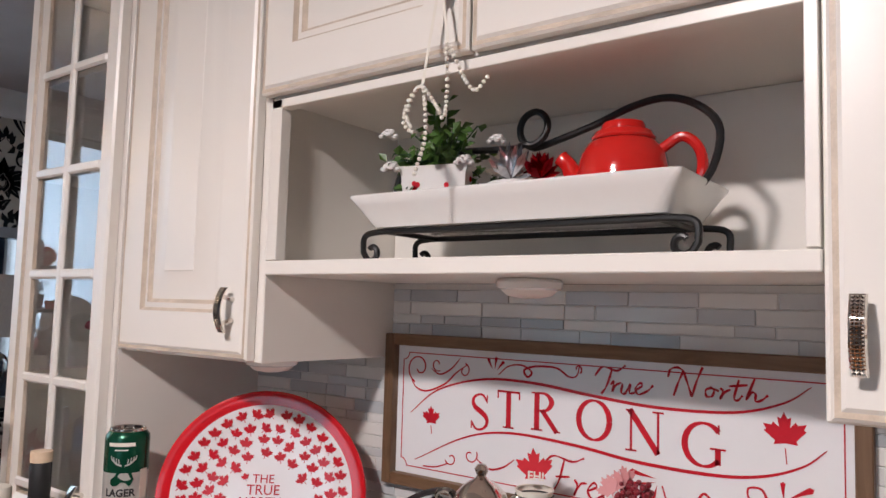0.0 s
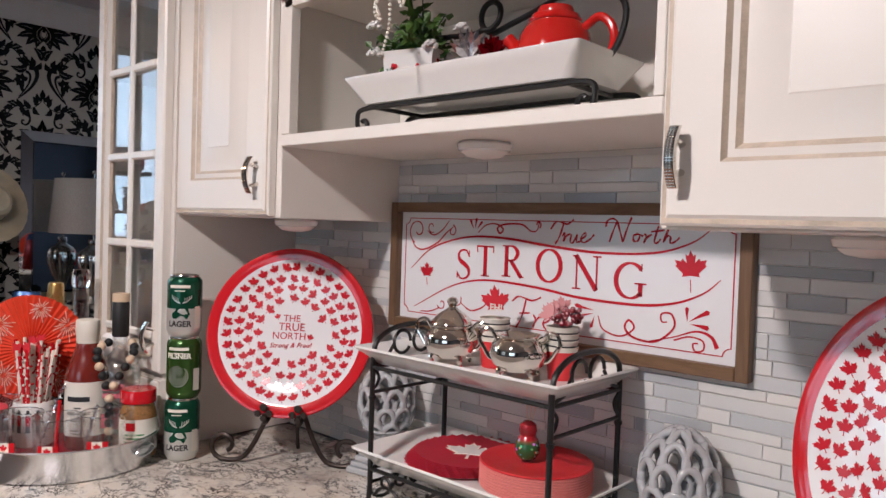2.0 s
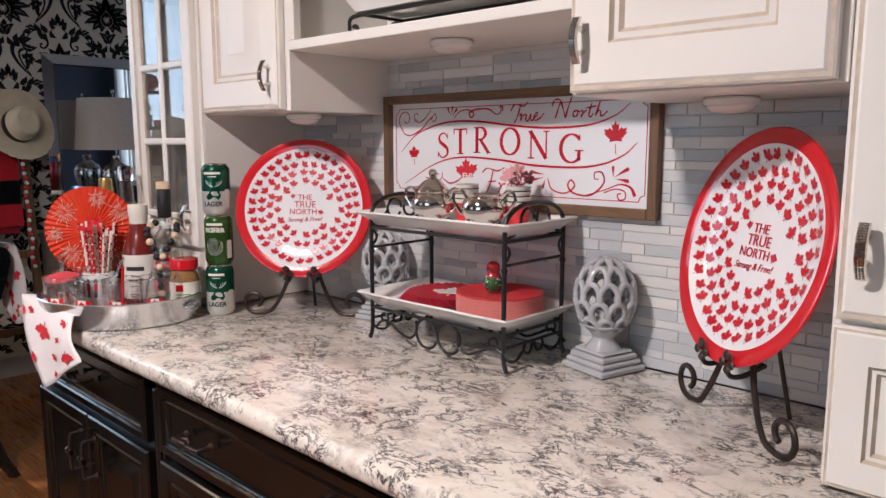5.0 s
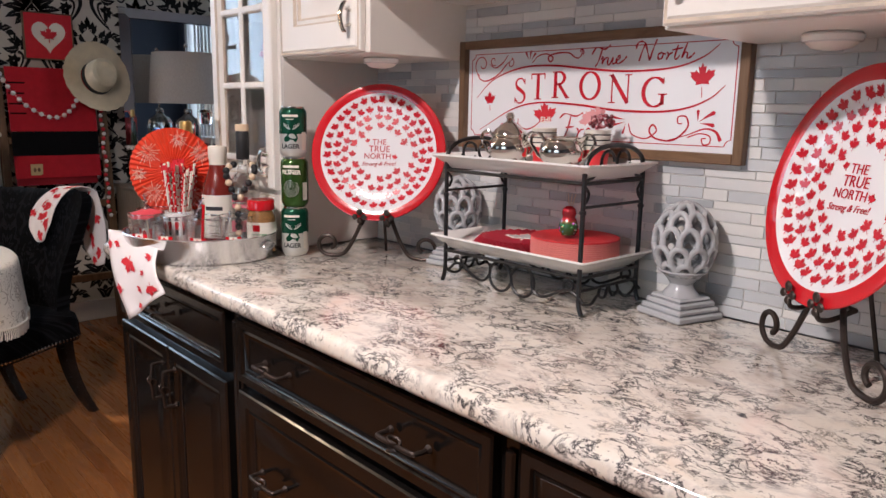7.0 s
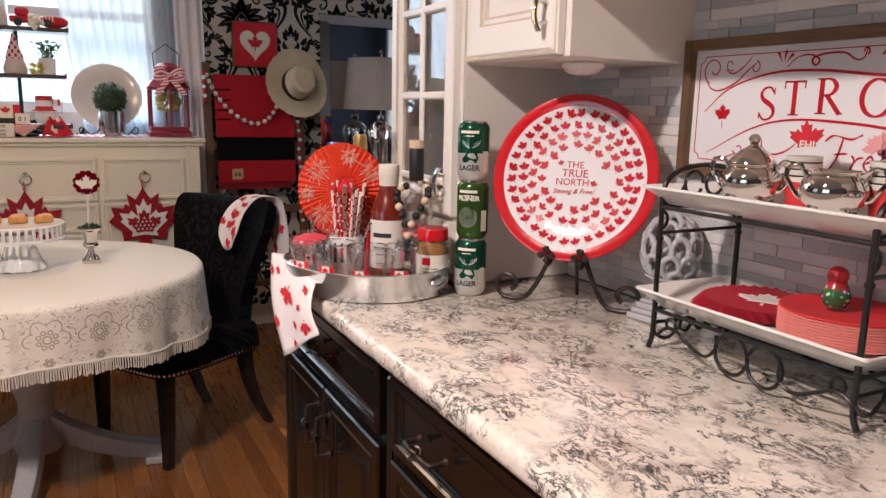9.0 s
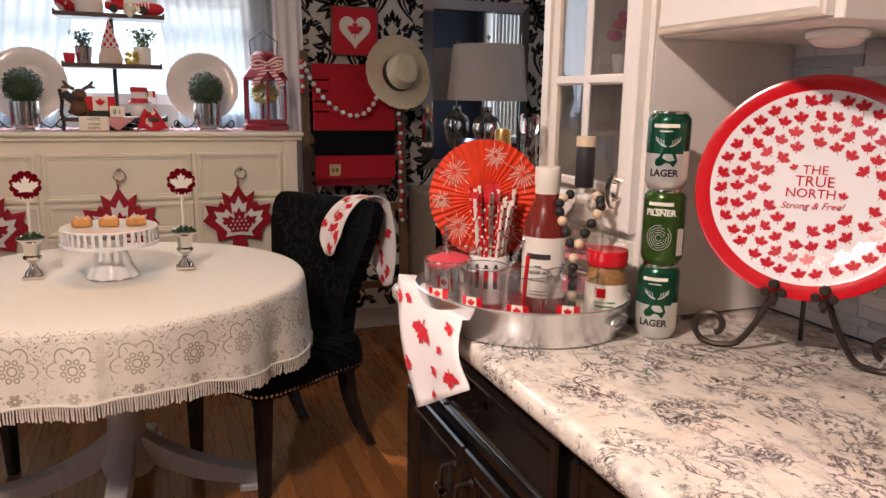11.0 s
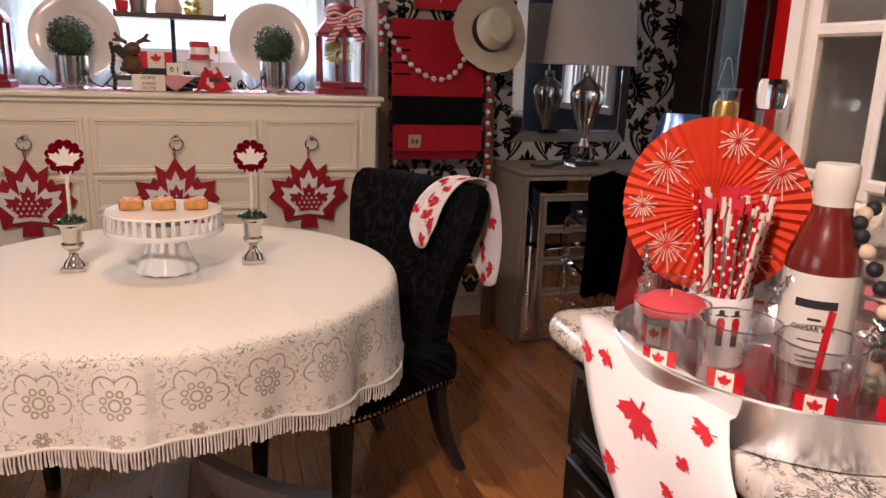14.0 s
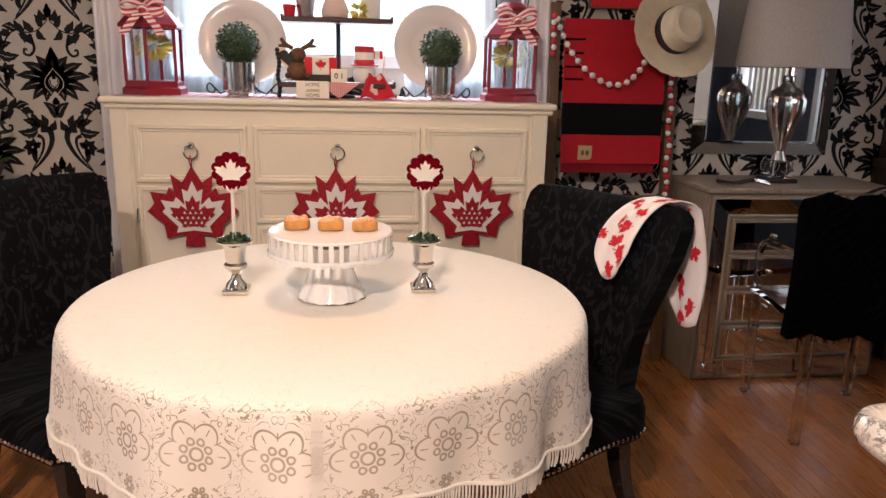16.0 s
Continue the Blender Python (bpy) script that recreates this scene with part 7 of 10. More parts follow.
def cup_stack(m, kind):
    t = thing("paper_cup_stack", m, "stacked red paper cups with striped rims and " + ("a leaf pick" if kind else "red berries"), "paper cups", "paper cups")
    a = M()
    a.lathe([(0, 0), (0.020, 0), (0.0245, 0.044)], 32)
    part("lower_cup", a, RED_PLATE, t)
    for k in range(7):
        a = M()
        z, hh = 0.044 + 0.0051 * k + 0.0026 * (k % 2), 0.0077 if k % 2 == 0 else 0.0025
        a.lathe([(0.0245, z), (0.0262, z + 0.8 * hh), (0.0266, z + 0.9 * hh), (0.0260, z + hh), (0.0235, z + 0.9 * hh)], 32)
        part("cup_rim", a, INK if k % 2 else OFFWHITE, t)
    if kind:
        a = M()
        a.prism(leaf(0.030, 0.1, 0, 0.020, False), -0.001, 0.001, pose(0, 0, 0.086, 90, 0, 12))
        p = part("leaf_pick", a, CLOTH_RED, t, "red leaf pick")
        b = words("EH!", 0.016, pose(0, 0, 0.086, 90, 0, 12) @ pose(0.002, 0.008, 0.0013), 0.0003, bold=0.0004)
        part("lettering", b, OFFWHITE, p)
    else:
        rg = random.Random(8)
        a, b = M(), M()
        for k in range(60):
            q, r = rg.uniform(0, 6.28), 0.022 * math.sqrt(rg.random())
            ball(a, rg.uniform(0.0030, 0.0048), 8, (r * math.cos(q) + 0.008, r * math.sin(q), 0.088 + rg.uniform(0, 0.022)))
        tagged(part("berry_clump", a, paint("dark_red_berries", (0.22, 0.010, 0.020), 0.3, vary=0.5, scale=90), t, "clump of dark red berries"), kind="stuff")
        for k in range(4):
            b.prism(leaf(0.018, rg.uniform(-1, 1), -0.014 + 0.006 * k, 0.014 + 0.004 * k), -0.0005, 0.0005, pose(-0.006, -0.010 + 0.004 * k, 0.086, 80, 0, 10 + 12 * k))
        part("pale_leaves", b, paint("pale_pink_leaf", (0.70, 0.30, 0.30), 0.6), t, "pale pink paper leaves")


cup_stack(pose(-0.258, 1.212, TT), True)
cup_stack(pose(-0.128, 1.218, TT), False)


def lower_tray_things():
    for k in range(9):
        t = thing("fan_napkin", pose(-0.312 + 0.002 * k, 1.196 + 0.001 * k, LT + 0.0022 * k + 0.002, 0, 0, 9 * k), "red round pleated paper napkin stacked on a white tray", "napkin", "red napkins")
        a = M()
        N = 64
        a.lathe([(0.0, 0.0), (0.075, 0.0006), (0.093, 0.003), (0.093, 0.0042), (0.075, 0.0018), (0, 0.0012)], N, wave=lambda an, r, z: (r * (1 + (0.03 * math.cos(32 * an) if r > 0.09 else 0)), z + (0.0012 * math.cos(32 * an) if r > 0.08 else 0)))
        part("paper", a, RED_PAPER, t, angle=20)
        if k == 8:
            a = M()
            a.prism(leaf(0.052, 0.5 - 1.2, 0, 0, True), 0.0014, 0.0020)
            lf = part("white_leaf", a, OFFWHITE, t, "white maple leaf print")
            a = M()
            a.prism(leaf(0.044, 0.5 - 1.2, 0, 0, True), 0.0021, 0.0024)
            part("fine_lines", a, WHITE_CHINA, lf)
    for k in range(10):
        t = thing("paper_plate", pose(-0.150, 1.192, LT + 0.002 + 0.0040 * k), "red round paper plate in a stack on a white tray", "paper plate", "red paper plates")
        a = M()
        a.lathe([(0, 0.0), (0.062, 0.0), (0.070, 0.004), (0.086, 0.0062), (0.0875, 0.0050), (0.0885, 0.0066), (0.0865, 0.0082), (0.069, 0.0060), (0.061, 0.0018), (0, 0.0016)], 56)
        part("plate", a, [RED_PLATE if k == 9 else PINK_EDGE], t)
    a = M()
    a.lathe([(0, 0), (0.014, 0), (0.019, 0.008), (0.020, 0.018), (0.016, 0.030), (0.0125, 0.036), (0.0145, 0.044), (0.0125, 0.053), (0.006, 0.058), (0, 0.059)], 24)
    q = Nodes("painted_wooden_figure")
    sp = q.n("SeparateXYZ", Vector=q.coord())
    vor = q.n("TexVoronoi", Scale=120.0)
    q.put(vor.inputs["Vector"], q.coord())
    col = q.ramp(sp.outputs["Z"], (0.0, (0.02, 0.10, 0.03)), (0.026, (0.03, 0.12, 0.04)), (0.030, (0.45, 0.02, 0.03)), (0.06, (0.5, 0.02, 0.03)))
    fl = q.math("MULTIPLY", q.math("LESS_THAN", vor.outputs["Distance"], 0.32), q.math("LESS_THAN", sp.outputs["Z"], 0.032))
    q.set(Base_Color=q.mix(fl, col, vor.outputs["Color"]), Roughness=0.2, Coat_Weight=0.5)
    solid("painted_doll", a, q.mat, "small round painted wooden doll in green and red on paper plates", "doll", at=pose(-0.166, 1.190, LT + 0.046))
    for dx, dy in ((0.002, 0), (-0.003, 0.002), (0.004, 0.003)):
        a = M()
        a.tube([(0, 0, 0), (dx * 1.5, dy, 0.026)], 0.0009, 5)
        solid("toothpick", a, BEAD_WOOD, "wooden toothpick standing in the doll's head", "toothpick", group="toothpicks", at=pose(-0.166 + dx, 1.190 + dy, LT + 0.103))


lower_tray_things()


def puck(m):
    t = thing("puck_light", m, "round white stick-on light under the cabinet, switched off", "light", "puck lights")
    a = M()
    a.lathe([(0, 0), (0.040, 0), (0.043, -0.004), (0.041, -0.012), (0.036, -0.014)], 40)
    part("housing", a, WHITE_CHINA, t)
    a = M()
    a.lathe([(0.036, -0.014), (0.028, -0.021), (0.012, -0.024), (0, -0.0245)], 40)
    part("lens", a, paint("milky_plastic_lens", (0.76, 0.70, 0.64), 0.3, vary=0.03), t)


for p in ((-0.700, 1.125, 1.399), (-0.225, 1.130, 1.526), (0.300, 1.190, 1.399)):
    puck(pose(*p))


def shelf_things():
    S = 1.5475
    t = thing("tray_stand", pose(-0.440, 1.065, S), "black iron tray stand with scrolled feet on the shelf", "tray stand")
    W, D = 0.436, 0.115
    for y in (0, D):
        a = M()
        z = 0.040
        line = [*[(x, zz) for x, zz in spiral(0.004, 0.013, 0.006, 0.013, 130, -90 - 50, 14)], *[(x, zz) for x, zz in smooth([(-0.012, 0.014), (-0.010, 0.034), (0.014, z), (0.08, z), (W - 0.08, z), (W - 0.014, z), (W + 0.010, 0.034), (W + 0.012, 0.014)], 5)], *spiral(W - 0.004, 0.013, 0.013, 0.006, -40, -310, 14)]
        a.tube([(x, y, zz) for x, zz in line], 0.0042, 8)
        part("foot_rail", a, BLACK_IRON, t)
    for x in (0.03, W - 0.03):
        a = M()
        a.tube([(x, 0, 0.040), (x, D, 0.040)], 0.0036, 8)
        part("cross_bar", a, BLACK_IRON, t)
    a = M()
    y = D * 0.55
    hp = [(0.020, y, 0.045), (-0.004, y, 0.075), (-0.010, y, 0.105), (-0.002, y, 0.138), (0.030, y, 0.160), (0.090, y, 0.164), (0.165, y, 0.160), (0.200, y, 0.158)]
    ring = [(0.226 + 0.024 * math.cos(q), y - 0.002 + 0.0012 * i, 0.184 + 0.024 * math.sin(q)) for i, q in enumerate([math.radians(-110 + 24 * k) for k in range(17)])]
    hp2 = [(0.262, y + 0.012, 0.166), (0.315, y + 0.012, 0.180), (0.372, y + 0.010, 0.198), (0.418, y + 0.008, 0.200), (0.458, y + 0.004, 0.180), (0.478, y, 0.150), (0.470, y - 0.004, 0.105), (0.445, y - 0.010, 0.070), (0.425, y - 0.014, 0.045)]
    a.tube([(x * 0.945, yy, z * 0.945) for x, yy, z in smooth(hp + ring + hp2, 4)], 0.0046, 9)
    part("handle", a, BLACK_IRON, t)
    rect_tray(pose(-0.228, 1.122, S + 0.0445), 0.228, 0.086, 0.040, 0.70, "deep_serving_tray", "deep white rectangular china tray on an iron stand")
    Z = S + 0.0500
    # teapot
    p = thing("teapot", pose(-0.100, 1.128, Z, 0, 0, 6), "glossy red stoneware teapot with lid", "teapot")
    a = M()
    a.lathe([(0, 0), (0.046, 0), (0.052, 0.004), (0.0555, 0.012), (0.0545, 0.014), (0.0560, 0.018), (0.0550, 0.020), (0.0560, 0.024), (0.0550, 0.026), (0.0545, 0.050), (0.050, 0.074), (0.042, 0.088), (0.036, 0.092), (0, 0.092)], 48)
    part("pot_body", a, RED_CERAMIC, p)
    a = M()
    a.lathe([(0.037, 0.092), (0.038, 0.095), (0.034, 0.102), (0.026, 0.105), (0.026, 0.110), (0.024, 0.1135), (0, 0.1135)], 40)
    part("lid", a, RED_CERAMIC, p)
    a = M()
    a.tube(smooth([(0.046, 0, 0.080), (0.068, 0, 0.092), (0.086, 0, 0.078), (0.090, 0, 0.052), (0.076, 0, 0.024), (0.052, 0, 0.016)], 5), [0.0062] * 26, 10)
    part("handle", a, RED_CERAMIC, p)
    a = M()
    a.tube(smooth([(-0.046, 0, 0.040), (-0.060, 0, 0.052), (-0.068, 0, 0.068), (-0.078, 0, 0.078)], 4), [0.016, 0.0155, 0.015, 0.0145, 0.013, 0.012, 0.0115, 0.011, 0.0105, 0.010, 0.010, 0.010, 0.0105], 12)
    part("spout", a, RED_CERAMIC, p)
    # planter with leaves and white blossoms
    p = thing("flower_pot", pose(-0.342, 1.104, Z, 0, 0, 14) @ Matrix.Diagonal((1.14, 1.14, 1.30, 1)), "white square pot with small red blossoms, holding a green artificial plant", "potted plant")
    a = M()
    rows = []
    for k, z in ((0.030, 0), (0.036, 0.010), (0.040, 0.048), (0.044, 0.056), (0.041, 0.056), (0.034, 0.046)):
        rows.append([(-k, -k, z), (0, -k, z), (k, -k, z), (k, 0, z), (k, k, z), (0, k, z), (-k, k, z), (-k, 0, z)])
    a.grid(rows, closed=True)
    a.add(rows[0], [tuple(range(8))])
    a.add(rows[-1], [tuple(range(8))])
    part("pot", a, WHITE_CHINA, p)
    rg = random.Random(21)
    a = M()
    for k in range(26):
        side = k % 2
        u, z = rg.uniform(-0.033, 0.033), rg.uniform(0.004, 0.046)
        kk = 0.0355 + 0.0045 * z / 0.05
        m = pose(u, -kk - 0.0006, z, 90, 0, 0) if side == 0 else pose(kk + 0.0006, u, z, 90, 0, 90)
        a.prism([(0.003 * math.cos(q) * (1 + 0.3 * math.sin(5 * q)), 0.003 * math.sin(q) * (1 + 0.3 * math.sin(5 * q))) for q in [0.63 * j for j in range(10)]], 0, 0.0005, m)
    part("printed_blossoms", a, PRINT_RED, p, "tiny red printed blossoms")
    a, lv = M(), M()
    for k in range(46):
        q, tilt = rg.uniform(0, 6.28), rg.uniform(0.05, 1.20)
        ln = rg.uniform(0.050, 0.092)
        d = Vector((math.cos(q) * math.sin(tilt), math.sin(q) * math.sin(tilt), math.cos(tilt)))
        pts = [Vector((0, 0, 0.050)) + d * ln * s + Vector((0, 0, -0.035 * s * s * tilt)) for s in (0, 0.33, 0.66, 1)]
        a.tube(pts, 0.0009, 4)
        for s in range(9):
            base = pts[0].lerp(pts[-1], 0.2 + 0.1 * s)
            e = Vector((rg.uniform(-1, 1), rg.uniform(-1, 1), rg.uniform(-0.2, 0.9))).normalized()
            w = e.orthogonal().normalized() * rg.uniform(0.0045, 0.007)
            ll = rg.uniform(0.012, 0.020)
            n = e.cross(w).normalized() * 0.002
            lv.add([base, base + e * ll * 0.5 + w + n, base + e * ll, base + e * ll * 0.5 - w + n], [(0, 1, 2), (0, 2, 3)])
    part("stem_cluster", a, TEAL_GREEN, p)
    tagged(part("leaves", lv, FRESH_GREEN, p, "small pointed green leaves", angle=20), kind="stuff")
    for (x, y, z) in ((-0.062, -0.030, 0.092), (0.040, -0.045, 0.058), (0.062, 0.0, 0.086), (-0.050, -0.045, 0.055)):
        a = M()
        for k in range(14):
            q = k * 2.4
            r = 0.0035 + 0.0004 * k
            ball(a, 0.0045, 7, (x + r * math.cos(q), y + r * math.sin(q), z + 0.004 - 0.0005 * k), (1, 1, 0.6))
        part("blossom", a, TRIM, p, "white blossom")
    # red tin with star bows
    p = thing("small_tin", pose(-0.236, 1.110, Z) @ Matrix.Diagonal((1.1, 1.1, 1.35, 1)), "small red and white round tin holding two foil star bows", "tin")
    a = M()
    a.lathe([(0, 0), (0.030, 0), (0.031, 0.002), (0.031, 0.030)], 36)
    part("tin_body", a, RED_ENAMEL, p)
    a = M()
    a.lathe([(0.031, 0.030), (0.033, 0.031), (0.033, 0.036), (0.031, 0.037), (0, 0.036)], 36)
    part("tin_lid", a, TRIM, p, "white lid")
    for x, y, r, mt, lab in ((-0.004, -0.004, 0.036, FOIL, "silver foil star bow"), (0.030, 0.004, 0.026, paint("red_foil", (0.36, 0.008, 0.020), 0.2, 0.9, 0.3, 90), "red foil star bow")):
        a = M()
        for k in range(26):
            q, el = k * 2.4, 0.15 + 1.3 * (k / 26)
            d = Vector((math.cos(q) * math.cos(el), math.sin(q) * math.cos(el), math.sin(el)))
            w = d.orthogonal().normalized() * 0.005
            c = Vector((x, y, 0.040))
            a.add([c, c + d * r * 0.6 + w, c + d * r, c + d * r * 0.6 - w], [(0, 1, 2), (0, 2, 3)])
        part("star_bow", a, mt, p, lab, angle=1)
    # pearl letter hung on a ribbon
    o = thing("pearl_letter_ornament", pose(-0.292, 0.966, 1.640), "pearl bead letter ornament hanging by a sheer ribbon", "ornament")
    pl = smooth([(0.006, 0.0, 0.000), (0.020, 0, 0.040), (0.018, 0, 0.085), (0.012, 0, 0.102), (-0.006, 0, 0.088), (-0.012, 0, 0.062), (0.002, 0, 0.050), (-0.008, 0, 0.072), (0.010, 0, 0.103), (0.034, 0, 0.078), (0.046, 0, 0.060), (0.050, 0, 0.090), (0.048, 0, 0.140), (0.050, 0, 0.146), (0.072, 0, 0.104), (0.088, 0, 0.086), (0.104, 0, 0.098)], 7)
    acc, last = 0, None
    for q in pl:
        q = Vector(q)
        if last is None or (q - last).length > 0.0040:
            a = M()
            ball(a, 0.0027, 8, q)
            part("pearl", a, PEARL, o)
            last = q
    for x0, z0, x1 in ((0.014, 0.104, 0.030), (0.049, 0.146, 0.036)):
        a = M()
        a.add([(x0 - 0.002, 0, z0), (x0 + 0.002, 0, z0), (x1 + 0.002, 0.004, 0.215), (x1 - 0.002, 0.004, 0.215)], [(0, 1, 2, 3)])
        a.add([(x0 - 0.002, 0.0006, z0), (x0 + 0.002, 0.0006, z0), (x1 + 0.002, 0.0046, 0.215), (x1 - 0.002, 0.0046, 0.215)], [(3, 2, 1, 0)])
        part("ribbon", a, OFFWHITE, o, "sheer pale ribbon")
    kb = M()
    kb.tube([(0, 0, 0), (0, 0.020, 0)], [0.009, 0.006], 12)
    part("knob", kb, CHROME, o, "small chrome knob", at=pose(0.033, 0.004, 0.216))


shelf_things()


def cabinet_contents():
    """Plates and glass on the shelves behind the lattice door."""
    for z, kind in ((1.335, "bowl"), (1.529, "stack"), (1.722, "glass"), (1.916, "stack"), (1.066, "glass")):
        if kind == "stack":
            for k in range(8):
                a = M()
                a.lathe([(0, 0), (0.045, 0), (0.068, 0.006), (0.070, 0.008), (0.066, 0.008), (0.044, 0.003), (0, 0.003)], 32)
                solid("stacked_plate", a, paint("brown_glazed_plate", (0.45, 0.36, 0.24), 0.25, vary=0.1) if k == 0 and z < 1.6 else bpy.data.materials["brown_glazed_plate"], "gold-brown rimmed plate in a stack behind the glass door", "plate", group="plates in the cabinet", at=pose(-1.055, 1.150, z + 0.0065 + 0.007 * k))
            a = M()
            a.lathe([(0, 0), (0.10, 0.004), (0.104, 0.010), (0.098, 0.012), (0, 0.006)], 40)
            solid("standing_plate", a, WHITE_CHINA, "white plate standing against the back of the cabinet", "plate", group="plates in the cabinet", at=pose(-1.175, 1.272, z + 0.090, 80, 0, 0))
        elif kind == "glass":
            for x, y in ((-1.235, 1.14), (-1.14, 1.20), (-1.04, 1.13)):
                a = M()
                a.lathe([(0, 0), (0.026, 0), (0.027, 0.003), (0.004, 0.010), (0.004, 0.060), (0.022, 0.080), (0.030, 0.110), (0.028, 0.150), (0.027, 0.150), (0.028, 0.110), (0.020, 0.083), (0, 0.066)], 24)
                solid("wine_glass", a, THIN, "clear stemmed glass on a cabinet shelf", "glass", group="glasses in the cabinet", at=pose(x, y, z + 0.0065))
        else:
            a = M()
            a.lathe([(0, 0), (0.03, 0), (0.06, 0.03), (0.075, 0.065), (0.072, 0.066), (0.055, 0.032), (0, 0.01)], 32)
            solid("china_bowl", a, WHITE_CHINA, "white china bowl on a cabinet shelf", "bowl", at=pose(-1.07, 1.15, z + 0.0065))
            rg = random.Random(4)
            f = thing("artificial_flowers", pose(-1.225, 1.13, z + 0.0065), "small pot of pink artificial flowers in the cabinet", "flowers")
            a = M()
            a.lathe([(0, 0), (0.02, 0), (0.026, 0.05), (0.024, 0.05), (0, 0.045)], 20)
            part("pot", a, WHITE_CHINA, f)
            for k in range(5):
                a = M()
                for j in range(12):
                    ball(a, 0.008, 7, (0.022 * math.cos(k * 1.3) + 0.008 * math.cos(j * 2.4), 0.022 * math.sin(k * 1.3) + 0.008 * math.sin(j * 2.4), 0.085 + 0.02 * (k % 3) + 0.003 * (j % 3)))
                part("bloom", a, paint("pink_petal", (0.55, 0.10, 0.17), 0.6, vary=0.3, scale=80) if k == 0 else bpy.data.materials["pink_petal"], f)


cabinet_contents()

# ---- things in the dining room ----
def curtains():
    q = Nodes("sheer_curtain")
    vec = q.n("Mapping", Vector=q.coord(), Scale=(1, 1, 0.35)).outputs[0]
    n = q.noise(6.0, 4.0, 0.6, vec)
    q.set(Base_Color=q.ramp(n, (0.3, (0.60, 0.70, 0.80)), (0.7, (0.74, 0.82, 0.88))), Roughness=0.9)
    tr = q.n("BsdfTransparent")
    tl = q.n("BsdfTranslucent", Color=(0.74, 0.87, 0.96, 1))
    mx = q.n("MixShader", Fac=0.6)
    q.put(mx.inputs[1], q.b.outputs[0])
    q.put(mx.inputs[2], tl.outputs[0])
    m2 = q.n("MixShader", Fac=0.22)
    q.put(m2.inputs[1], mx.outputs[0])
    q.put(m2.inputs[2], tr.outputs[0])
    q.put(q.t.nodes["Material Output"].inputs[0], m2.outputs[0])
    sheer = q.mat
    drape = paint("white_drape", (0.80, 0.79, 0.79), 0.85, vary=0.04, scale=8)
    rg = random.Random(2)

    def panel(name, yt0, yt1, yb0, yb1, x, z0, z1, amp, waves, mat, label):
        rows = []
        n = int(waves * 10)
        for i in range(15):
            s = i / 14
            row = []
            for j in range(n + 1):
                k = j / n
                y = (yt0 + (yt1 - yt0) * k) * (1 - s) + (yb0 + (yb1 - yb0) * k) * s
                row.append((x + amp * math.sin(2 * math.pi * waves * k + 0.6 * math.sin(5 * k)) * (0.6 + 0.4 * s), y, z1 + (z0 - z1) * s))
            rows.append(row)
        a = M()
        a.grid(rows)
        ob = solid(name, a, mat, label, "curtain", group="curtains", angle=80)
        return ob
    panel("sheer_curtain", -0.72, 0.04, -0.74, -0.28, XW + 0.060, 0.90, 2.36, 0.014, 11, sheer, "pale sheer curtain drawn aside at the window")
    panel("sheer_curtain", 0.16, 0.78, 0.36, 0.80, XW + 0.062, 0.90, 2.36, 0.014, 11, sheer, "pale sheer curtain drawn aside at the window")
    panel("drape", -0.89, -0.72, -0.89, -0.74, XW + 0.075, 0.03, 2.38, 0.022, 3, drape, "white drape beside the window")
    panel("drape", 0.77, 0.92, 0.82, 0.97, XW + 0.080, 0.03, 2.38, 0.022, 3, drape, "white drape beside the window")
    rod = thing("curtain_rod", pose(XW + 0.06, 0, 2.385), "thin white curtain rod above the window", "curtain rod")
    a = M()
    a.tube([(0, -0.94, 0), (0, 1.04, 0)], 0.010, 10)
    part("rod", a, TRIM, rod)
    for y in (-0.95, 1.05):
        a = M()
        ball(a, 0.018, 12, (0, y, 0))
        part("finial", a, TRIM, rod)
    # flag hung in the other window
    f = thing("hanging_flag", pose(-3.74, 2.92, 0.80), "large red and white flag hanging in front of the window", "flag")
    fl = Nodes("backlit_red_flag")
    fl.set(Base_Color=(0.75, 0.010, 0.008), Roughness=0.8)
    t2 = fl.n("BsdfTranslucent", Color=(0.95, 0.015, 0.01, 1))
    mm = fl.n("MixShader", Fac=0.65)
    fl.put(mm.inputs[1], fl.b.outputs[0])
    fl.put(mm.inputs[2], t2.outputs[0])
    fl.put(fl.t.nodes["Material Output"].inputs[0], mm.outputs[0])
    for x0, x1, mt, lab in ((0, 0.42, fl.mat, "red stripe"), (0.42, 1.00, sheer, "white middle")):
        a = M()
        a.grid([[(x0 + (x1 - x0) * j / 16, 0.010 * math.sin(j * 0.9), z) for j in range(17)] for z in (0.0, 0.5, 1.0, 1.42)])
        part("stripe", a, mt, f, lab)


curtains()


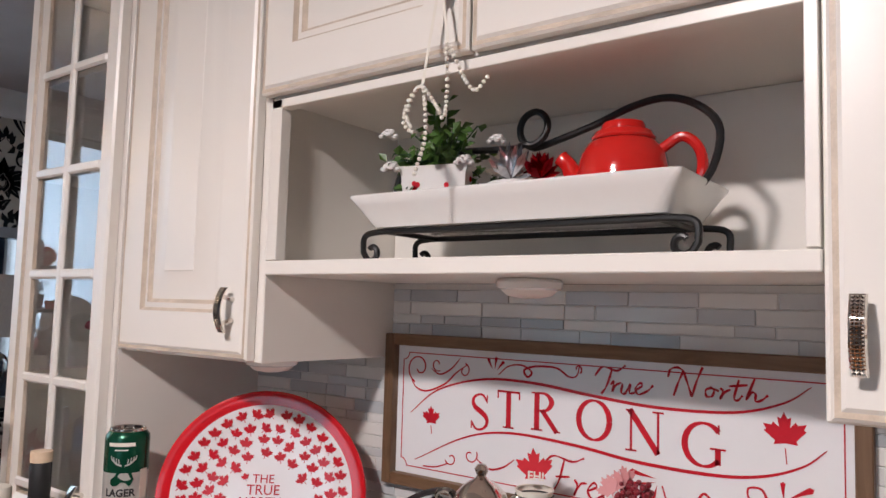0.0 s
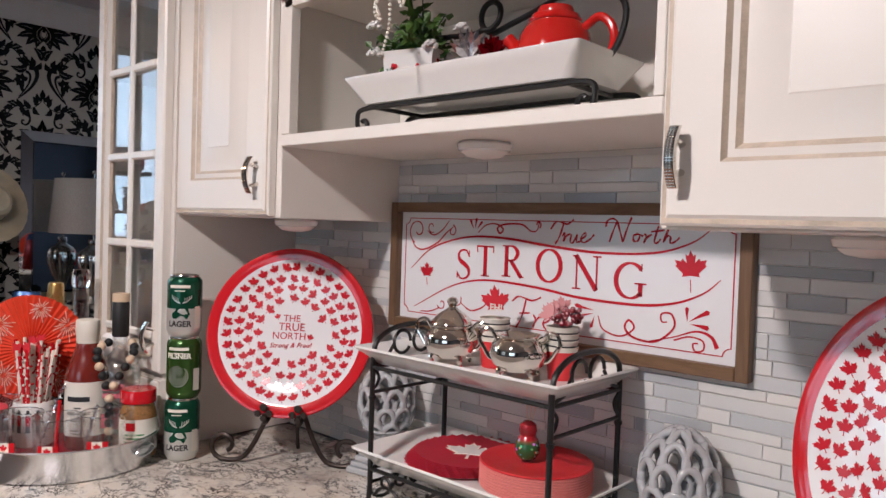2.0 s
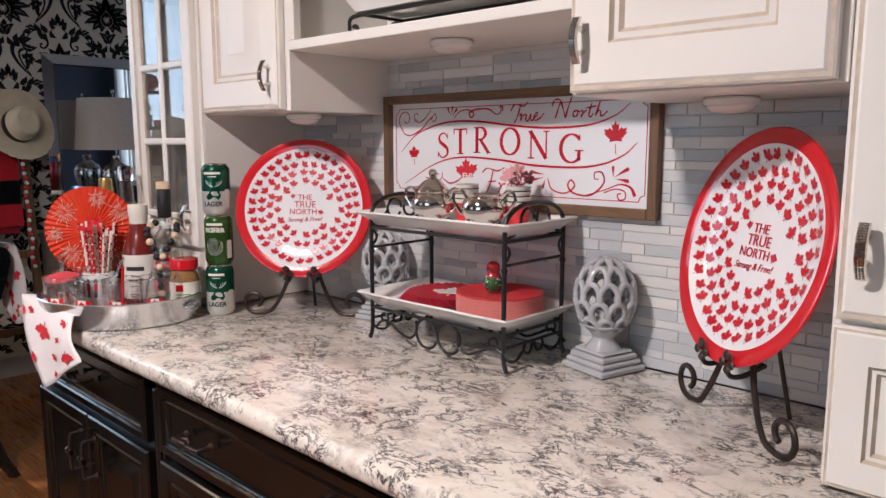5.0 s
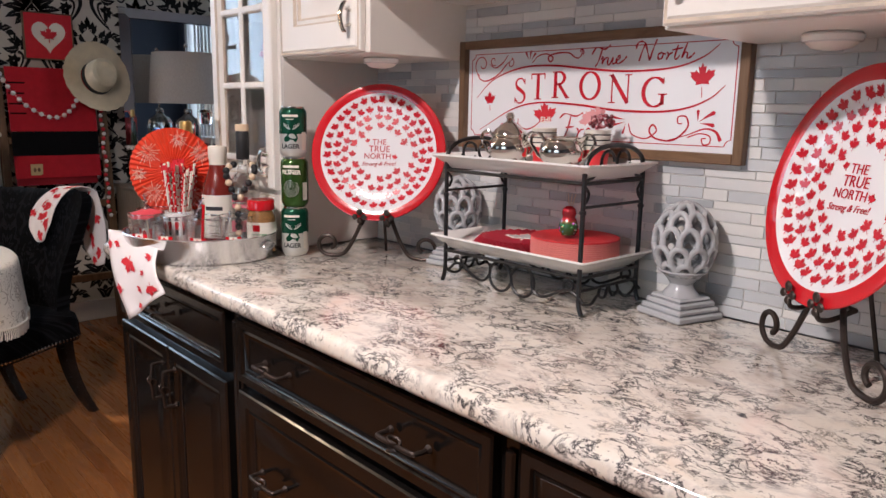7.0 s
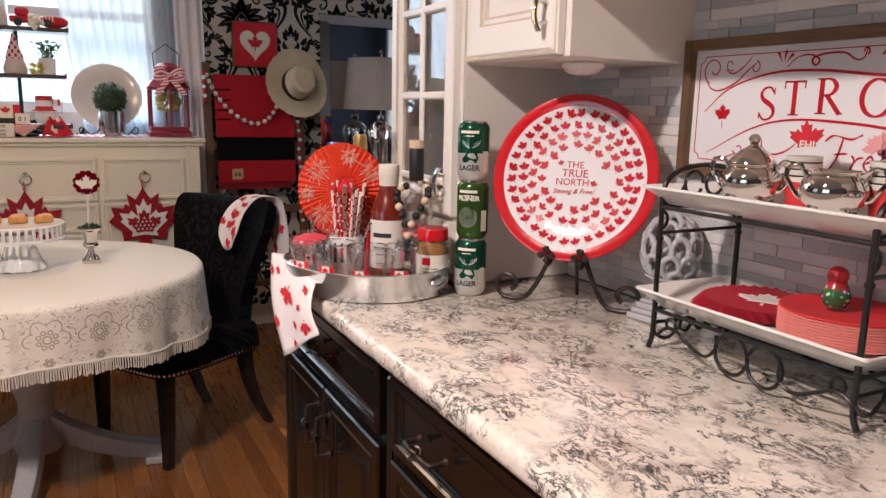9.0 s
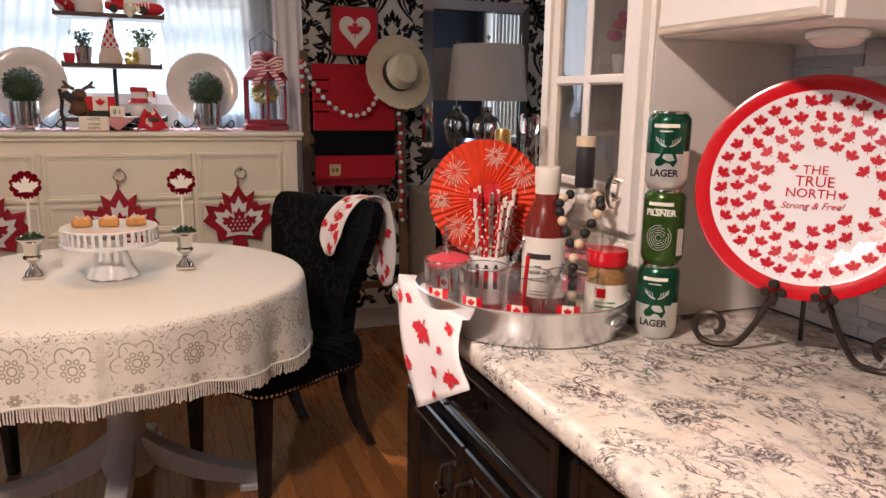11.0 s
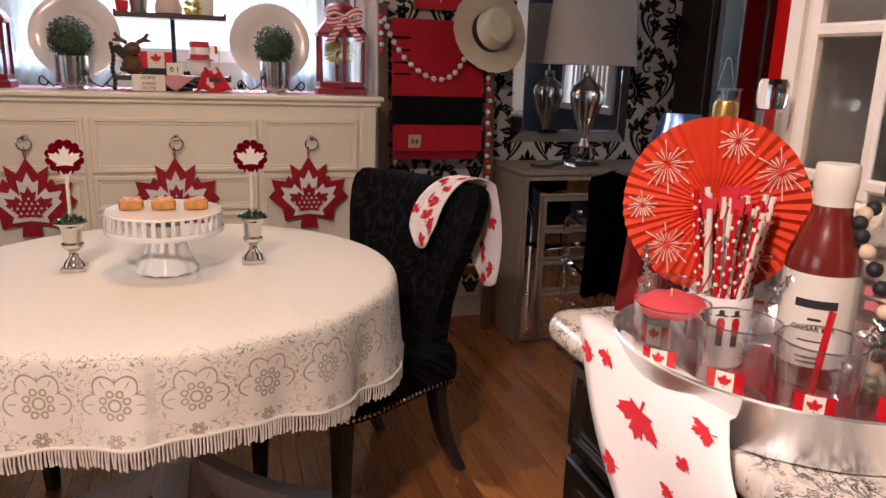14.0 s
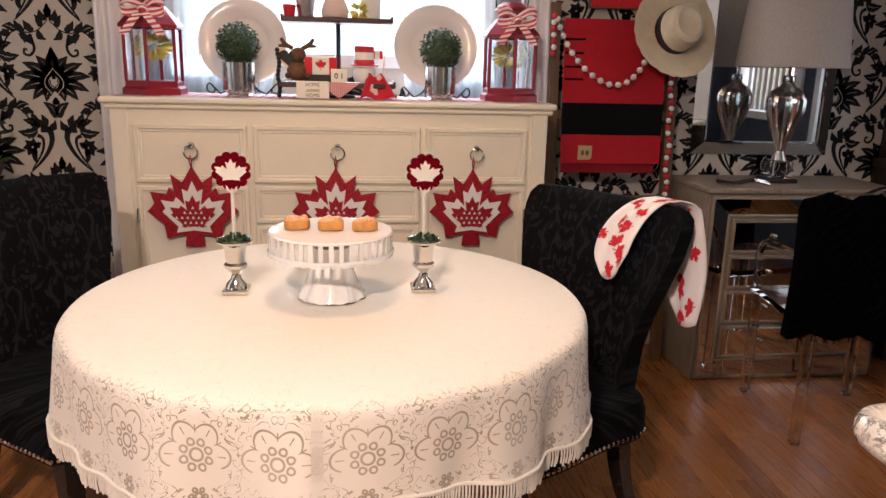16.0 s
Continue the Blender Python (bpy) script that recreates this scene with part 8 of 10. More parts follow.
def bow(t, m, mat):
    """Two loops and two tails of striped ribbon."""
    for s in (-1, 1):
        a = M()
        lo = smooth([(0, 0, 0), (s * 0.035, -0.018, 0.030), (s * 0.062, -0.012, 0.020), (s * 0.058, 0.0, -0.008), (s * 0.030, 0.004, -0.010), (0, 0, 0)], 5)
        rows = [[tuple(m @ (Vector(p) + Vector((0, 0, h)))) for p in lo] for h in (-0.016, -0.008, 0.0, 0.008, 0.016)]
        a.grid(rows)
        part("bow_loop", a, mat, t)
        a = M()
        ta = smooth([(0, -0.004, 0), (s * 0.020, -0.022, -0.030), (s * 0.042, -0.020, -0.060), (s * 0.055, -0.026, -0.085)], 5)
        a.grid([[tuple(m @ (Vector(p) + Vector((h, 0, 0)))) for p in ta] for h in (-0.014, -0.005, 0.005, 0.014)])
        part("bow_tail", a, mat, t)
    a = M()
    ball(a, 0.016, 12, m @ Vector((0, -0.010, 0)))
    part("bow_knot", a, mat, t)


def stripes(name, a, b, scale=90.0, axis="X"):
    q = Nodes(name)
    sp = q.n("SeparateXYZ", Vector=q.n("Mapping", Vector=q.coord(), Rotation=(0, radians(30), radians(20))).outputs[0])
    f = q.math("GREATER_THAN", q.math("SINE", q.math("MULTIPLY", q.math("ADD", sp.outputs["Y"], sp.outputs["Z"]), scale * 4.2)), 0.0)
    return q.set(Base_Color=q.mix(f, a, b), Roughness=0.75)


STRIPE = stripes("red_white_striped_ribbon", (0.76, 0.68, 0.66), (0.55, 0.06, 0.09))
LANTERN_RED = paint("dark_red_metal", (0.25, 0.010, 0.022), 0.35, 0.2, 0.15, 20)
MERCURY = paint("mercury_glass", (0.62, 0.61, 0.58), 0.16, 0.95, 0.3, 40, 0.15, 90)
WHITE_CERAMIC = paint("white_ceramic_plate", (0.78, 0.77, 0.75), 0.15, vary=0.03, coat=0.4)
TOP = 1.1385


def lantern(y):
    t = thing("lantern", pose(-3.545, y, TOP, 0, 0, 90) @ Matrix.Diagonal((1.14, 1.14, 1.04, 1)), "dark red metal lantern with glass panes and a striped bow", "lantern", "red lanterns")
    R = 0.088
    hexa = lambda r, z: [(r * math.cos(radians(60 * k + 30)), r * math.sin(radians(60 * k + 30)), z) for k in range(6)]
    a = M()
    rows = [hexa(R * 1.16, 0), hexa(R * 1.16, 0.022), hexa(R * 1.05, 0.030), hexa(R * 1.05, 0.044), hexa(R, 0.048)]
    a.grid(rows, closed=True)
    a.add(rows[-1], [tuple(range(6))])
    part("base", a, LANTERN_RED, t)
    for k in range(6):
        q = radians(60 * k + 30)
        a = M()
        a.tube([(R * math.cos(q), R * math.sin(q), 0.046), (R * math.cos(q), R * math.sin(q), 0.225)], 0.006, 6)
        part("post", a, LANTERN_RED, t)
        q2 = radians(60 * k + 90)
        a = M()
        p0, p1 = Vector(hexa(R * 0.97, 0)[k]), Vector(hexa(R * 0.97, 0)[(k + 1) % 6])
        a.add([(p0.x, p0.y, 0.05), (p1.x, p1.y, 0.05), (p1.x, p1.y, 0.22), (p0.x, p0.y, 0.22)], [(0, 1, 2, 3)])
        pn = part("pane", a, THIN, t)
        pn.visible_shadow = False
    a = M()
    rows = [hexa(R, 0.222), hexa(R * 1.16, 0.226), hexa(R * 1.16, 0.236), hexa(R * 0.95, 0.258), hexa(R * 0.55, 0.300), hexa(R * 0.40, 0.306), hexa(R * 0.40, 0.322)]
    a.grid(rows, closed=True)
    a.lathe([(R * 0.62, 0.322), (R * 0.60, 0.332), (R * 0.35, 0.350), (0, 0.356)], 24)
    part("roof", a, LANTERN_RED, t)
    a = M()
    a.tube([(-0.052, 0, 0.330), (-0.056, 0, 0.395), (0, 0, 0.440), (0.056, 0, 0.395), (0.052, 0, 0.330)], 0.0028, 6)
    part("carry_handle", a, BLACK_IRON, t)
    a = M()
    rg = random.Random(6)
    for k in range(170):
        d = Vector((rg.uniform(-1, 1), rg.uniform(-1, 1), rg.uniform(-1, 1))).normalized() * 0.054
        d.z *= 0.8
        e = d.orthogonal().normalized() * 0.006
        a.add([d * 0.4, d + e, d * 1.25, d - e], [(0, 1, 2), (0, 2, 3)])
    gl = bpy.data.materials.get("gold_tinsel_ball") or paint("gold_tinsel_ball", (0.80, 0.66, 0.22), 0.3, 0.5, 0.3, 60)
    part("gold_ball", a, gl, t, "crumpled gold ball inside", at=pose(0, 0, 0.165))
    bow(t, pose(0, -0.086, 0.285), STRIPE)


for y in (-0.612, 0.706):
    lantern(y)


def display_plate(y):
    t = thing("display_plate", pose(-3.655, y, TOP, 0, 0, 90), "large white round plate with wide rim on a black iron stand", "plate", "white display plates")
    a = M()
    a.lathe([(0, 0.0), (0.085, 0.0), (0.098, 0.006), (0.104, 0.012), (0.155, 0.022), (0.163, 0.021), (0.155, 0.017), (0.100, 0.004), (0.09, -0.004), (0, -0.004)], 64)
    part("plate", a, WHITE_CERAMIC, t, at=pose(0, -0.01, 0.192, 78, 0, 0))
    a = M()
    for s in (-1, 1):
        a.tube([(s * x, -0.055, z) for x, z in [*spiral(0.116, 0.024, 0.008, 0.022, 120, 430, 18), (0.085, 0.006), (0.055, 0.020), (0.040, 0.040)]], 0.0034, 6)
        a.tube([(s * 0.040, -0.060, 0.046), (s * 0.040, -0.015, 0.030), (s * 0.030, 0.050, 0.005)], 0.0034, 6)
    part("stand", a, BLACK_IRON, t, "black iron scroll stand")


for y in (-0.305, 0.428):
    display_plate(y)


def topiary(y):
    t = thing("topiary_pot", pose(-3.515, y, TOP), "round boxwood ball in a ribbed mercury glass pot", "potted plant", "topiary balls")
    a = M()
    a.lathe([(0, 0), (0.048, 0), (0.050, 0.004), (0.044, 0.012), (0.046, 0.018), (0.056, 0.024), (0.060, 0.122), (0.058, 0.124), (0.05, 0.116), (0, 0.116)], 48, wave=lambda an, r, z: (r * (1 + (0.022 * math.cos(24 * an) if 0.02 < z < 0.12 and r > 0.052 else 0)), z))
    part("pot", a, MERCURY, t, "ribbed mercury glass pot")
    rg = random.Random(14)
    a = M()
    ball(a, 0.066, 20, (0, 0, 0.185), (1, 1, 0.95))
    part("core", a, TEAL_GREEN, t)
    a = M()
    for k in range(1500):
        z = rg.uniform(-0.85, 1)
        q = rg.uniform(0, 6.283)
        r = math.sqrt(1 - z * z)
        d = Vector((r * math.cos(q), r * math.sin(q), z))
        p = Vector((0, 0, 0.185)) + d * rg.uniform(0.062, 0.078)
        u = d.orthogonal().normalized()
        u.rotate(Matrix.Rotation(rg.uniform(0, 6.28), 3, d))
        e = (u + d * rg.uniform(0.1, 0.9)).normalized() * rg.uniform(0.009, 0.014)
        w = e.cross(d).normalized() * 0.0042
        a.add([p, p + e * 0.5 + w, p + e, p + e * 0.5 - w], [(0, 1, 2, 3)])
    tagged(part("leaves", a, TEAL_GREEN, t, "dense small dark green leaves", angle=5), kind="stuff")


for y in (-0.307, 0.436):
    topiary(y)


def runner():
    a = M()
    rows = []
    for i in range(3):
        x = -3.40 - 0.18 * i
        rows.append([(x, -0.72 + 1.54 * j / 24, TOP + 0.0012 + 0.0008 * math.sin(j * 2.1 + i)) for j in range(25)])
    a.grid(rows)
    q = Nodes("pink_check_runner")
    sp = q.n("SeparateXYZ", Vector=q.coord())
    f = q.math("ADD", q.math("GREATER_THAN", q.math("SINE", q.math("MULTIPLY", sp.outputs["Y"], 160.0)), 0.0), q.math("GREATER_THAN", q.math("SINE", q.math("MULTIPLY", sp.outputs["X"], 160.0)), 0.0))
    q.set(Base_Color=q.ramp(q.math("MULTIPLY", f, 0.5), (0.1, (0.78, 0.72, 0.72)), (0.5, (0.68, 0.36, 0.40)), (0.9, (0.55, 0.14, 0.20))), Roughness=0.85)
    solid("table_runner", a, q.mat, "red and white checked cloth runner along the sideboard", "cloth runner", angle=80)
    return q.mat


CHECK = runner()


def tier_tray():
    Y, X = 0.055, -3.535
    t = thing("three_tier_tray", pose(X, Y, TOP), "three-tier dark wooden tray stand crowded with holiday decorations", "tiered tray")
    wd = wood("dark_red_brown_board", (0.075, 0.028, 0.018), (0.038, 0.014, 0.010), along="Y", rough=0.45)
    for z, hw, hd in ((0.040, 0.205, 0.105), (0.268, 0.195, 0.095), (0.478, 0.215, 0.085)):
        a = M()
        a.box(-hd, hd, -hw, hw, z, z + 0.018, 0.003)
        for s in (-1, 1):
            a.box(-hd, hd, s * hw - 0.004, s * hw + 0.004, z + 0.001, z + 0.026, 0.002)
        part("tray_board", a, wd, t)
    a = M()
    a.lathe([(0, 0), (0.065, 0), (0.062, 0.010), (0.018, 0.020), (0.014, 0.040), (0, 0.040)], 24)
    a.tube([(-0.01, 0, 0.058), (-0.01, 0, 0.268)], 0.009, 10)
    a.tube([(-0.01, 0, 0.286), (-0.01, 0, 0.478)], 0.009, 10)
    part("post", a, BLACK_IRON, t)

    def put(x, y, z):
        k = 1.12 if z < L2 - 0.01 else 1.32
        return pose(X + x, Y + y, TOP + z) @ Matrix.Scale(k, 4)
    R90 = pose(0, 0, 0, 0, 0, 90)
    up = pose(0, 0, 0, 90, 0, 0)
    L1, L2, L3 = 0.0585, 0.2865, 0.4965
    brown = paint("brown_plush", (0.13, 0.060, 0.028), 0.9, vary=0.35, scale=60, bump=0.8, bscale=400)
    # plush animal, sign, flag block and the like on the lowest board
    a = M()
    ball(a, 0.036, 16, (0, 0, 0.036), (0.9, 1, 1.0))
    ball(a, 0.024, 14, (0.010, 0.004, 0.085))
    ball(a, 0.015, 12, (0.032, 0.004, 0.079), (1.2, 1, 0.9))
    for s in (-1, 1):
        ball(a, 0.013, 10, (0.024, s * 0.030, 0.020), (1.3, 0.8, 0.8))
        a.tube([(0.002, s * 0.015, 0.104), (0.0, s * 0.040, 0.118), (0.0, s * 0.052, 0.136)], [0.007, 0.008, 0.005], 7)
        a.tube([(0.0, s * 0.036, 0.114), (0.0, s * 0.060, 0.112)], [0.007, 0.004], 7)
    solid("plush_toy", a, brown, "small brown plush animal sitting on the lowest tray board", "plush toy", at=put(0.060, -0.145, L1))
    h = thing("heart_board", put(0.072, -0.175, L1 + 0.085) @ R90, "pale wooden tag with a black heart on the tray", "tag")
    heart = [(0.016 * math.sin(q) ** 3 * 2.0, (13 * math.cos(q) - 5 * math.cos(2 * q) - 2 * math.cos(3 * q) - math.cos(4 * q)) / 16 * 0.030) for q in [2 * math.pi * k / 28 for k in range(28)]]
    a = M()
    a.prism([(x * 1.35, y * 1.3) for x, y in heart], -0.003, 0.003, up)
    part("board", a, BEAD_WOOD, h)
    a = M()
    a.prism(heart, 0.0031, 0.0042, up)
    part("black_heart", a, BLACK, h)
    a = M()
    a.tube([(0, 0, -0.033), (0, 0, -0.085)], 0.003, 6)
    part("stick", a, BEAD_WOOD, h)
    f = thing("flag_block", put(0.072, -0.062, L1 + 0.058) @ R90, "small wooden flag block in red and white with a maple leaf", "block")
    for x0, x1, mt, nm in ((-0.052, -0.027, CLOTH_RED, "red_end"), (-0.0268, 0.0268, OFFWHITE, "white_middle"), (0.027, 0.052, CLOTH_RED, "red_end")):
        a = M()
        a.box(x0, x1, -0.008, 0.008, -0.027, 0.027, 0.001)
        part(nm, a, mt, f)
    a = M()
    a.prism(leaf(0.021, 0, 0, 0.002), 0.0081, 0.0088, up)
    part("leaf", a, CLOTH_RED, f)
    for z in (-0.044,):
        a = M()
        a.box(-0.045, 0.045, -0.010, 0.010, -0.058, -0.0275, 0.001)
        part("foot_block", a, BLACK, f)
    c = thing("date_block", put(0.098, 0.004, L1 + 0.002) @ R90, "small white date block with black numerals", "block")
    a = M()
    a.box(-0.026, 0.026, -0.010, 0.010, 0.0, 0.042, 0.002)
    part("block", a, OFFWHITE, c)
    part("numerals", words("0 1", 0.024, pose(0, -0.0102, 0.012, 90, 0, 0), 0.0004, bold=0.0005), INK, c)
    # snow figure with a banded hat, one plain shape
    q = Nodes("white_and_red_figure_paint")
    sp = q.n("SeparateXYZ", Vector=q.coord())
    z = sp.outputs["Z"]
    col = q.ramp(z, (0.0, (0.76, 0.74, 0.72)), (0.050, (0.78, 0.76, 0.74)), (0.052, (0.55, 0.02, 0.03)), (0.070, (0.55, 0.02, 0.03)), (0.072, (0.76, 0.74, 0.72)), (0.092, (0.76, 0.74, 0.72)), (0.094, (0.55, 0.02, 0.03)), (0.12, (0.55, 0.02, 0.03)))
    q.t.nodes["Color Ramp"].color_ramp.interpolation = "CONSTANT"
    q.set(Base_Color=col, Roughness=0.5)
    a = M()
    a.lathe([(0, 0), (0.030, 0.004), (0.038, 0.022), (0.036, 0.044), (0.032, 0.051), (0.046, 0.053), (0.046, 0.058), (0.034, 0.062), (0.031, 0.090), (0.033, 0.114), (0.030, 0.117), (0, 0.117)], 28)
    solid("snow_figure", a, q.mat, "little white figure in a red banded hat on the tray", "figurine", at=put(0.060, 0.095, L1))
    s = thing("lettered_sign_block", put(0.112, -0.090, 0.0) @ R90, "small white wooden block lettered in black, leaning at the tray", "sign")
    a = M()
    a.box(-0.052, 0.052, -0.008, 0.008, 0.0015, 0.056, 0.002)
    part("block", a, OFFWHITE, s)
    part("lettering", join(words("HOME", 0.016, pose(0, -0.0083, 0.040, 90, 0, 0), 0.0004), words("sweet", 0.018, pose(0, -0.0083, 0.023, 90, 0, 0), 0.0004, slant=0.3), words("HOME", 0.016, pose(0, -0.0083, 0.007, 90, 0, 0), 0.0004)), INK, s)
    a = M()
    a.add([(0.108, -0.075, 0.060), (0.108, 0.080, 0.060), (0.114, 0.004, -0.018 + 0.02), (0.106, -0.075, 0.060), (0.106, 0.080, 0.060), (0.112, 0.004, 0.002)], [(0, 1, 2), (5, 4, 3), (0, 1, 4, 3), (1, 2, 5, 4), (2, 0, 3, 5)])
    ging = Nodes("red_gingham")
    sp = ging.n("SeparateXYZ", Vector=ging.coord())
    ff = ging.math("ADD", ging.math("GREATER_THAN", ging.math("SINE", ging.math("MULTIPLY", sp.outputs["Y"], 900.0)), 0.0), ging.math("GREATER_THAN", ging.math("SINE", ging.math("MULTIPLY", sp.outputs["Z"], 900.0)), 0.0))
    ging.set(Base_Color=ging.ramp(ging.math("MULTIPLY", ff, 0.5), (0.1, (0.72, 0.66, 0.65)), (0.5, (0.56, 0.20, 0.21)), (0.9, (0.42, 0.03, 0.05))), Roughness=0.85)
    solid("gingham_pennant", a, ging.mat, "red gingham cloth pennant hanging over the tray edge", "pennant", at=pose(X, Y, TOP))
    a = M()
    rows = []
    for i in range(9):
        v = i / 8
        rows.append([(0.098 + 0.016 * v + 0.012 * math.sin(6 * u + 2 * v), 0.120 + (0.035 + 0.055 * v) * (u - 0.3) * 1.5, 0.085 * (1 - v) + 0.004 + 0.008 * math.sin(9 * u)) for u in [k / 12 for k in range(13)]])
    a.grid(rows)
    rp = Nodes("red_patterned_scarf")
    rp.set(Base_Color=rp.mix(rp.ramp(rp.noise(22.0, 1.0), (0.56, 0.0), (0.58, 1.0)), (0.52, 0.012, 0.025), (0.74, 0.60, 0.56)), Roughness=0.85)
    sc = solid("red_cloth", a, rp.mat, "crumpled red and white cloth hanging off the tray", "cloth", at=pose(X, Y, TOP), angle=80)
    md = sc.modifiers.new("thick", "SOLIDIFY")
    md.thickness = 0.004
    k = thing("small_flag", put(0.055, 0.165, L1) @ R90, "little paper flag on a stick in a tiny pot", "flag")
    a = M()
    a.tube([(0, 0, 0.0), (0.004, 0, 0.105)], 0.0018, 6)
    part("stick", a, BEAD_WOOD, k)
    for x0, x1, mt in ((-0.002, -0.012, CLOTH_RED), (-0.012, -0.028, OFFWHITE), (-0.028, -0.038, CLOTH_RED)):
        a = M()
        a.box(min(x0, x1), max(x0, x1), -0.0008, 0.0008, 0.078, 0.104)
        part("flag_stripe", a, mt, k)
    # black bead string with a foot at the side
    a = M()
    for i in range(12):
        ball(a, 0.009, 8, (0.085, -0.212 + 0.003 * math.sin(i), 0.010 + 0.0145 * i))
    solid("bead_string", a, BLACK, "string of black and white beads hanging at the tray", "bead string", at=pose(X, Y, TOP))
    # second board
    a = M()
    a.lathe([(0, 0), (0.022, 0), (0.030, 0.050), (0.034, 0.052), (0.031, 0.054), (0.026, 0.046), (0, 0.046)], 24)
    b = thing("zinc_bucket_plant", put(0.030, -0.115, L2), "small zinc bucket with green sprigs on the tray", "potted plant")
    part("bucket", a, GALV, b)
    rg = random.Random(31)

    def sprigs(parent, n, h, spread, mat):
        a = M()
        for i in range(n):
            d = Vector((rg.uniform(-1, 1) * spread, rg.uniform(-1, 1) * spread, 1)).normalized()
            base = Vector((rg.uniform(-0.015, 0.015), rg.uniform(-0.015, 0.015), 0.045))
            for j in range(5):
                p = base + d * h * (j + 1) / 5
                e = Vector((rg.uniform(-1, 1), rg.uniform(-1, 1), rg.uniform(-0.2, 1))).normalized() * 0.013
                w = e.orthogonal().normalized() * 0.0045
                a.add([p, p + e * 0.5 + w, p + e, p + e * 0.5 - w], [(0, 1, 2, 3)])
        tagged(part("leaves", a, mat, parent, angle=5), kind="stuff")
    sprigs(b, 26, 0.055, 0.7, TEAL_GREEN)
    a = M()
    a.lathe([(0, 0), (0.036, 0.002), (0.038, 0.020), (0.030, 0.042), (0.026, 0.050), (0.030, 0.052), (0.016, 0.095), (0.003, 0.138), (0, 0.139)], 24)
    gq = Nodes("patterned_felt")
    sp = gq.n("SeparateXYZ", Vector=gq.coord())
    pat = gq.math("GREATER_THAN", gq.math("MULTIPLY", gq.math("SINE", gq.math("MULTIPLY", sp.outputs["Y"], 330.0)), gq.math("SINE", gq.math("MULTIPLY", sp.outputs["Z"], 230.0))), 0.15)
    gq.set(Base_Color=gq.mix(gq.math("LESS_THAN", sp.outputs["Z"], 0.05), gq.mix(pat, (0.70, 0.62, 0.60), (0.50, 0.02, 0.04)), (0.62, 0.50, 0.46)), Roughness=0.85)
    solid("cone_hat_figure", a, gq.mat, "little figure with a tall red and white patterned hat", "figurine", at=put(0.030, -0.010, L2))
    a = M()
    for i in range(40):
        d = Vector((rg.uniform(-1, 1), rg.uniform(-1, 1), rg.uniform(-1, 1))).normalized()
        e = d.orthogonal().normalized() * 0.006
        a.add([d * 0.004, d * 0.018 + e, d * 0.030, d * 0.018 - e], [(0, 1, 2), (0, 2, 3)])
    solid("gold_star_bow", a, bpy.data.materials["gold_tinsel_ball"], "shiny gold star bow on the tray", "bow", at=put(0.060, 0.075, L2 + 0.026), angle=1)
    b = thing("white_pot_plant", put(0.020, 0.120, L2), "white pot with fine green sprigs on the tray", "potted plant")
    a = M()
    a.lathe([(0, 0), (0.026, 0), (0.030, 0.055), (0.028, 0.057), (0, 0.050)], 24)
    part("pot", a, WHITE_CERAMIC, b)
    sprigs(b, 34, 0.070, 0.9, FRESH_GREEN)
    a = M()
    a.lathe([(0, 0), (0.014, 0), (0.018, 0.030), (0, 0.032)], 16)
    solid("red_cup", a, CLOTH_RED, "tiny red cup on the tray", "cup", at=put(0.060, -0.170, L2))
    # top board
    b = thing("canister", put(0.020, -0.080, L3), "white ceramic canister on the top tray", "canister")
    a = M()
    a.lathe([(0, 0), (0.042, 0), (0.044, 0.004), (0.044, 0.085), (0.040, 0.092), (0.036, 0.100), (0, 0.102)], 32)
    part("canister", a, WHITE_CERAMIC, b)
    a = M()
    a.prism(leaf(0.022, 0, 0, 0), 0, 0.0008, pose(0.0442, 0, 0.045, 90, 0, 90))
    part("leaf_relief", a, OFFWHITE, b)
    b = thing("toy_truck", put(0.050, 0.075, L3) @ R90, "small red toy pickup truck with white side rails", "toy truck")
    a = M()
    a.box(-0.070, 0.070, -0.022, 0.022, 0.014, 0.034, 0.004)
    a.box(-0.052, -0.010, -0.020, 0.020, 0.034, 0.062, 0.006)
    part("truck_body", a, CLOTH_RED, b)
    for k in range(7):
        a = M()
        a.box(0.000 + 0.010 * k, 0.004 + 0.010 * k, -0.0235, -0.0222, 0.020, 0.044)
        part("side_rail", a, OFFWHITE, b)
    for x in (-0.044, 0.044):
        a = M()
        a.lathe([(0, -0.005), (0.012, -0.005), (0.014, 0), (0.012, 0.005), (0, 0.005)], 18, pose(x, -0.022, 0.014, 90))
        part("wheel", a, BLACK, b)
    a = M()
    for k in range(16):
        q = k * 2.4
        ball(a, 0.009, 8, (0.012 * math.sin(k), 0.0016 * k * math.cos(q), 0.016 + 0.0014 * k * math.sin(q)), (0.6, 1, 1))
    solid("white_rose", a, OFFWHITE, "white paper rose on the top tray", "flower", at=put(0.080, 0.085, L3 + 0.002))
    a = M()
    ball(a, 0.040, 16, (0, 0, 0.038), (0.5, 1.0, 0.95))
    solid("red_cushion", a, rp.mat, "small red and white stuffed ornament on the tray", "ornament", at=put(0.000, -0.165, L3))
    a = M()
    ball(a, 0.030, 14, (0, 0, 0.020), (0.6, 1.6, 0.7))
    solid("red_stuffed_ornament", a, CLOTH_RED, "red stuffed ornament on the top tray", "ornament", at=put(0.055, 0.160, L3))


tier_tray()


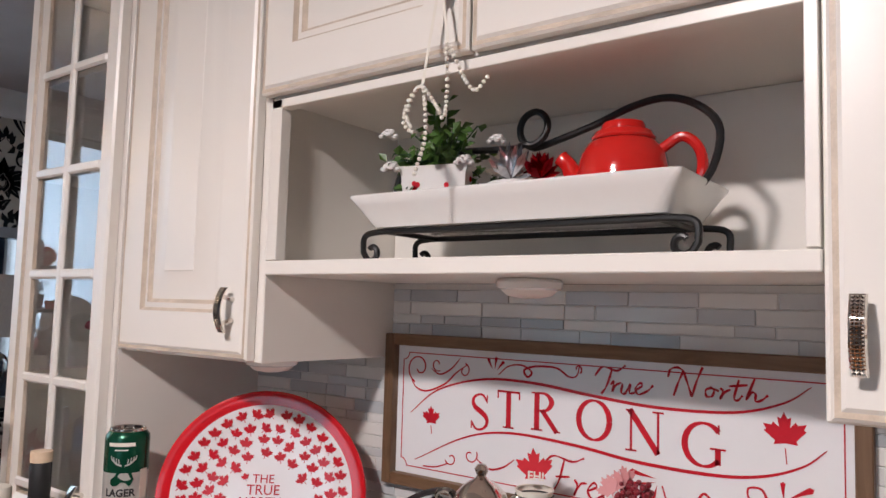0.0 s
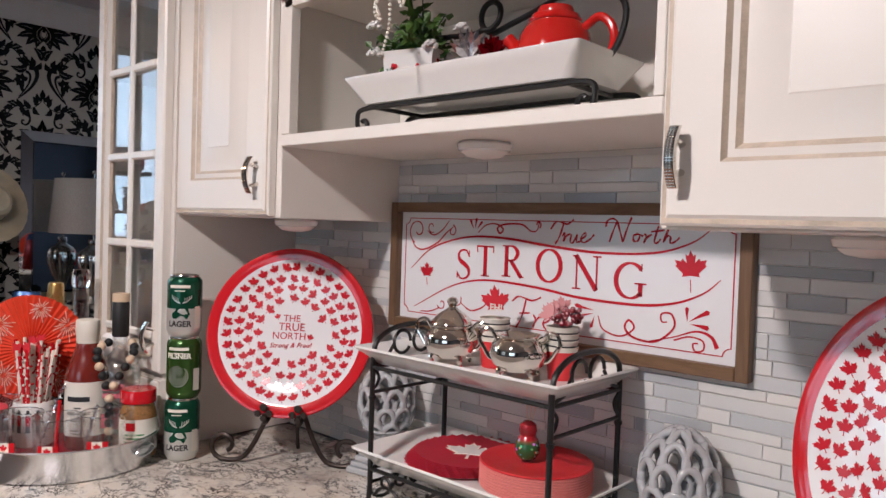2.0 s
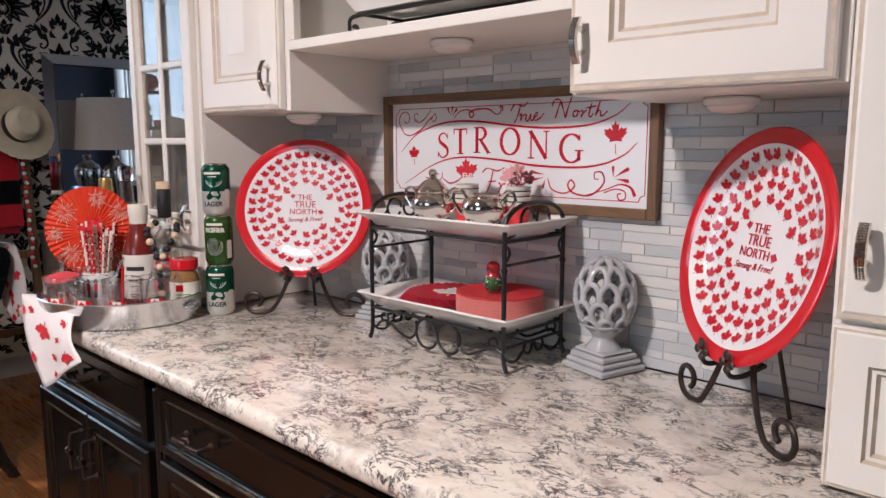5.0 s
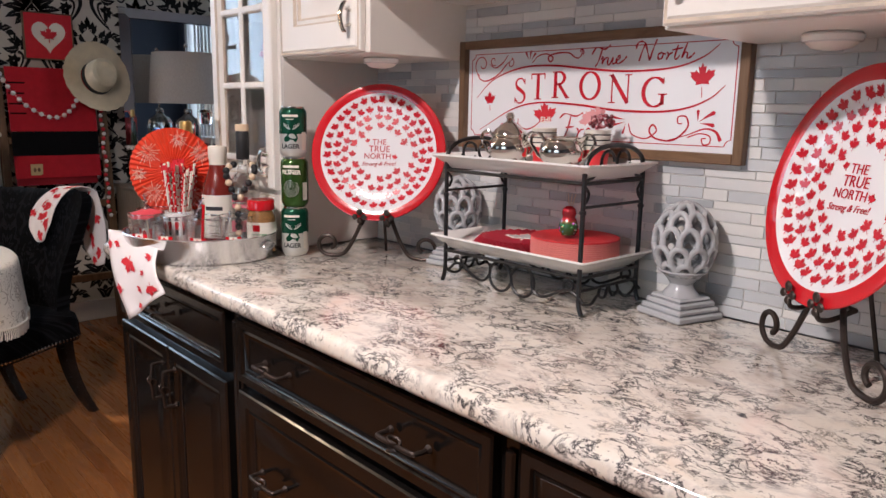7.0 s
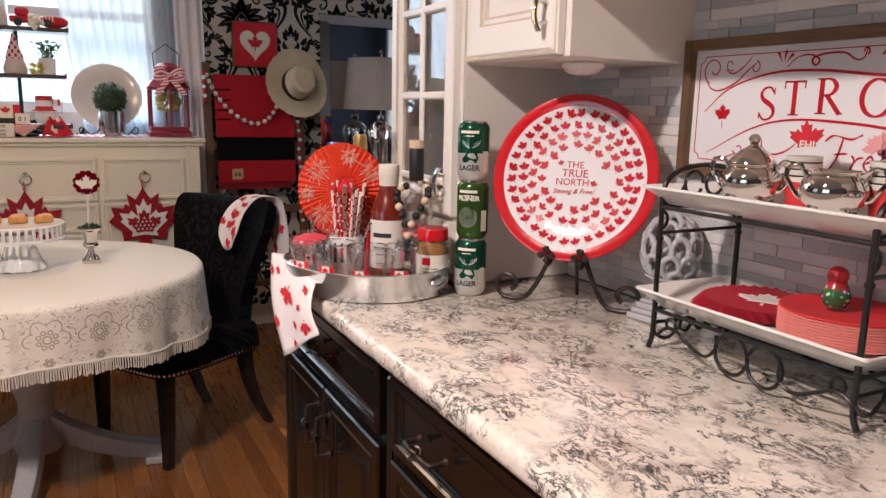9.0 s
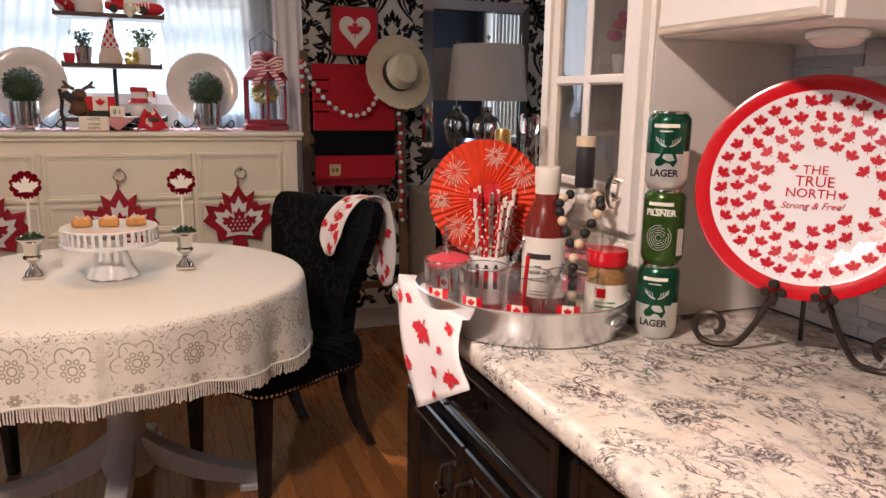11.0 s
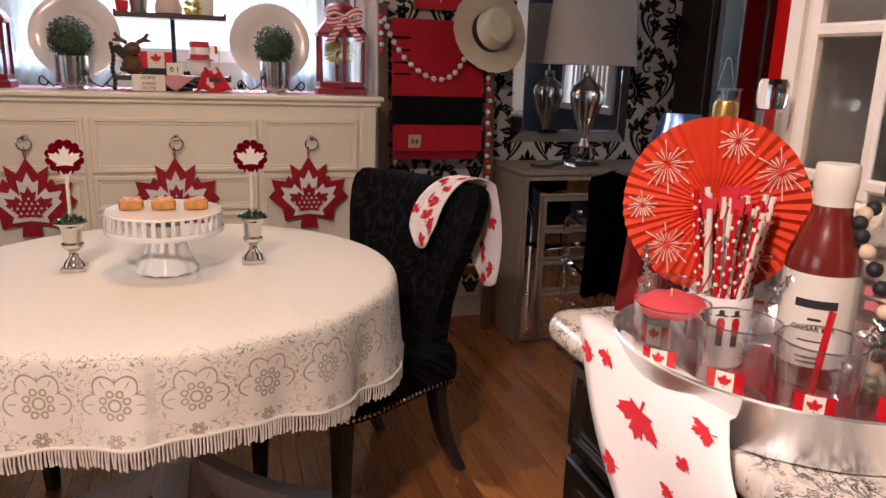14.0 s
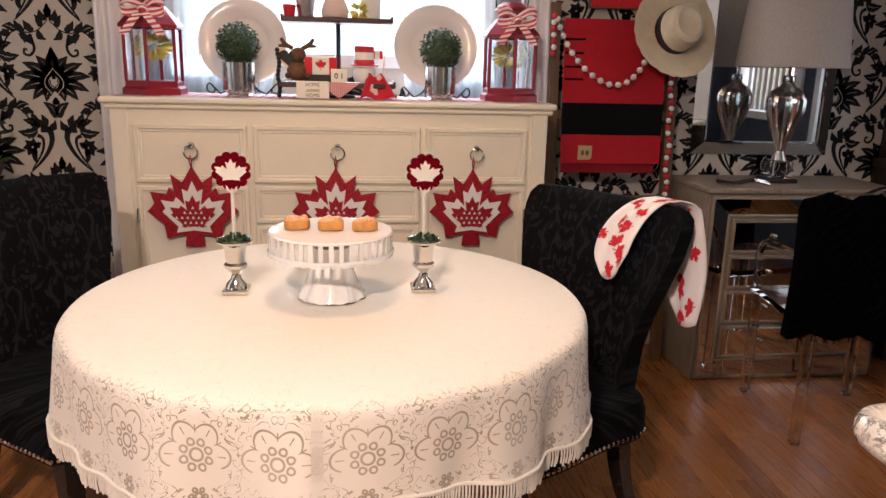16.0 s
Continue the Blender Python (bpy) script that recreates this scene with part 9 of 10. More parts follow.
def on_the_table():
    H = 0.7470
    t = thing("cake_stand", pose(-2.306, 0.065, H), "white ceramic cake stand with pierced rim on the tablecloth", "cake stand")
    a = M()
    a.lathe([(0.076, 0.0), (0.075, 0.004), (0.058, 0.040), (0.046, 0.080), (0.043, 0.108), (0.046, 0.120), (0.0, 0.120), (0.0, 0.110), (0.036, 0.106), (0.040, 0.080), (0.052, 0.040), (0.070, 0.004)], 72, wave=lambda an, r, z: (r * (1 + (0.05 * math.cos(10 * an) if z < 0.006 else 0.02 * math.cos(10 * an) if z < 0.05 else 0)), z + (0.004 * (1 + math.cos(10 * an)) if z < 0.001 else 0)))
    part("foot", a, WHITE_CHINA, t)
    a = M()
    a.lathe([(0, 0.120), (0.136, 0.150), (0.139, 0.153), (0.136, 0.157), (0.12, 0.156), (0, 0.156)], 72)
    part("plate", a, WHITE_CHINA, t)
    a = M()
    N = 40
    for k in range(N):
        q0, q1 = 2 * math.pi * k / N, 2 * math.pi * (k + 0.45) / N
        a = M()
        for r in (0.138,):
            p = [(r * math.cos(q), r * math.sin(q), z) for z in (0.112, 0.154) for q in (q0, q1)]
            p += [((r - 0.004) * math.cos(q), (r - 0.004) * math.sin(q), z) for z in (0.112, 0.154) for q in (q0, q1)]
            a.add(p, [(0, 1, 3, 2), (4, 6, 7, 5), (0, 2, 6, 4), (1, 5, 7, 3)])
        part("skirt_slat", a, WHITE_CHINA, t)
    a = M()
    a.lathe([(0.139, 0.115), (0.142, 0.111), (0.140, 0.105), (0.134, 0.108), (0.134, 0.114)], 80, wave=lambda an, r, z: (r, z - (0.004 * abs(math.sin(20 * an)) if z < 0.110 else 0)))
    part("scalloped_rim", a, WHITE_CHINA, t)
    biscuit = paint("golden_biscuit", (0.60, 0.27, 0.075), 0.7, vary=0.2, scale=50, bump=0.6, bscale=150)
    icing = paint("pale_pink_icing", (0.72, 0.40, 0.22), 0.5, vary=0.1, scale=50)
    for i, (x, y) in enumerate(((-0.010, -0.076), (0.0, 0.000), (0.004, 0.076))):
        c = thing("iced_biscuit", pose(-2.306 + x, 0.065 + y, H + 0.158, 0, 0, 90 + 6 * i), "golden iced biscuit lying on the cake stand", "biscuit", "iced biscuits")
        pts = []
        for k in range(40):
            q = 2 * math.pi * k / 40
            r = 0.026 * (1.06 + 0.10 * math.cos(4 * q + math.pi + 0.4 * i) + 0.04 * math.cos(3 * q + i) + 0.03 * math.cos(9 * q))
            pts.append((1.08 * r * math.cos(q), 0.85 * r * math.sin(q)))
        s = slab(pts, 0.0, 0.021, 0.003, 2)
        part("biscuit", s, biscuit, c)
        rg = random.Random(40 + i)
        for k in range(9):
            q, r = 2.4 * k, 0.0062 * math.sqrt(k)
            h = rg.uniform(0.005, 0.010)
            w = rg.uniform(0.007, 0.010)
            a = M()
            a.lathe([(w, 0.0), (w * 0.95, h * 0.45), (w * 0.6, h * 0.85), (0, h)], 10, pose(r * math.cos(q), 0.8 * r * math.sin(q), 0.0205))
            part("icing_dollop", a, icing, c, "pale piped icing")
    for y in (-0.154, 0.278):
        u = thing("silver_urn", pose(-2.345, y, H, 0, 0, 90) @ Matrix.Diagonal((1.28, 1.28, 1.32, 1)), "little silver urn with moss on a square foot", "urn", "silver urns")
        a = M()
        a.box(-0.023, 0.023, -0.023, 0.023, 0.0, 0.009, 0.002)
        a.lathe([(0.020, 0.009), (0.018, 0.016), (0.009, 0.026), (0.008, 0.034), (0.016, 0.042), (0.0205, 0.046), (0.0205, 0.051), (0.0165, 0.055), (0.0178, 0.062), (0.0190, 0.080), (0.0225, 0.086), (0.0300, 0.090), (0.0315, 0.093), (0.0295, 0.096), (0.026, 0.095), (0.018, 0.084), (0, 0.084)], 36)
        part("urn_body", a, CHROME, u)
        rg = random.Random(9)
        a = M()
        for k in range(120):
            q, r = rg.uniform(0, 6.28), 0.024 * math.sqrt(rg.random())
            p = Vector((r * math.cos(q), r * math.sin(q), 0.090 + 0.012 * (1 - r / 0.024)))
            e = Vector((rg.uniform(-1, 1), rg.uniform(-1, 1), rg.uniform(0.2, 1))).normalized() * 0.011
            w = e.orthogonal().normalized() * 0.003
            a.add([p, p + e * 0.5 + w, p + e, p + e * 0.5 - w], [(0, 1, 2, 3)])
        tagged(part("moss", a, TEAL_GREEN, u, "dark green moss", angle=5), kind="stuff")
        k = thing("leaf_pick", pose(-2.345, y, H + 0.118, 0, 0, 90), "red foil pick with a white maple leaf in an urn", "decorative pick", "leaf picks")
        a = M()
        a.tube([(0, 0, -0.005), (0, 0, 0.126)], 0.0042, 7)
        part("stick", a, OFFWHITE, k)
        a = M()
        rim = [0.0375 + 0.006 * abs(math.sin(6 * q)) ** 0.6 for q in [2 * math.pi * i / 96 for i in range(96)]]
        a.prism([(r * math.cos(2 * math.pi * i / 96), r * math.sin(2 * math.pi * i / 96)) for i, r in enumerate(rim)], -0.002, 0.002, pose(0, -0.004, 0.164, 90, 0, 0))
        d = part("disc", a, paint("red_mirror_foil", (0.50, 0.010, 0.030), 0.15, 0.8, 0.2, 50) if "red_mirror_foil" not in bpy.data.materials else bpy.data.materials["red_mirror_foil"], k, "shiny red scalloped disc")
        a = M()
        a.prism([(0.041 * x, 0.036 * yy - 0.009) for x, yy in leaf(1.0, 0, 0, 0.02, False)], 0.0021, 0.0030, pose(0, -0.004, 0.164, 90, 0, 0))
        part("white_leaf", a, OFFWHITE, d)
        a = M()
        a.prism([(0, 0), (0.012, 0.016), (0.012, 0.006), (0.0, -0.004), (-0.012, 0.006), (-0.012, 0.016)], -0.002, 0.002, pose(0, -0.005, 0.116, 90, 0, 0))
        part("ribbon_knot", a, OFFWHITE, k)


on_the_table()


def scarf_on_chair():
    t = thing("leaf_print_scarf", C1, "white scarf with red maple leaves draped over a chair back", "scarf")
    # local to the chair: x across, y back, front at -y

    def at(u, v):
        # v runs from the front tail over the top to the rear tail
        x0 = 0.168
        e = (u - 0.5) * 2
        if v < 0.45:
            s = 1 - v / 0.45
            bow = math.sin(1.95 * s)
            end = max(0.0, s - 0.75) * 4
            wide = 0.040 + 0.016 * math.sin(math.pi * s) - 0.012 * end * end
            return (x0 - 0.084 * bow + wide * e + 0.006 * math.sin(5 * u + 4 * s), 0.262 - 0.027 * (s + 0.2 * (1 - s)) * 2 + 0.03 * (1 - s) - 0.009 * math.sin(math.pi * s) * (1 + math.sin(13 * u + 2 * s)) - 0.004 * s, 0.952 - 0.215 * s ** 1.5 + 0.030 * end * e * e + 0.008 * s * e)
        if v < 0.58:
            s = (v - 0.45) / 0.13
            return (x0 + 0.045 * s + 0.038 * e, 0.270 + 0.070 * s, 0.950 + 0.010 * math.sin(math.pi * s) - 0.01 * s)
        s = (v - 0.58) / 0.42
        return (x0 + 0.045 + 0.022 * s + (0.036 + 0.020 * math.sin(2.6 * s)) * e, 0.345 + 0.012 * math.sin(math.pi * s) - 0.02 * s + 0.006 * math.sin(7 * u), 0.935 - 0.262 * s - 0.035 * s * (1 - e * e) - 0.03 * s * e)
    a = M()
    a.grid([[at(j / 8, i / 36) for j in range(9)] for i in range(37)])
    c = part("cloth", a, WHITE_CLOTH, t, angle=80)
    md = c.modifiers.new("thick", "SOLIDIFY")
    md.thickness, md.offset = 0.003, 0
    rg = random.Random(17)
    spots = [(rg.uniform(0.12, 0.88), 0.03 + 0.94 * k / 24, 1, rg.uniform(0, 6.28)) for k in range(25)]
    for nm, lift in (("printed_leaves", (0.0, -0.0030, 0.0022)), ("printed_leaves", (0.0026, 0.0030, 0.0010))):
        b = M()
        for u, v, s, an in spots:
            if lift[1] > 0 and v < 0.56:
                continue
            pts = [at(min(max(u + x * 0.17, 0), 1), min(max(v + y * 0.042, 0), 1)) for x, y in leaf(1.0, an)]
            q = at(u, v)
            n = b.add([(p[0] + lift[0], p[1] + lift[1], p[2] + lift[2]) for p in pts], [])
            m = b.add([(q[0] + lift[0], q[1] + lift[1], q[2] + lift[2])], [])
            b.f += [(n + i, n + (i + 1) % len(pts), m) for i in range(len(pts))]
            b.s += [0] * len(pts)
        part(nm, b, CLOTH_RED, t, "red maple leaves")


scarf_on_chair()


def ladder_and_blanket():
    t = thing("blanket_ladder", pose(XW + 0.05, 0.915, 0, 0, 0, 0), "dark brown wooden blanket ladder leaning on the wall", "ladder")
    lean = 0.16
    for y in (0.02, 0.535):
        a = M()
        a.add([(lean - 0.018, y - 0.02, 0), (lean + 0.018, y - 0.02, 0), (lean + 0.018, y + 0.02, 0), (lean - 0.018, y + 0.02, 0), (-0.018 + 0.03, y - 0.02, 1.53), (0.018 + 0.03, y - 0.02, 1.53), (0.018 + 0.03, y + 0.02, 1.53), (-0.018 + 0.03, y + 0.02, 1.53)], [(0, 1, 2, 3), (4, 5, 6, 7), (0, 1, 5, 4), (1, 2, 6, 5), (2, 3, 7, 6), (3, 0, 4, 7)])
        part("rail", a, BROWN_WOOD, t)
    for z in (0.30, 0.72, 1.08, 1.44):
        x = lean + (0.03 - lean) * z / 1.53
        a = M()
        a.box(x - 0.012, x + 0.012, 0.04, 0.515, z - 0.02, z + 0.02, 0.003)
        part("rung", a, BROWN_WOOD, t)
    b = thing("wool_blanket", pose(XW + 0.05, 0.915, 0), "red wool blanket with a broad black band hanging on the ladder", "blanket")
    wool = paint("red_wool", (0.42, 0.008, 0.018), 0.95, vary=0.12, scale=30, bump=0.6, bscale=500)
    wblk = paint("black_wool", (0.004, 0.004, 0.005), 0.95, spec=0.15, vary=0.2, scale=30, bump=0.6, bscale=500)

    def surf(z, k):
        x = lean + (0.03 - lean) * z / 1.53 + 0.036 + 0.006 * math.sin(9 * k + 3 * z)
        return x
    def strip(z0, z1, name, mat, dx=0.0, y0=0.055, y1=0.490):
        a = M()
        rows = [[(surf(z, j / 16) + dx, y0 + (y1 - y0) * j / 16, z) for j in range(17)] for z in [z1 + (z0 - z1) * i / 8 for i in range(9)]]
        back = [[(x - 0.010, y, z) for x, y, z in r] for r in rows]
        a.grid(rows)
        a.grid(back)
        for r0, r1 in ((rows[0], back[0]), (rows[-1], back[-1])):
            a.grid([r0, r1])
        a.grid([[r[0] for r in rows], [r[0] for r in back]])
        a.grid([[r[-1] for r in rows], [r[-1] for r in back]])
        return part(name, a, mat, b)
    strip(1.130, 1.468, "red_field", wool)
    strip(1.000, 1.1295, "black_band", wblk)
    strip(0.880, 0.9995, "red_field", wool)
    strip(0.840, 0.8795, "under_layer", paint("dark_red_wool", (0.24, 0.006, 0.014), 0.95, bump=0.6, bscale=500), -0.012, 0.060, 0.470)
    for k, z in enumerate((1.385, 1.330, 1.275, 1.225)):
        a = M()
        a.box(surf(z, 0.1) + 0.0015, surf(z, 0.1) + 0.004, 0.060, 0.150 - 0.012 * (k % 2), z - 0.004, z + 0.004)
        part("short_line", a, wblk, b, "short black indicator line")
    a = M()
    a.box(surf(0.93, 0.2) + 0.002, surf(0.93, 0.2) + 0.004, 0.130, 0.190, 0.895, 0.955, 0.0008)
    tg = part("label", a, paint("tan_label", (0.50, 0.38, 0.20), 0.6), b, "tan sewn-on label")
    a = M()
    for y in (0.150, 0.170):
        ball(a, 0.010, 10, (surf(0.93, 0.2) + 0.0042, y, 0.924), (0.06, 0.8, 1.2))
    part("emblem", a, BROWN_WOOD, tg)
    # felt ball garland
    g = thing("felt_ball_garland", pose(XW + 0.05, 0.915, 0), "garland of white and red felt balls swagged over the ladder", "garland")
    line = smooth([(0.115, 0.010, 1.46), (0.120, 0.035, 1.395), (0.125, 0.075, 1.330), (0.130, 0.130, 1.268), (0.132, 0.200, 1.222), (0.132, 0.260, 1.205), (0.130, 0.320, 1.222), (0.126, 0.370, 1.275), (0.120, 0.400, 1.340)], 8)
    drop = [(0.125 + 0.06 * k / 30, 0.505 + 0.006 * math.sin(k), 1.32 - 0.0255 * k) for k in range(27)]
    drop2 = [(0.120, -0.004 - 0.003 * math.sin(k), 1.47 - 0.024 * k) for k in range(7)]
    last, n = None, 0
    for q in [*line]:
        q = Vector(q)
        if last is None or (q - last).length > 0.034:
            a = M()
            ball(a, 0.0125, 12, q)
            part("felt_ball", a, TRIM, g)
            last = q
    for i, q in enumerate(drop + drop2):
        a = M()
        ball(a, 0.0112, 10, q)
        part("felt_ball", a, CLOTH_RED if i % 2 else TRIM, g)
    a = M()
    a.tube(line, 0.0012, 4)
    part("string", a, OFFWHITE, g)
    # straw hat
    h = thing("straw_hat", pose(XW + 0.165, 1.415, 1.422) @ pose(0, 0, 0, 0, 74, 6) @ Matrix.Scale(1.16, 4), "cream straw hat with a black band hanging on the ladder", "hat")
    straw = paint("cream_straw", (0.62, 0.53, 0.38), 0.75, vary=0.12, scale=20, bump=0.7, bscale=350)
    a = M()
    a.lathe([(0.080, 0.0), (0.110, 0.002), (0.145, 0.010), (0.168, 0.020), (0.170, 0.0225), (0.145, 0.0135), (0.110, 0.0055), (0.081, 0.004)], 64, sx=1.0, sy=0.92, wave=lambda an, r, z: (r * (1 + 0.012 * math.sin(23 * an) * (r > 0.16)), z + 0.012 * math.cos(2 * an) * (r / 0.17) ** 2))
    part("brim", a, straw, h)
    a = M()
    a.lathe([(0.080, 0.003), (0.079, 0.030), (0.074, 0.075), (0.066, 0.098), (0.050, 0.106), (0.025, 0.098), (0, 0.094)], 48, sx=1.0, sy=0.86)
    part("crown", a, straw, h)
    a = M()
    a.lathe([(0.0815, 0.004), (0.0808, 0.030), (0.078, 0.032), (0.078, 0.004)], 48, sx=1.0, sy=0.86)
    part("hat_band", a, BLACK, h, "black ribbon band")
    # heart picture
    p = thing("heart_picture", pose(XW + 0.004, 1.102, 1.522, 0, 0, 90), "red wall picture with a white heart and maple leaf", "picture")
    a = M()
    a.box(0, 0.240, -0.022, 0, 0, 0.240, 0.002)
    part("panel", a, CLOTH_RED, p)
    for x0, x1, z0, z1 in ((-0.006, 0.0, -0.006, 0.246), (0.240, 0.246, -0.006, 0.246), (0.0005, 0.2395, -0.006, -0.0003), (0.0005, 0.2395, 0.2403, 0.246)):
        a = M()
        a.box(x0, x1, -0.026, 0, z0, z1, 0.001)
        part("frame_strip", a, BROWN_WOOD, p)
    a = M()
    a.prism([(0.120 + 0.085 * math.sin(q) ** 3, 0.125 + (13 * math.cos(q) - 5 * math.cos(2 * q) - 2 * math.cos(3 * q) - math.cos(4 * q)) * 0.0058) for q in [2 * math.pi * k / 40 for k in range(40)]], 0.0221, 0.0235, pose(0, 0, 0, 90, 0, 0))
    hh = part("heart", a, OFFWHITE, p, "white heart")
    a = M()
    a.prism(leaf(0.050, 0, 0.120, 0.122), 0.0236, 0.0248, pose(0, 0, 0, 90, 0, 0))
    part("leaf", a, CLOTH_RED, hh)


ladder_and_blanket()


def mirror_chest_lamp():
    # bevelled wall mirror
    t = thing("wall_mirror", pose(XW + 0.004, 1.607, 0.908, 0, 0, 90), "large wall mirror with a wide slanted silver edge", "mirror")
    W, H = 0.652, 0.930
    a = M()
    a.rects(W, H, [(0, 0), (0, 0.008), (0.055, 0.026), (0.060, 0.014), (0.062, 0.012)])
    part("bevelled_frame", a, MIRROR, t, angle=5)
    a = M()
    a.box(0.066, W - 0.066, -0.018, -0.013, 0.066, H - 0.066)
    part("mirror_glass", a, MIRROR, t)
    # mirrored chest
    c = thing("mirrored_chest", pose(-3.43, 1.515, 0, 0, 0, 90), "silver-brown wooden chest of drawers with mirrored fronts", "chest of drawers")
    W, D, H = 0.810, 0.375, 0.820
    a = M()
    a.box(-0.010, W + 0.010, -0.012, D, H - 0.022, H, 0.004)
    part("top", a, GREY_WOOD, c)
    a = M()
    a.box(0, W, 0, D, 0.0, H - 0.022, 0.003)
    part("carcase", a, GREY_WOOD, c)
    a = M()
    a.rects(W - 0.02, H - 0.042, [(0, 0), (0, 0.010), (0.012, 0.012), (0.075, 0.004), (0.080, 0.010), (0.084, 0.010), (0.086, 0.002)], slots=[0, 0, 1, 0, 0, 0])
    part("mirrored_border", a, [GREY_WOOD, MIRROR], c, "bevelled mirror border", at=pose(0.01, -0.001, 0.012), angle=5)
    for i in range(4):
        z0 = 0.108 + i * 0.150
        a = M()
        a.rects(W - 0.205, 0.138, [(0, 0), (0, 0.014), (0.006, 0.016), (0.010, 0.013)], slots=[0, 0, 0])
        f = part("drawer_front", a, GREY_WOOD, c, at=pose(0.1025, -0.003, z0))
        a = M()
        a.box(0.012, W - 0.217, -0.0165, -0.0135, 0.012, 0.126, 0.001)
        part("mirror_panel", a, MIRROR, f)
        for x in (0.18, 0.42):
            a = M()
            ball(a, 0.011, 10, (x, -0.026, 0.070))
            part("knob", a, CHROME, f)
    a = M()
    for x in (0.004, W - 0.004):
        for k in range(60):
            ball(a, 0.0042, 6, (x, -0.010, 0.03 + 0.0125 * k))
    tagged(part("beading", a, GREY_WOOD, c, "row of small carved beads"), kind="stuff")
    # lamp
    l = thing("table_lamp", pose(-3.62, 1.900, 0.821), "ribbed mercury glass table lamp with a drum shade on the chest", "lamp")
    a = M()
    a.box(-0.062, 0.062, -0.062, 0.062, 0, 0.016, 0.003)
    part("plinth", a, BLACK, l)
    a = M()
    a.box(-0.045, 0.045, -0.045, 0.045, 0.0165, 0.090, 0.004)
    part("clear_block", a, CLEAR, l)
    a = M()
    a.lathe([(0, 0.091), (0.034, 0.091), (0.026, 0.108), (0.018, 0.130), (0.026, 0.165), (0.055, 0.235), (0.074, 0.300), (0.076, 0.340), (0.062, 0.375), (0.030, 0.398), (0.022, 0.410), (0.026, 0.420), (0.022, 0.440), (0, 0.440)], 64, wave=lambda an, r, z: (r * (1 + (0.05 * math.cos(16 * an) if 0.13 < z < 0.38 else 0)), z))
    part("ribbed_body", a, MERCURY, l)
    a = M()
    a.tube([(0, 0, 0.440), (0, 0, 0.800)], 0.005, 8)
    ball(a, 0.012, 12, (0, 0, 0.805))
    part("stem", a, CHROME, l)
    a = M()
    a.lathe([(0.218, 0.472), (0.190, 0.762), (0.187, 0.762), (0.215, 0.472), (0.218, 0.472)], 64)
    q = Nodes("linen_lampshade")
    vec = q.n("Mapping", Vector=q.coord(), Scale=(60, 60, 12)).outputs[0]
    q.set(Base_Color=q.ramp(q.noise(6.0, 4.0, 0.6, vec), (0.3, (0.38, 0.34, 0.31)), (0.7, (0.50, 0.46, 0.42))), Roughness=0.9)
    q.bump(q.noise(120.0, 3.0), 0.3, 0.001)
    part("shade", a, q.mat, l, "beige linen drum shade")
    # ornate silver tray foot on the chest
    a = M()
    pts = smooth([(-3.49, 1.57, 0.835), (-3.48, 1.64, 0.828), (-3.47, 1.72, 0.842), (-3.48, 1.79, 0.828)], 6)
    a.tube(pts, 0.007, 8)
    a.tube([(x - 0.05, y + 0.02, z) for x, y, z in pts], 0.006, 8)
    solid("silver_ornament", a, CHROME, "ornate silver ornament lying on the chest", "ornament")


mirror_chest_lamp()


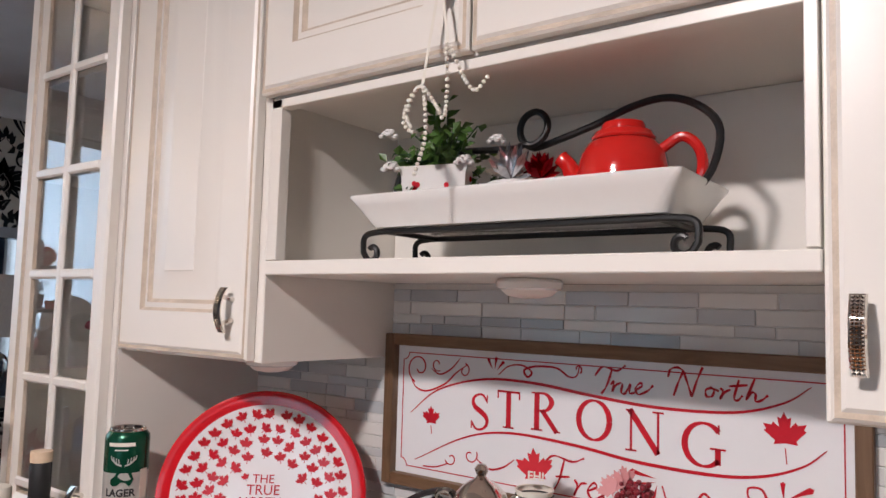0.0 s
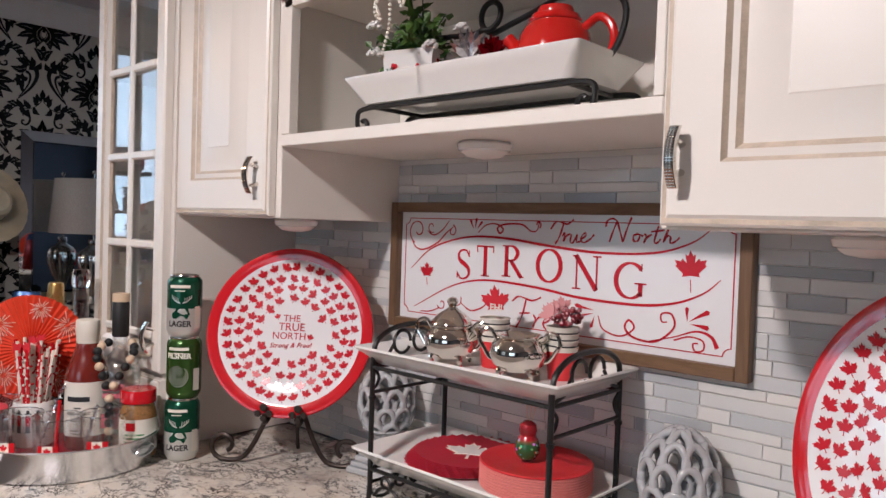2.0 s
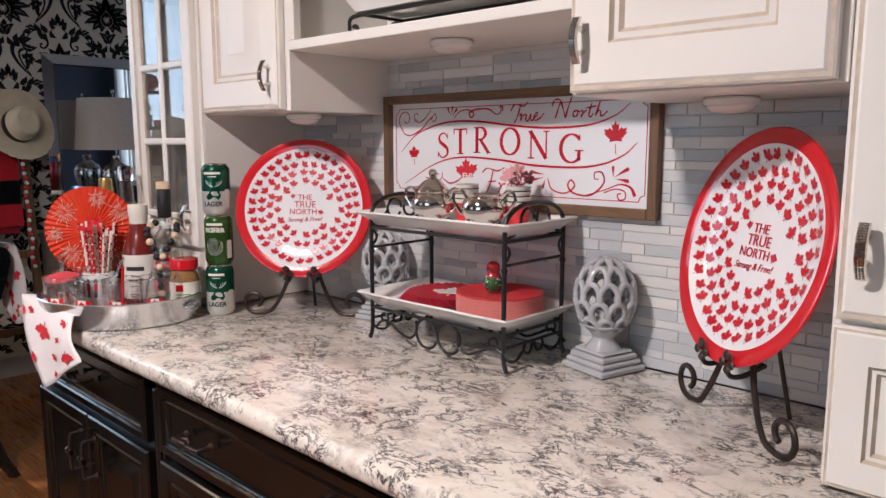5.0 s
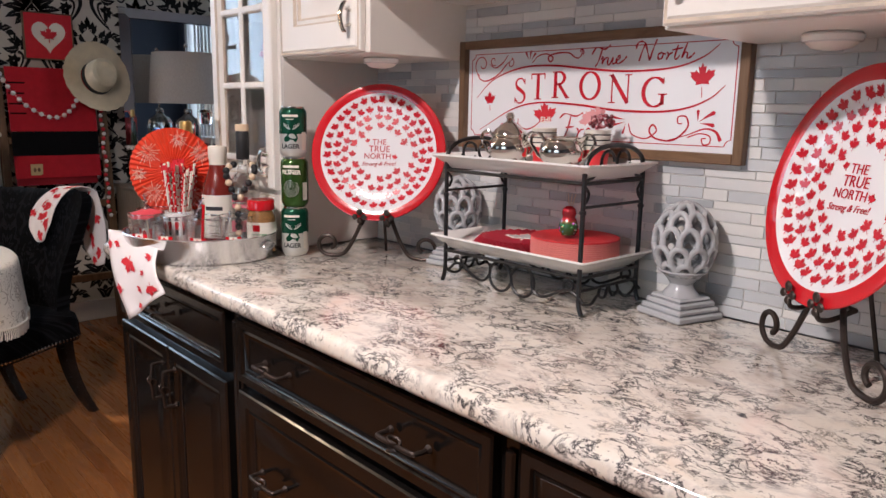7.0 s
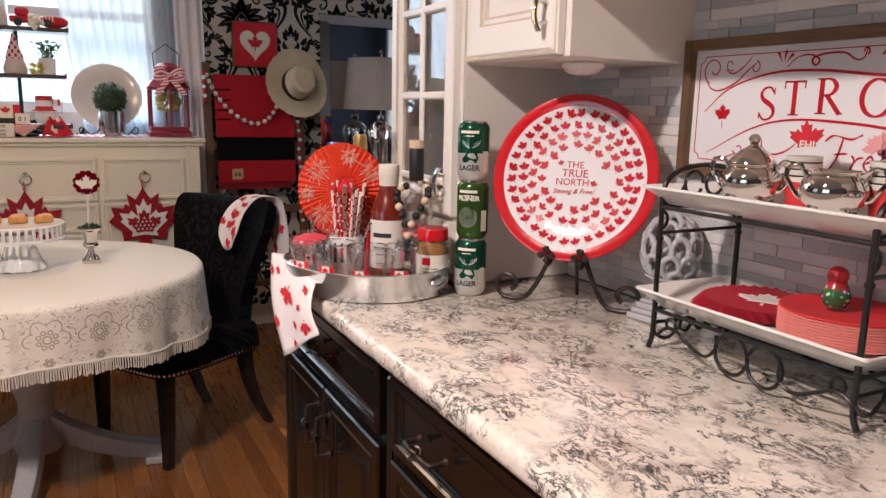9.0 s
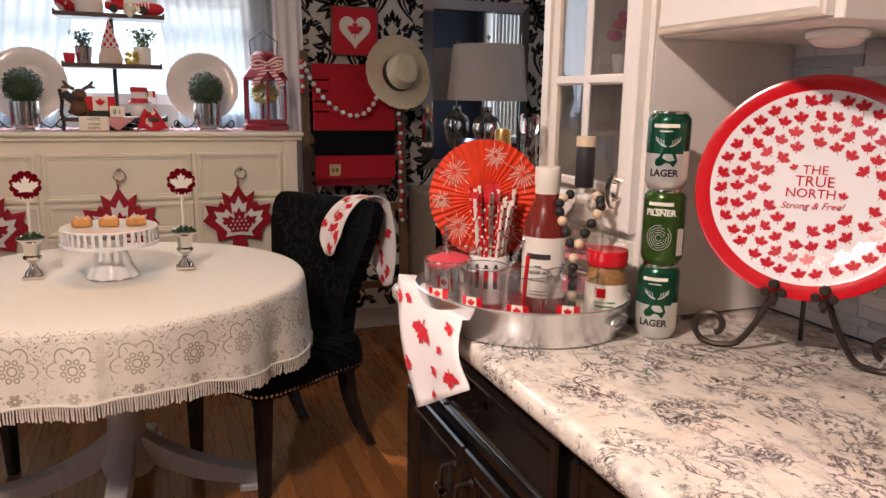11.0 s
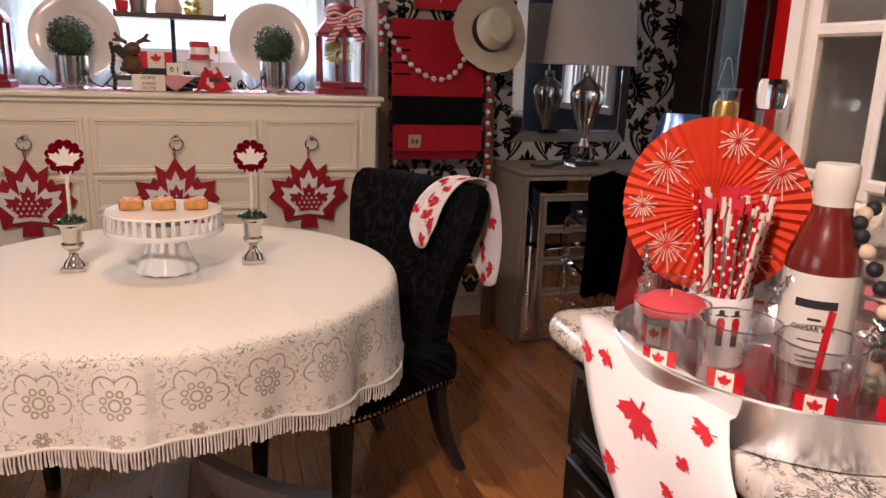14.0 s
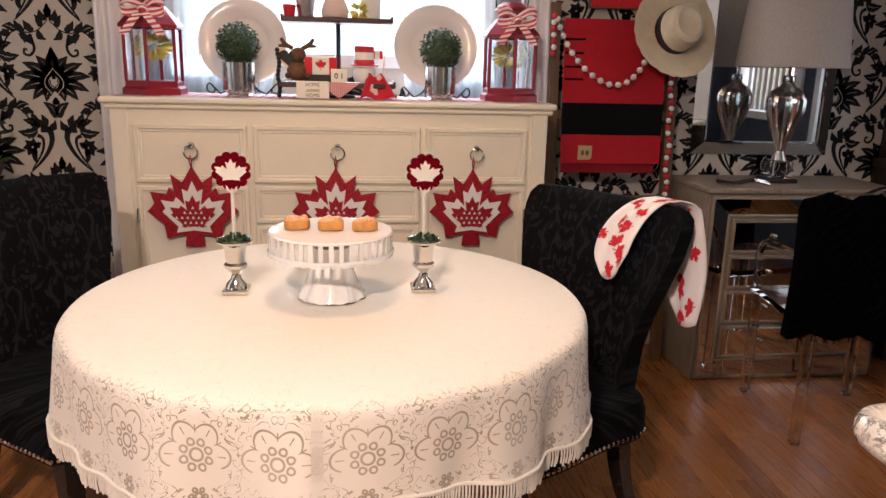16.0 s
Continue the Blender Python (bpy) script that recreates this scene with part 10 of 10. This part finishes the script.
def ghost_chair():
    t = thing("acrylic_armchair", pose(-3.06, 1.867, 0, 0, 0, -98), "clear acrylic armchair with a round back standing at the chest", "chair")
    # local: front to +y... the chair faces the chest; its back is towards the table
    def bar(name, pts, r):
        a = M()
        a.tube(smooth(pts, 4), r, 10)
        part(name, a, ACRYLIC, t)
    for x, y in ((-0.205, -0.215), (0.205, -0.215), (-0.190, 0.215), (0.190, 0.215)):
        a = M()
        a.box(x - 0.018, x + 0.018, y - 0.016, y + 0.016, 0, 0.43, 0.006)
        part("leg", a, ACRYLIC, t)
    a = M()
    a.box(-0.235, 0.235, -0.235, 0.235, 0.430, 0.455, 0.010)
    part("seat", a, ACRYLIC, t)
    a = M()
    pts = [(0.20 * math.cos(q), 0.245 + 0.035 * math.sin(q), 0.735 + 0.195 * math.sin(q)) for q in [2 * math.pi * k / 32 for k in range(32)]]
    a.tube(pts, 0.012, 10, closed=True)
    part("back_rim", a, ACRYLIC, t)
    a = M()
    n = a.add([(p[0] * 0.96, p[1], 0.735 + (p[2] - 0.735) * 0.96) for p in pts] + [(p[0] * 0.96, p[1] + 0.006, 0.735 + (p[2] - 0.735) * 0.96) for p in pts], [])
    a.f += [tuple(range(32)), tuple(range(32, 64))] + [(i, (i + 1) % 32, 32 + (i + 1) % 32, 32 + i) for i in range(32)]
    a.s += [0] * 34
    part("back_panel", a, ACRYLIC, t)
    for s in (-1, 1):
        bar("arm", [(s * 0.190, 0.235, 0.660), (s * 0.225, 0.160, 0.665), (s * 0.235, 0.0, 0.660), (s * 0.230, -0.140, 0.645), (s * 0.222, -0.200, 0.585), (s * 0.210, -0.215, 0.455)], 0.014)
    # fur throw over the back
    f = thing("fur_throw", pose(-3.06, 1.867, 0, 0, 0, -98), "long-haired black fur throw hanging over the acrylic chair", "throw")
    core = []
    for i in range(13):
        s = i / 12
        z = 0.895 - 0.470 * s
        core.append([(-0.245 + 0.545 * j / 14, 0.285 + 0.003 * math.sin(3 * j) + 0.02 * math.sin(math.pi * s), z + 0.012 * math.sin(j * 1.7)) for j in range(15)])
    back = [[(x, y - 0.05 if i else y - 0.02, z) for x, y, z in r] for i, r in enumerate(core)]
    a = M()
    a.grid(core)
    a.grid(back)
    a.grid([core[0], back[0]])
    a.grid([core[-1], back[-1]])
    fur = paint("black_fur", (0.0022, 0.0022, 0.0026), 0.85, spec=0.04, vary=0.4, scale=80)
    part("hide", a, fur, f)
    rg = random.Random(44)
    a = M()
    for _ in range(6500):
        i, j = rg.uniform(0, 11.99), rg.uniform(0, 13.99)
        p = Vector(core[int(i)][int(j)]).lerp(Vector(core[int(i) + 1][int(j) + 1]), rg.random())
        edge = abs(j - 7) > 6.3
        d = Vector((rg.uniform(-0.5, 0.5) + (0.9 * (1 if j > 7 else -1) if edge else 0), rg.uniform(0.2, 0.9), -0.9 if not edge else -0.3)).normalized()
        if i < 0.5:
            d = Vector((rg.uniform(-0.6, 0.6), 0.3, rg.uniform(0.1, 0.8))).normalized()
        ln = rg.uniform(0.02, 0.042)
        w = d.orthogonal().normalized() * 0.0024
        a.add([p - w, p + w, p + d * ln], [(0, 1, 2)])
    tagged(part("hair", a, fur, f, "long black strands", angle=1), kind="stuff")


ghost_chair()


def hutch():
    t = thing("wooden_hutch", pose(-3.60, 2.530, 0, 0, 0, 90), "dark carved wooden hutch with glass doors", "hutch")
    W, D, H = 0.38, 0.255, 2.15
    a = M()
    a.box(-0.02, W, -0.03, D, 0.0, 0.86, 0.004)
    a.box(-0.03, W + 0.01, -0.045, D, 0.86, 0.90, 0.008)
    part("lower_cabinet", a, DARK_WOOD, t)
    for x0, x1, y0, y1, nm in ((0, 0.03, 0, D, "side_panel"), (W - 0.03, W, 0, D, "side_panel"), (0.0305, W - 0.0305, D - 0.02, D, "back_panel")):
        a = M()
        a.box(x0, x1, y0, y1, 0.9005, H, 0.003)
        part(nm, a, DARK_WOOD, t)
    a = M()
    a.box(-0.03, W + 0.03, -0.04, D, H, H + 0.06, 0.012)
    part("cornice", a, DARK_WOOD, t)
    a = M()
    a.rects(W - 0.062, H - 0.92, [(0, 0), (0, 0.018), (0.035, 0.018), (0.042, 0.010), (0.045, 0)], hole=True)
    d = part("glass_door", a, DARK_WOOD, t, at=pose(0.031, -0.001, 0.91))
    a = M()
    a.box(0.04, W - 0.102, -0.006, -0.003, 0.04, H - 0.96)
    part("pane", a, CLEAR, d)
    for k in range(5):
        a = M()
        a.tube([(0.010 + 0.004 * k, -0.004, 0.95), (0.010 + 0.004 * k, -0.004, H - 0.05)], 0.0018, 6)
        part("reeding", a, DARK_WOOD, t)
    l = thing("white_lantern", pose(-3.70, 2.735, 0.902), "white wooden lantern with crossed bars inside the hutch", "lantern")
    h = 0.30
    for x in (-0.05, 0.05):
        for y in (-0.05, 0.05):
            a = M()
            a.box(x - 0.006, x + 0.006, y - 0.006, y + 0.006, 0, h, 0.001)
            part("post", a, TRIM, l)
    for z in (0.006, h - 0.006):
        a = M()
        a.box(-0.062, 0.062, -0.062, 0.062, z - 0.006, z + 0.006, 0.001)
        part("plate", a, TRIM, l)
    for s in (-1, 1):
        a = M()
        a.tube([(0.052, -0.05 * s, 0.02), (0.052, 0.05 * s, h - 0.02)], 0.004, 6)
        part("cross_bar", a, TRIM, l)
        a = M()
        a.tube([(0, s * 0.05, h), (0, s * 0.02, h + 0.12)], 0.004, 6)
        part("roof_bar", a, TRIM, l)
    a = M()
    a.tube([(0, 0.02 * math.cos(q), h + 0.12 + 0.03 * math.sin(q)) for q in [math.pi * k / 10 for k in range(11)]], 0.003, 6)
    part("ring", a, TRIM, l)


hutch()


def lemon_plant():
    t = thing("lemon_planter", pose(-3.62, -1.34, 0), "tall black planter with dark leaves and yellow lemons", "potted plant")
    a = M()
    a.lathe([(0, 0), (0.10, 0), (0.12, 0.30), (0.10, 0.80), (0.13, 0.86), (0.12, 0.86), (0, 0.84)], 32)
    part("planter", a, BLACK, t)
    rg = random.Random(12)
    a = M()
    for k in range(220):
        q, z = rg.uniform(0, 6.28), rg.uniform(0.86, 1.16)
        r = 0.13 * math.sqrt(rg.random())
        p = Vector((r * math.cos(q), r * math.sin(q), z))
        e = Vector((rg.uniform(-1, 1), rg.uniform(-1, 1), rg.uniform(-0.3, 0.8))).normalized() * 0.05
        w = e.orthogonal().normalized() * 0.013
        a.add([p, p + e * 0.5 + w, p + e, p + e * 0.5 - w], [(0, 1, 2, 3)])
    tagged(part("leaves", a, TEAL_GREEN, t, angle=5), kind="stuff")
    for x, y, z in ((0.11, 0.085, 0.90), (0.10, 0.02, 1.02), (0.08, -0.08, 0.95)):
        a = M()
        ball(a, 0.024, 14, (x, y, z), (1, 1, 1.2))
        part("lemon", a, paint("lemon_peel", (0.75, 0.52, 0.03), 0.45, vary=0.08, scale=60, bump=0.3, bscale=400), t)


lemon_plant()


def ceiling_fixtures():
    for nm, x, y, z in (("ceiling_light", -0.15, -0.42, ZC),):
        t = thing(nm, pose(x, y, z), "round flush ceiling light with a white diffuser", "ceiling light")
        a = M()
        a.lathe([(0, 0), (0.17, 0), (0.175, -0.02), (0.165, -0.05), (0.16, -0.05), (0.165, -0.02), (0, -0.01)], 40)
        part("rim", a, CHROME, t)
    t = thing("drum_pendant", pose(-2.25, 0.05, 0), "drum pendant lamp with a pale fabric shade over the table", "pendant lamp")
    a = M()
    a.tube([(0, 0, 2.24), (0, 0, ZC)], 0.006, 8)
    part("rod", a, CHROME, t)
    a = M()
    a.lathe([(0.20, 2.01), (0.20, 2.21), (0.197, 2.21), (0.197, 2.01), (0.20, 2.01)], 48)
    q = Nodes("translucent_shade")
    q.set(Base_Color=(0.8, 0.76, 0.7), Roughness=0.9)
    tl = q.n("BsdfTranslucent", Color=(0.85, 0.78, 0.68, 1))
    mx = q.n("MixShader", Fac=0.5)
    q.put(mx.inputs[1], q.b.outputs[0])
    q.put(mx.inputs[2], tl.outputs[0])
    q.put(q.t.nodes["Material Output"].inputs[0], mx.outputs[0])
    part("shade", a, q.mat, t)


ceiling_fixtures()

# ---- pieces: wall tiles and floorboards ----
def backsplash():
    q = Nodes("glass_and_stone_strip_tile")
    rnd = q.math("FRACT", q.math("ADD", q.n("ObjectInfo").outputs["Random"], q.n("NewGeometry").outputs["Random Per Island"]))
    tone = q.ramp(rnd, (0.0, (0.36, 0.39, 0.42)), (0.2, (0.50, 0.53, 0.55)), (0.42, (0.63, 0.64, 0.64)), (0.7, (0.71, 0.70, 0.67)), (1.0, (0.78, 0.76, 0.72)))
    vec = q.n("Mapping", Vector=q.coord(), Scale=(1.0, 1.0, 4.0)).outputs[0]
    tone = q.mix(q.math("MULTIPLY", q.noise(22.0, 4.0, 0.6, vec), 0.35), tone, (0.66, 0.65, 0.62))
    q.set(Base_Color=tone, Roughness=q.ramp(rnd, (0.0, 0.08), (0.6, 0.14), (1.0, 0.35)), Coat_Weight=0.3)
    tile = q.mat
    grout = paint("pale_grout", (0.72, 0.71, 0.68), 0.9, vary=0.06, scale=30, bump=0.3, bscale=300)
    a = M()
    a.box(-0.944, 0.560, YN - 0.003, YN + 0.004, 0.911, 1.5265)
    back = solid("backsplash", a, grout, "strip mosaic of grey and white glass and stone tiles", "backsplash", "structure")
    rg = random.Random(77)
    shared = {}

    def tile_mesh(w, h):
        key = (round(w, 3), h)
        if key not in shared:
            b = M()
            x, z, c, d = key[0] - 0.0014, h - 0.0014, 0.0007, 0.0026
            b.add([(0, 0, 0), (x, 0, 0), (x, 0, z), (0, 0, z), (0, -d + c, 0), (x, -d + c, 0), (x, -d + c, z), (0, -d + c, z), (c, -d, c), (x - c, -d, c), (x - c, -d, z - c), (c, -d, z - c)], [(0, 1, 5, 4), (1, 2, 6, 5), (2, 3, 7, 6), (3, 0, 4, 7), (4, 5, 9, 8), (5, 6, 10, 9), (6, 7, 11, 10), (7, 4, 8, 11), (8, 9, 10, 11)])
            shared[key] = mesh_of("tile", b, tile, 30)
        return shared[key]
    rest = M()
    singles = 0
    z = 0.9115
    row = 0
    while z < 1.506:
        h = 0.0155 if row % 3 == 1 else 0.0215
        x = -0.944 - rg.choice((0.0, 0.02, 0.05))
        while x < 0.556:
            w = rg.choice((0.049, 0.073, 0.098, 0.098, 0.146))
            x0, x1 = max(x, -0.943), min(x + w, 0.558)
            if x1 - x0 > 0.012:
                near = z < 1.22 and -0.56 < x < 0.36
                if near and singles < 300 and x0 == x and x1 == x + w:
                    part("tile", tile_mesh(w, h), None, back, at=pose(x0, YN - 0.003 + rg.uniform(-0.0007, 0.0005), z))
                    singles += 1
                else:
                    d = YN - 0.0056 + rg.uniform(-0.0005, 0.0005)
                    rest.box(x0, x1 - 0.0014, d, YN - 0.0025, z, z + h - 0.0014, 0.0007)
            x += w
        z += h
        row += 1
    tagged(part("tiles", rest, tile, back, "remaining strip tiles", angle=30), kind="stuff")


backsplash()


def floorboards():
    fl = bpy.data.objects["floor"]
    rg = random.Random(55)
    shared = {}
    PW = 0.057

    def board(n):
        L = 0.30 * n
        if n not in shared:
            b = M()
            c = 0.0009
            b.add([(0, 0, -0.012), (L, 0, -0.012), (L, PW - 0.0007, -0.012), (0, PW - 0.0007, -0.012), (0, 0, -c), (L - 0.0007, 0, -c), (L - 0.0007, PW - 0.0007, -c), (0, PW - 0.0007, -c), (c, c, 0), (L - 0.0007 - c, c, 0), (L - 0.0007 - c, PW - 0.0007 - c, 0), (c, PW - 0.0007 - c, 0)], [(0, 1, 5, 4), (1, 2, 6, 5), (2, 3, 7, 6), (3, 0, 4, 7), (4, 5, 9, 8), (5, 6, 10, 9), (6, 7, 11, 10), (7, 4, 8, 11), (8, 9, 10, 11)])
            shared[n] = mesh_of("floorboard", b, OAK, 30)
        return shared[n]
    rest, count = M(), 0
    y = -2.95
    while y < 2.98:
        x = XW - rg.choice((0.0, 0.3, 0.6, 0.9))
        while x < 2.62:
            n = rg.choice((1, 2, 2, 3, 3, 4))
            L = 0.30 * n
            x0, x1 = max(x, XW), min(x + L, 2.64)
            near = -3.6 < x0 and x1 < -0.9 and -0.75 < y < 1.9
            if near and count < 300 and x1 - x0 > L - 0.001:
                part("floorboard", board(n), None, fl, at=pose(x0, y, 0.0))
                count += 1
            elif x1 - x0 > 0.02:
                rest.box(x0, x1 - 0.0007, y, y + PW - 0.0007, -0.012, 0.0, 0.0009)
            x += L
        y += PW
    tagged(part("floorboards", rest, OAK, fl, "remaining oak boards", angle=30), kind="stuff")


floorboards()
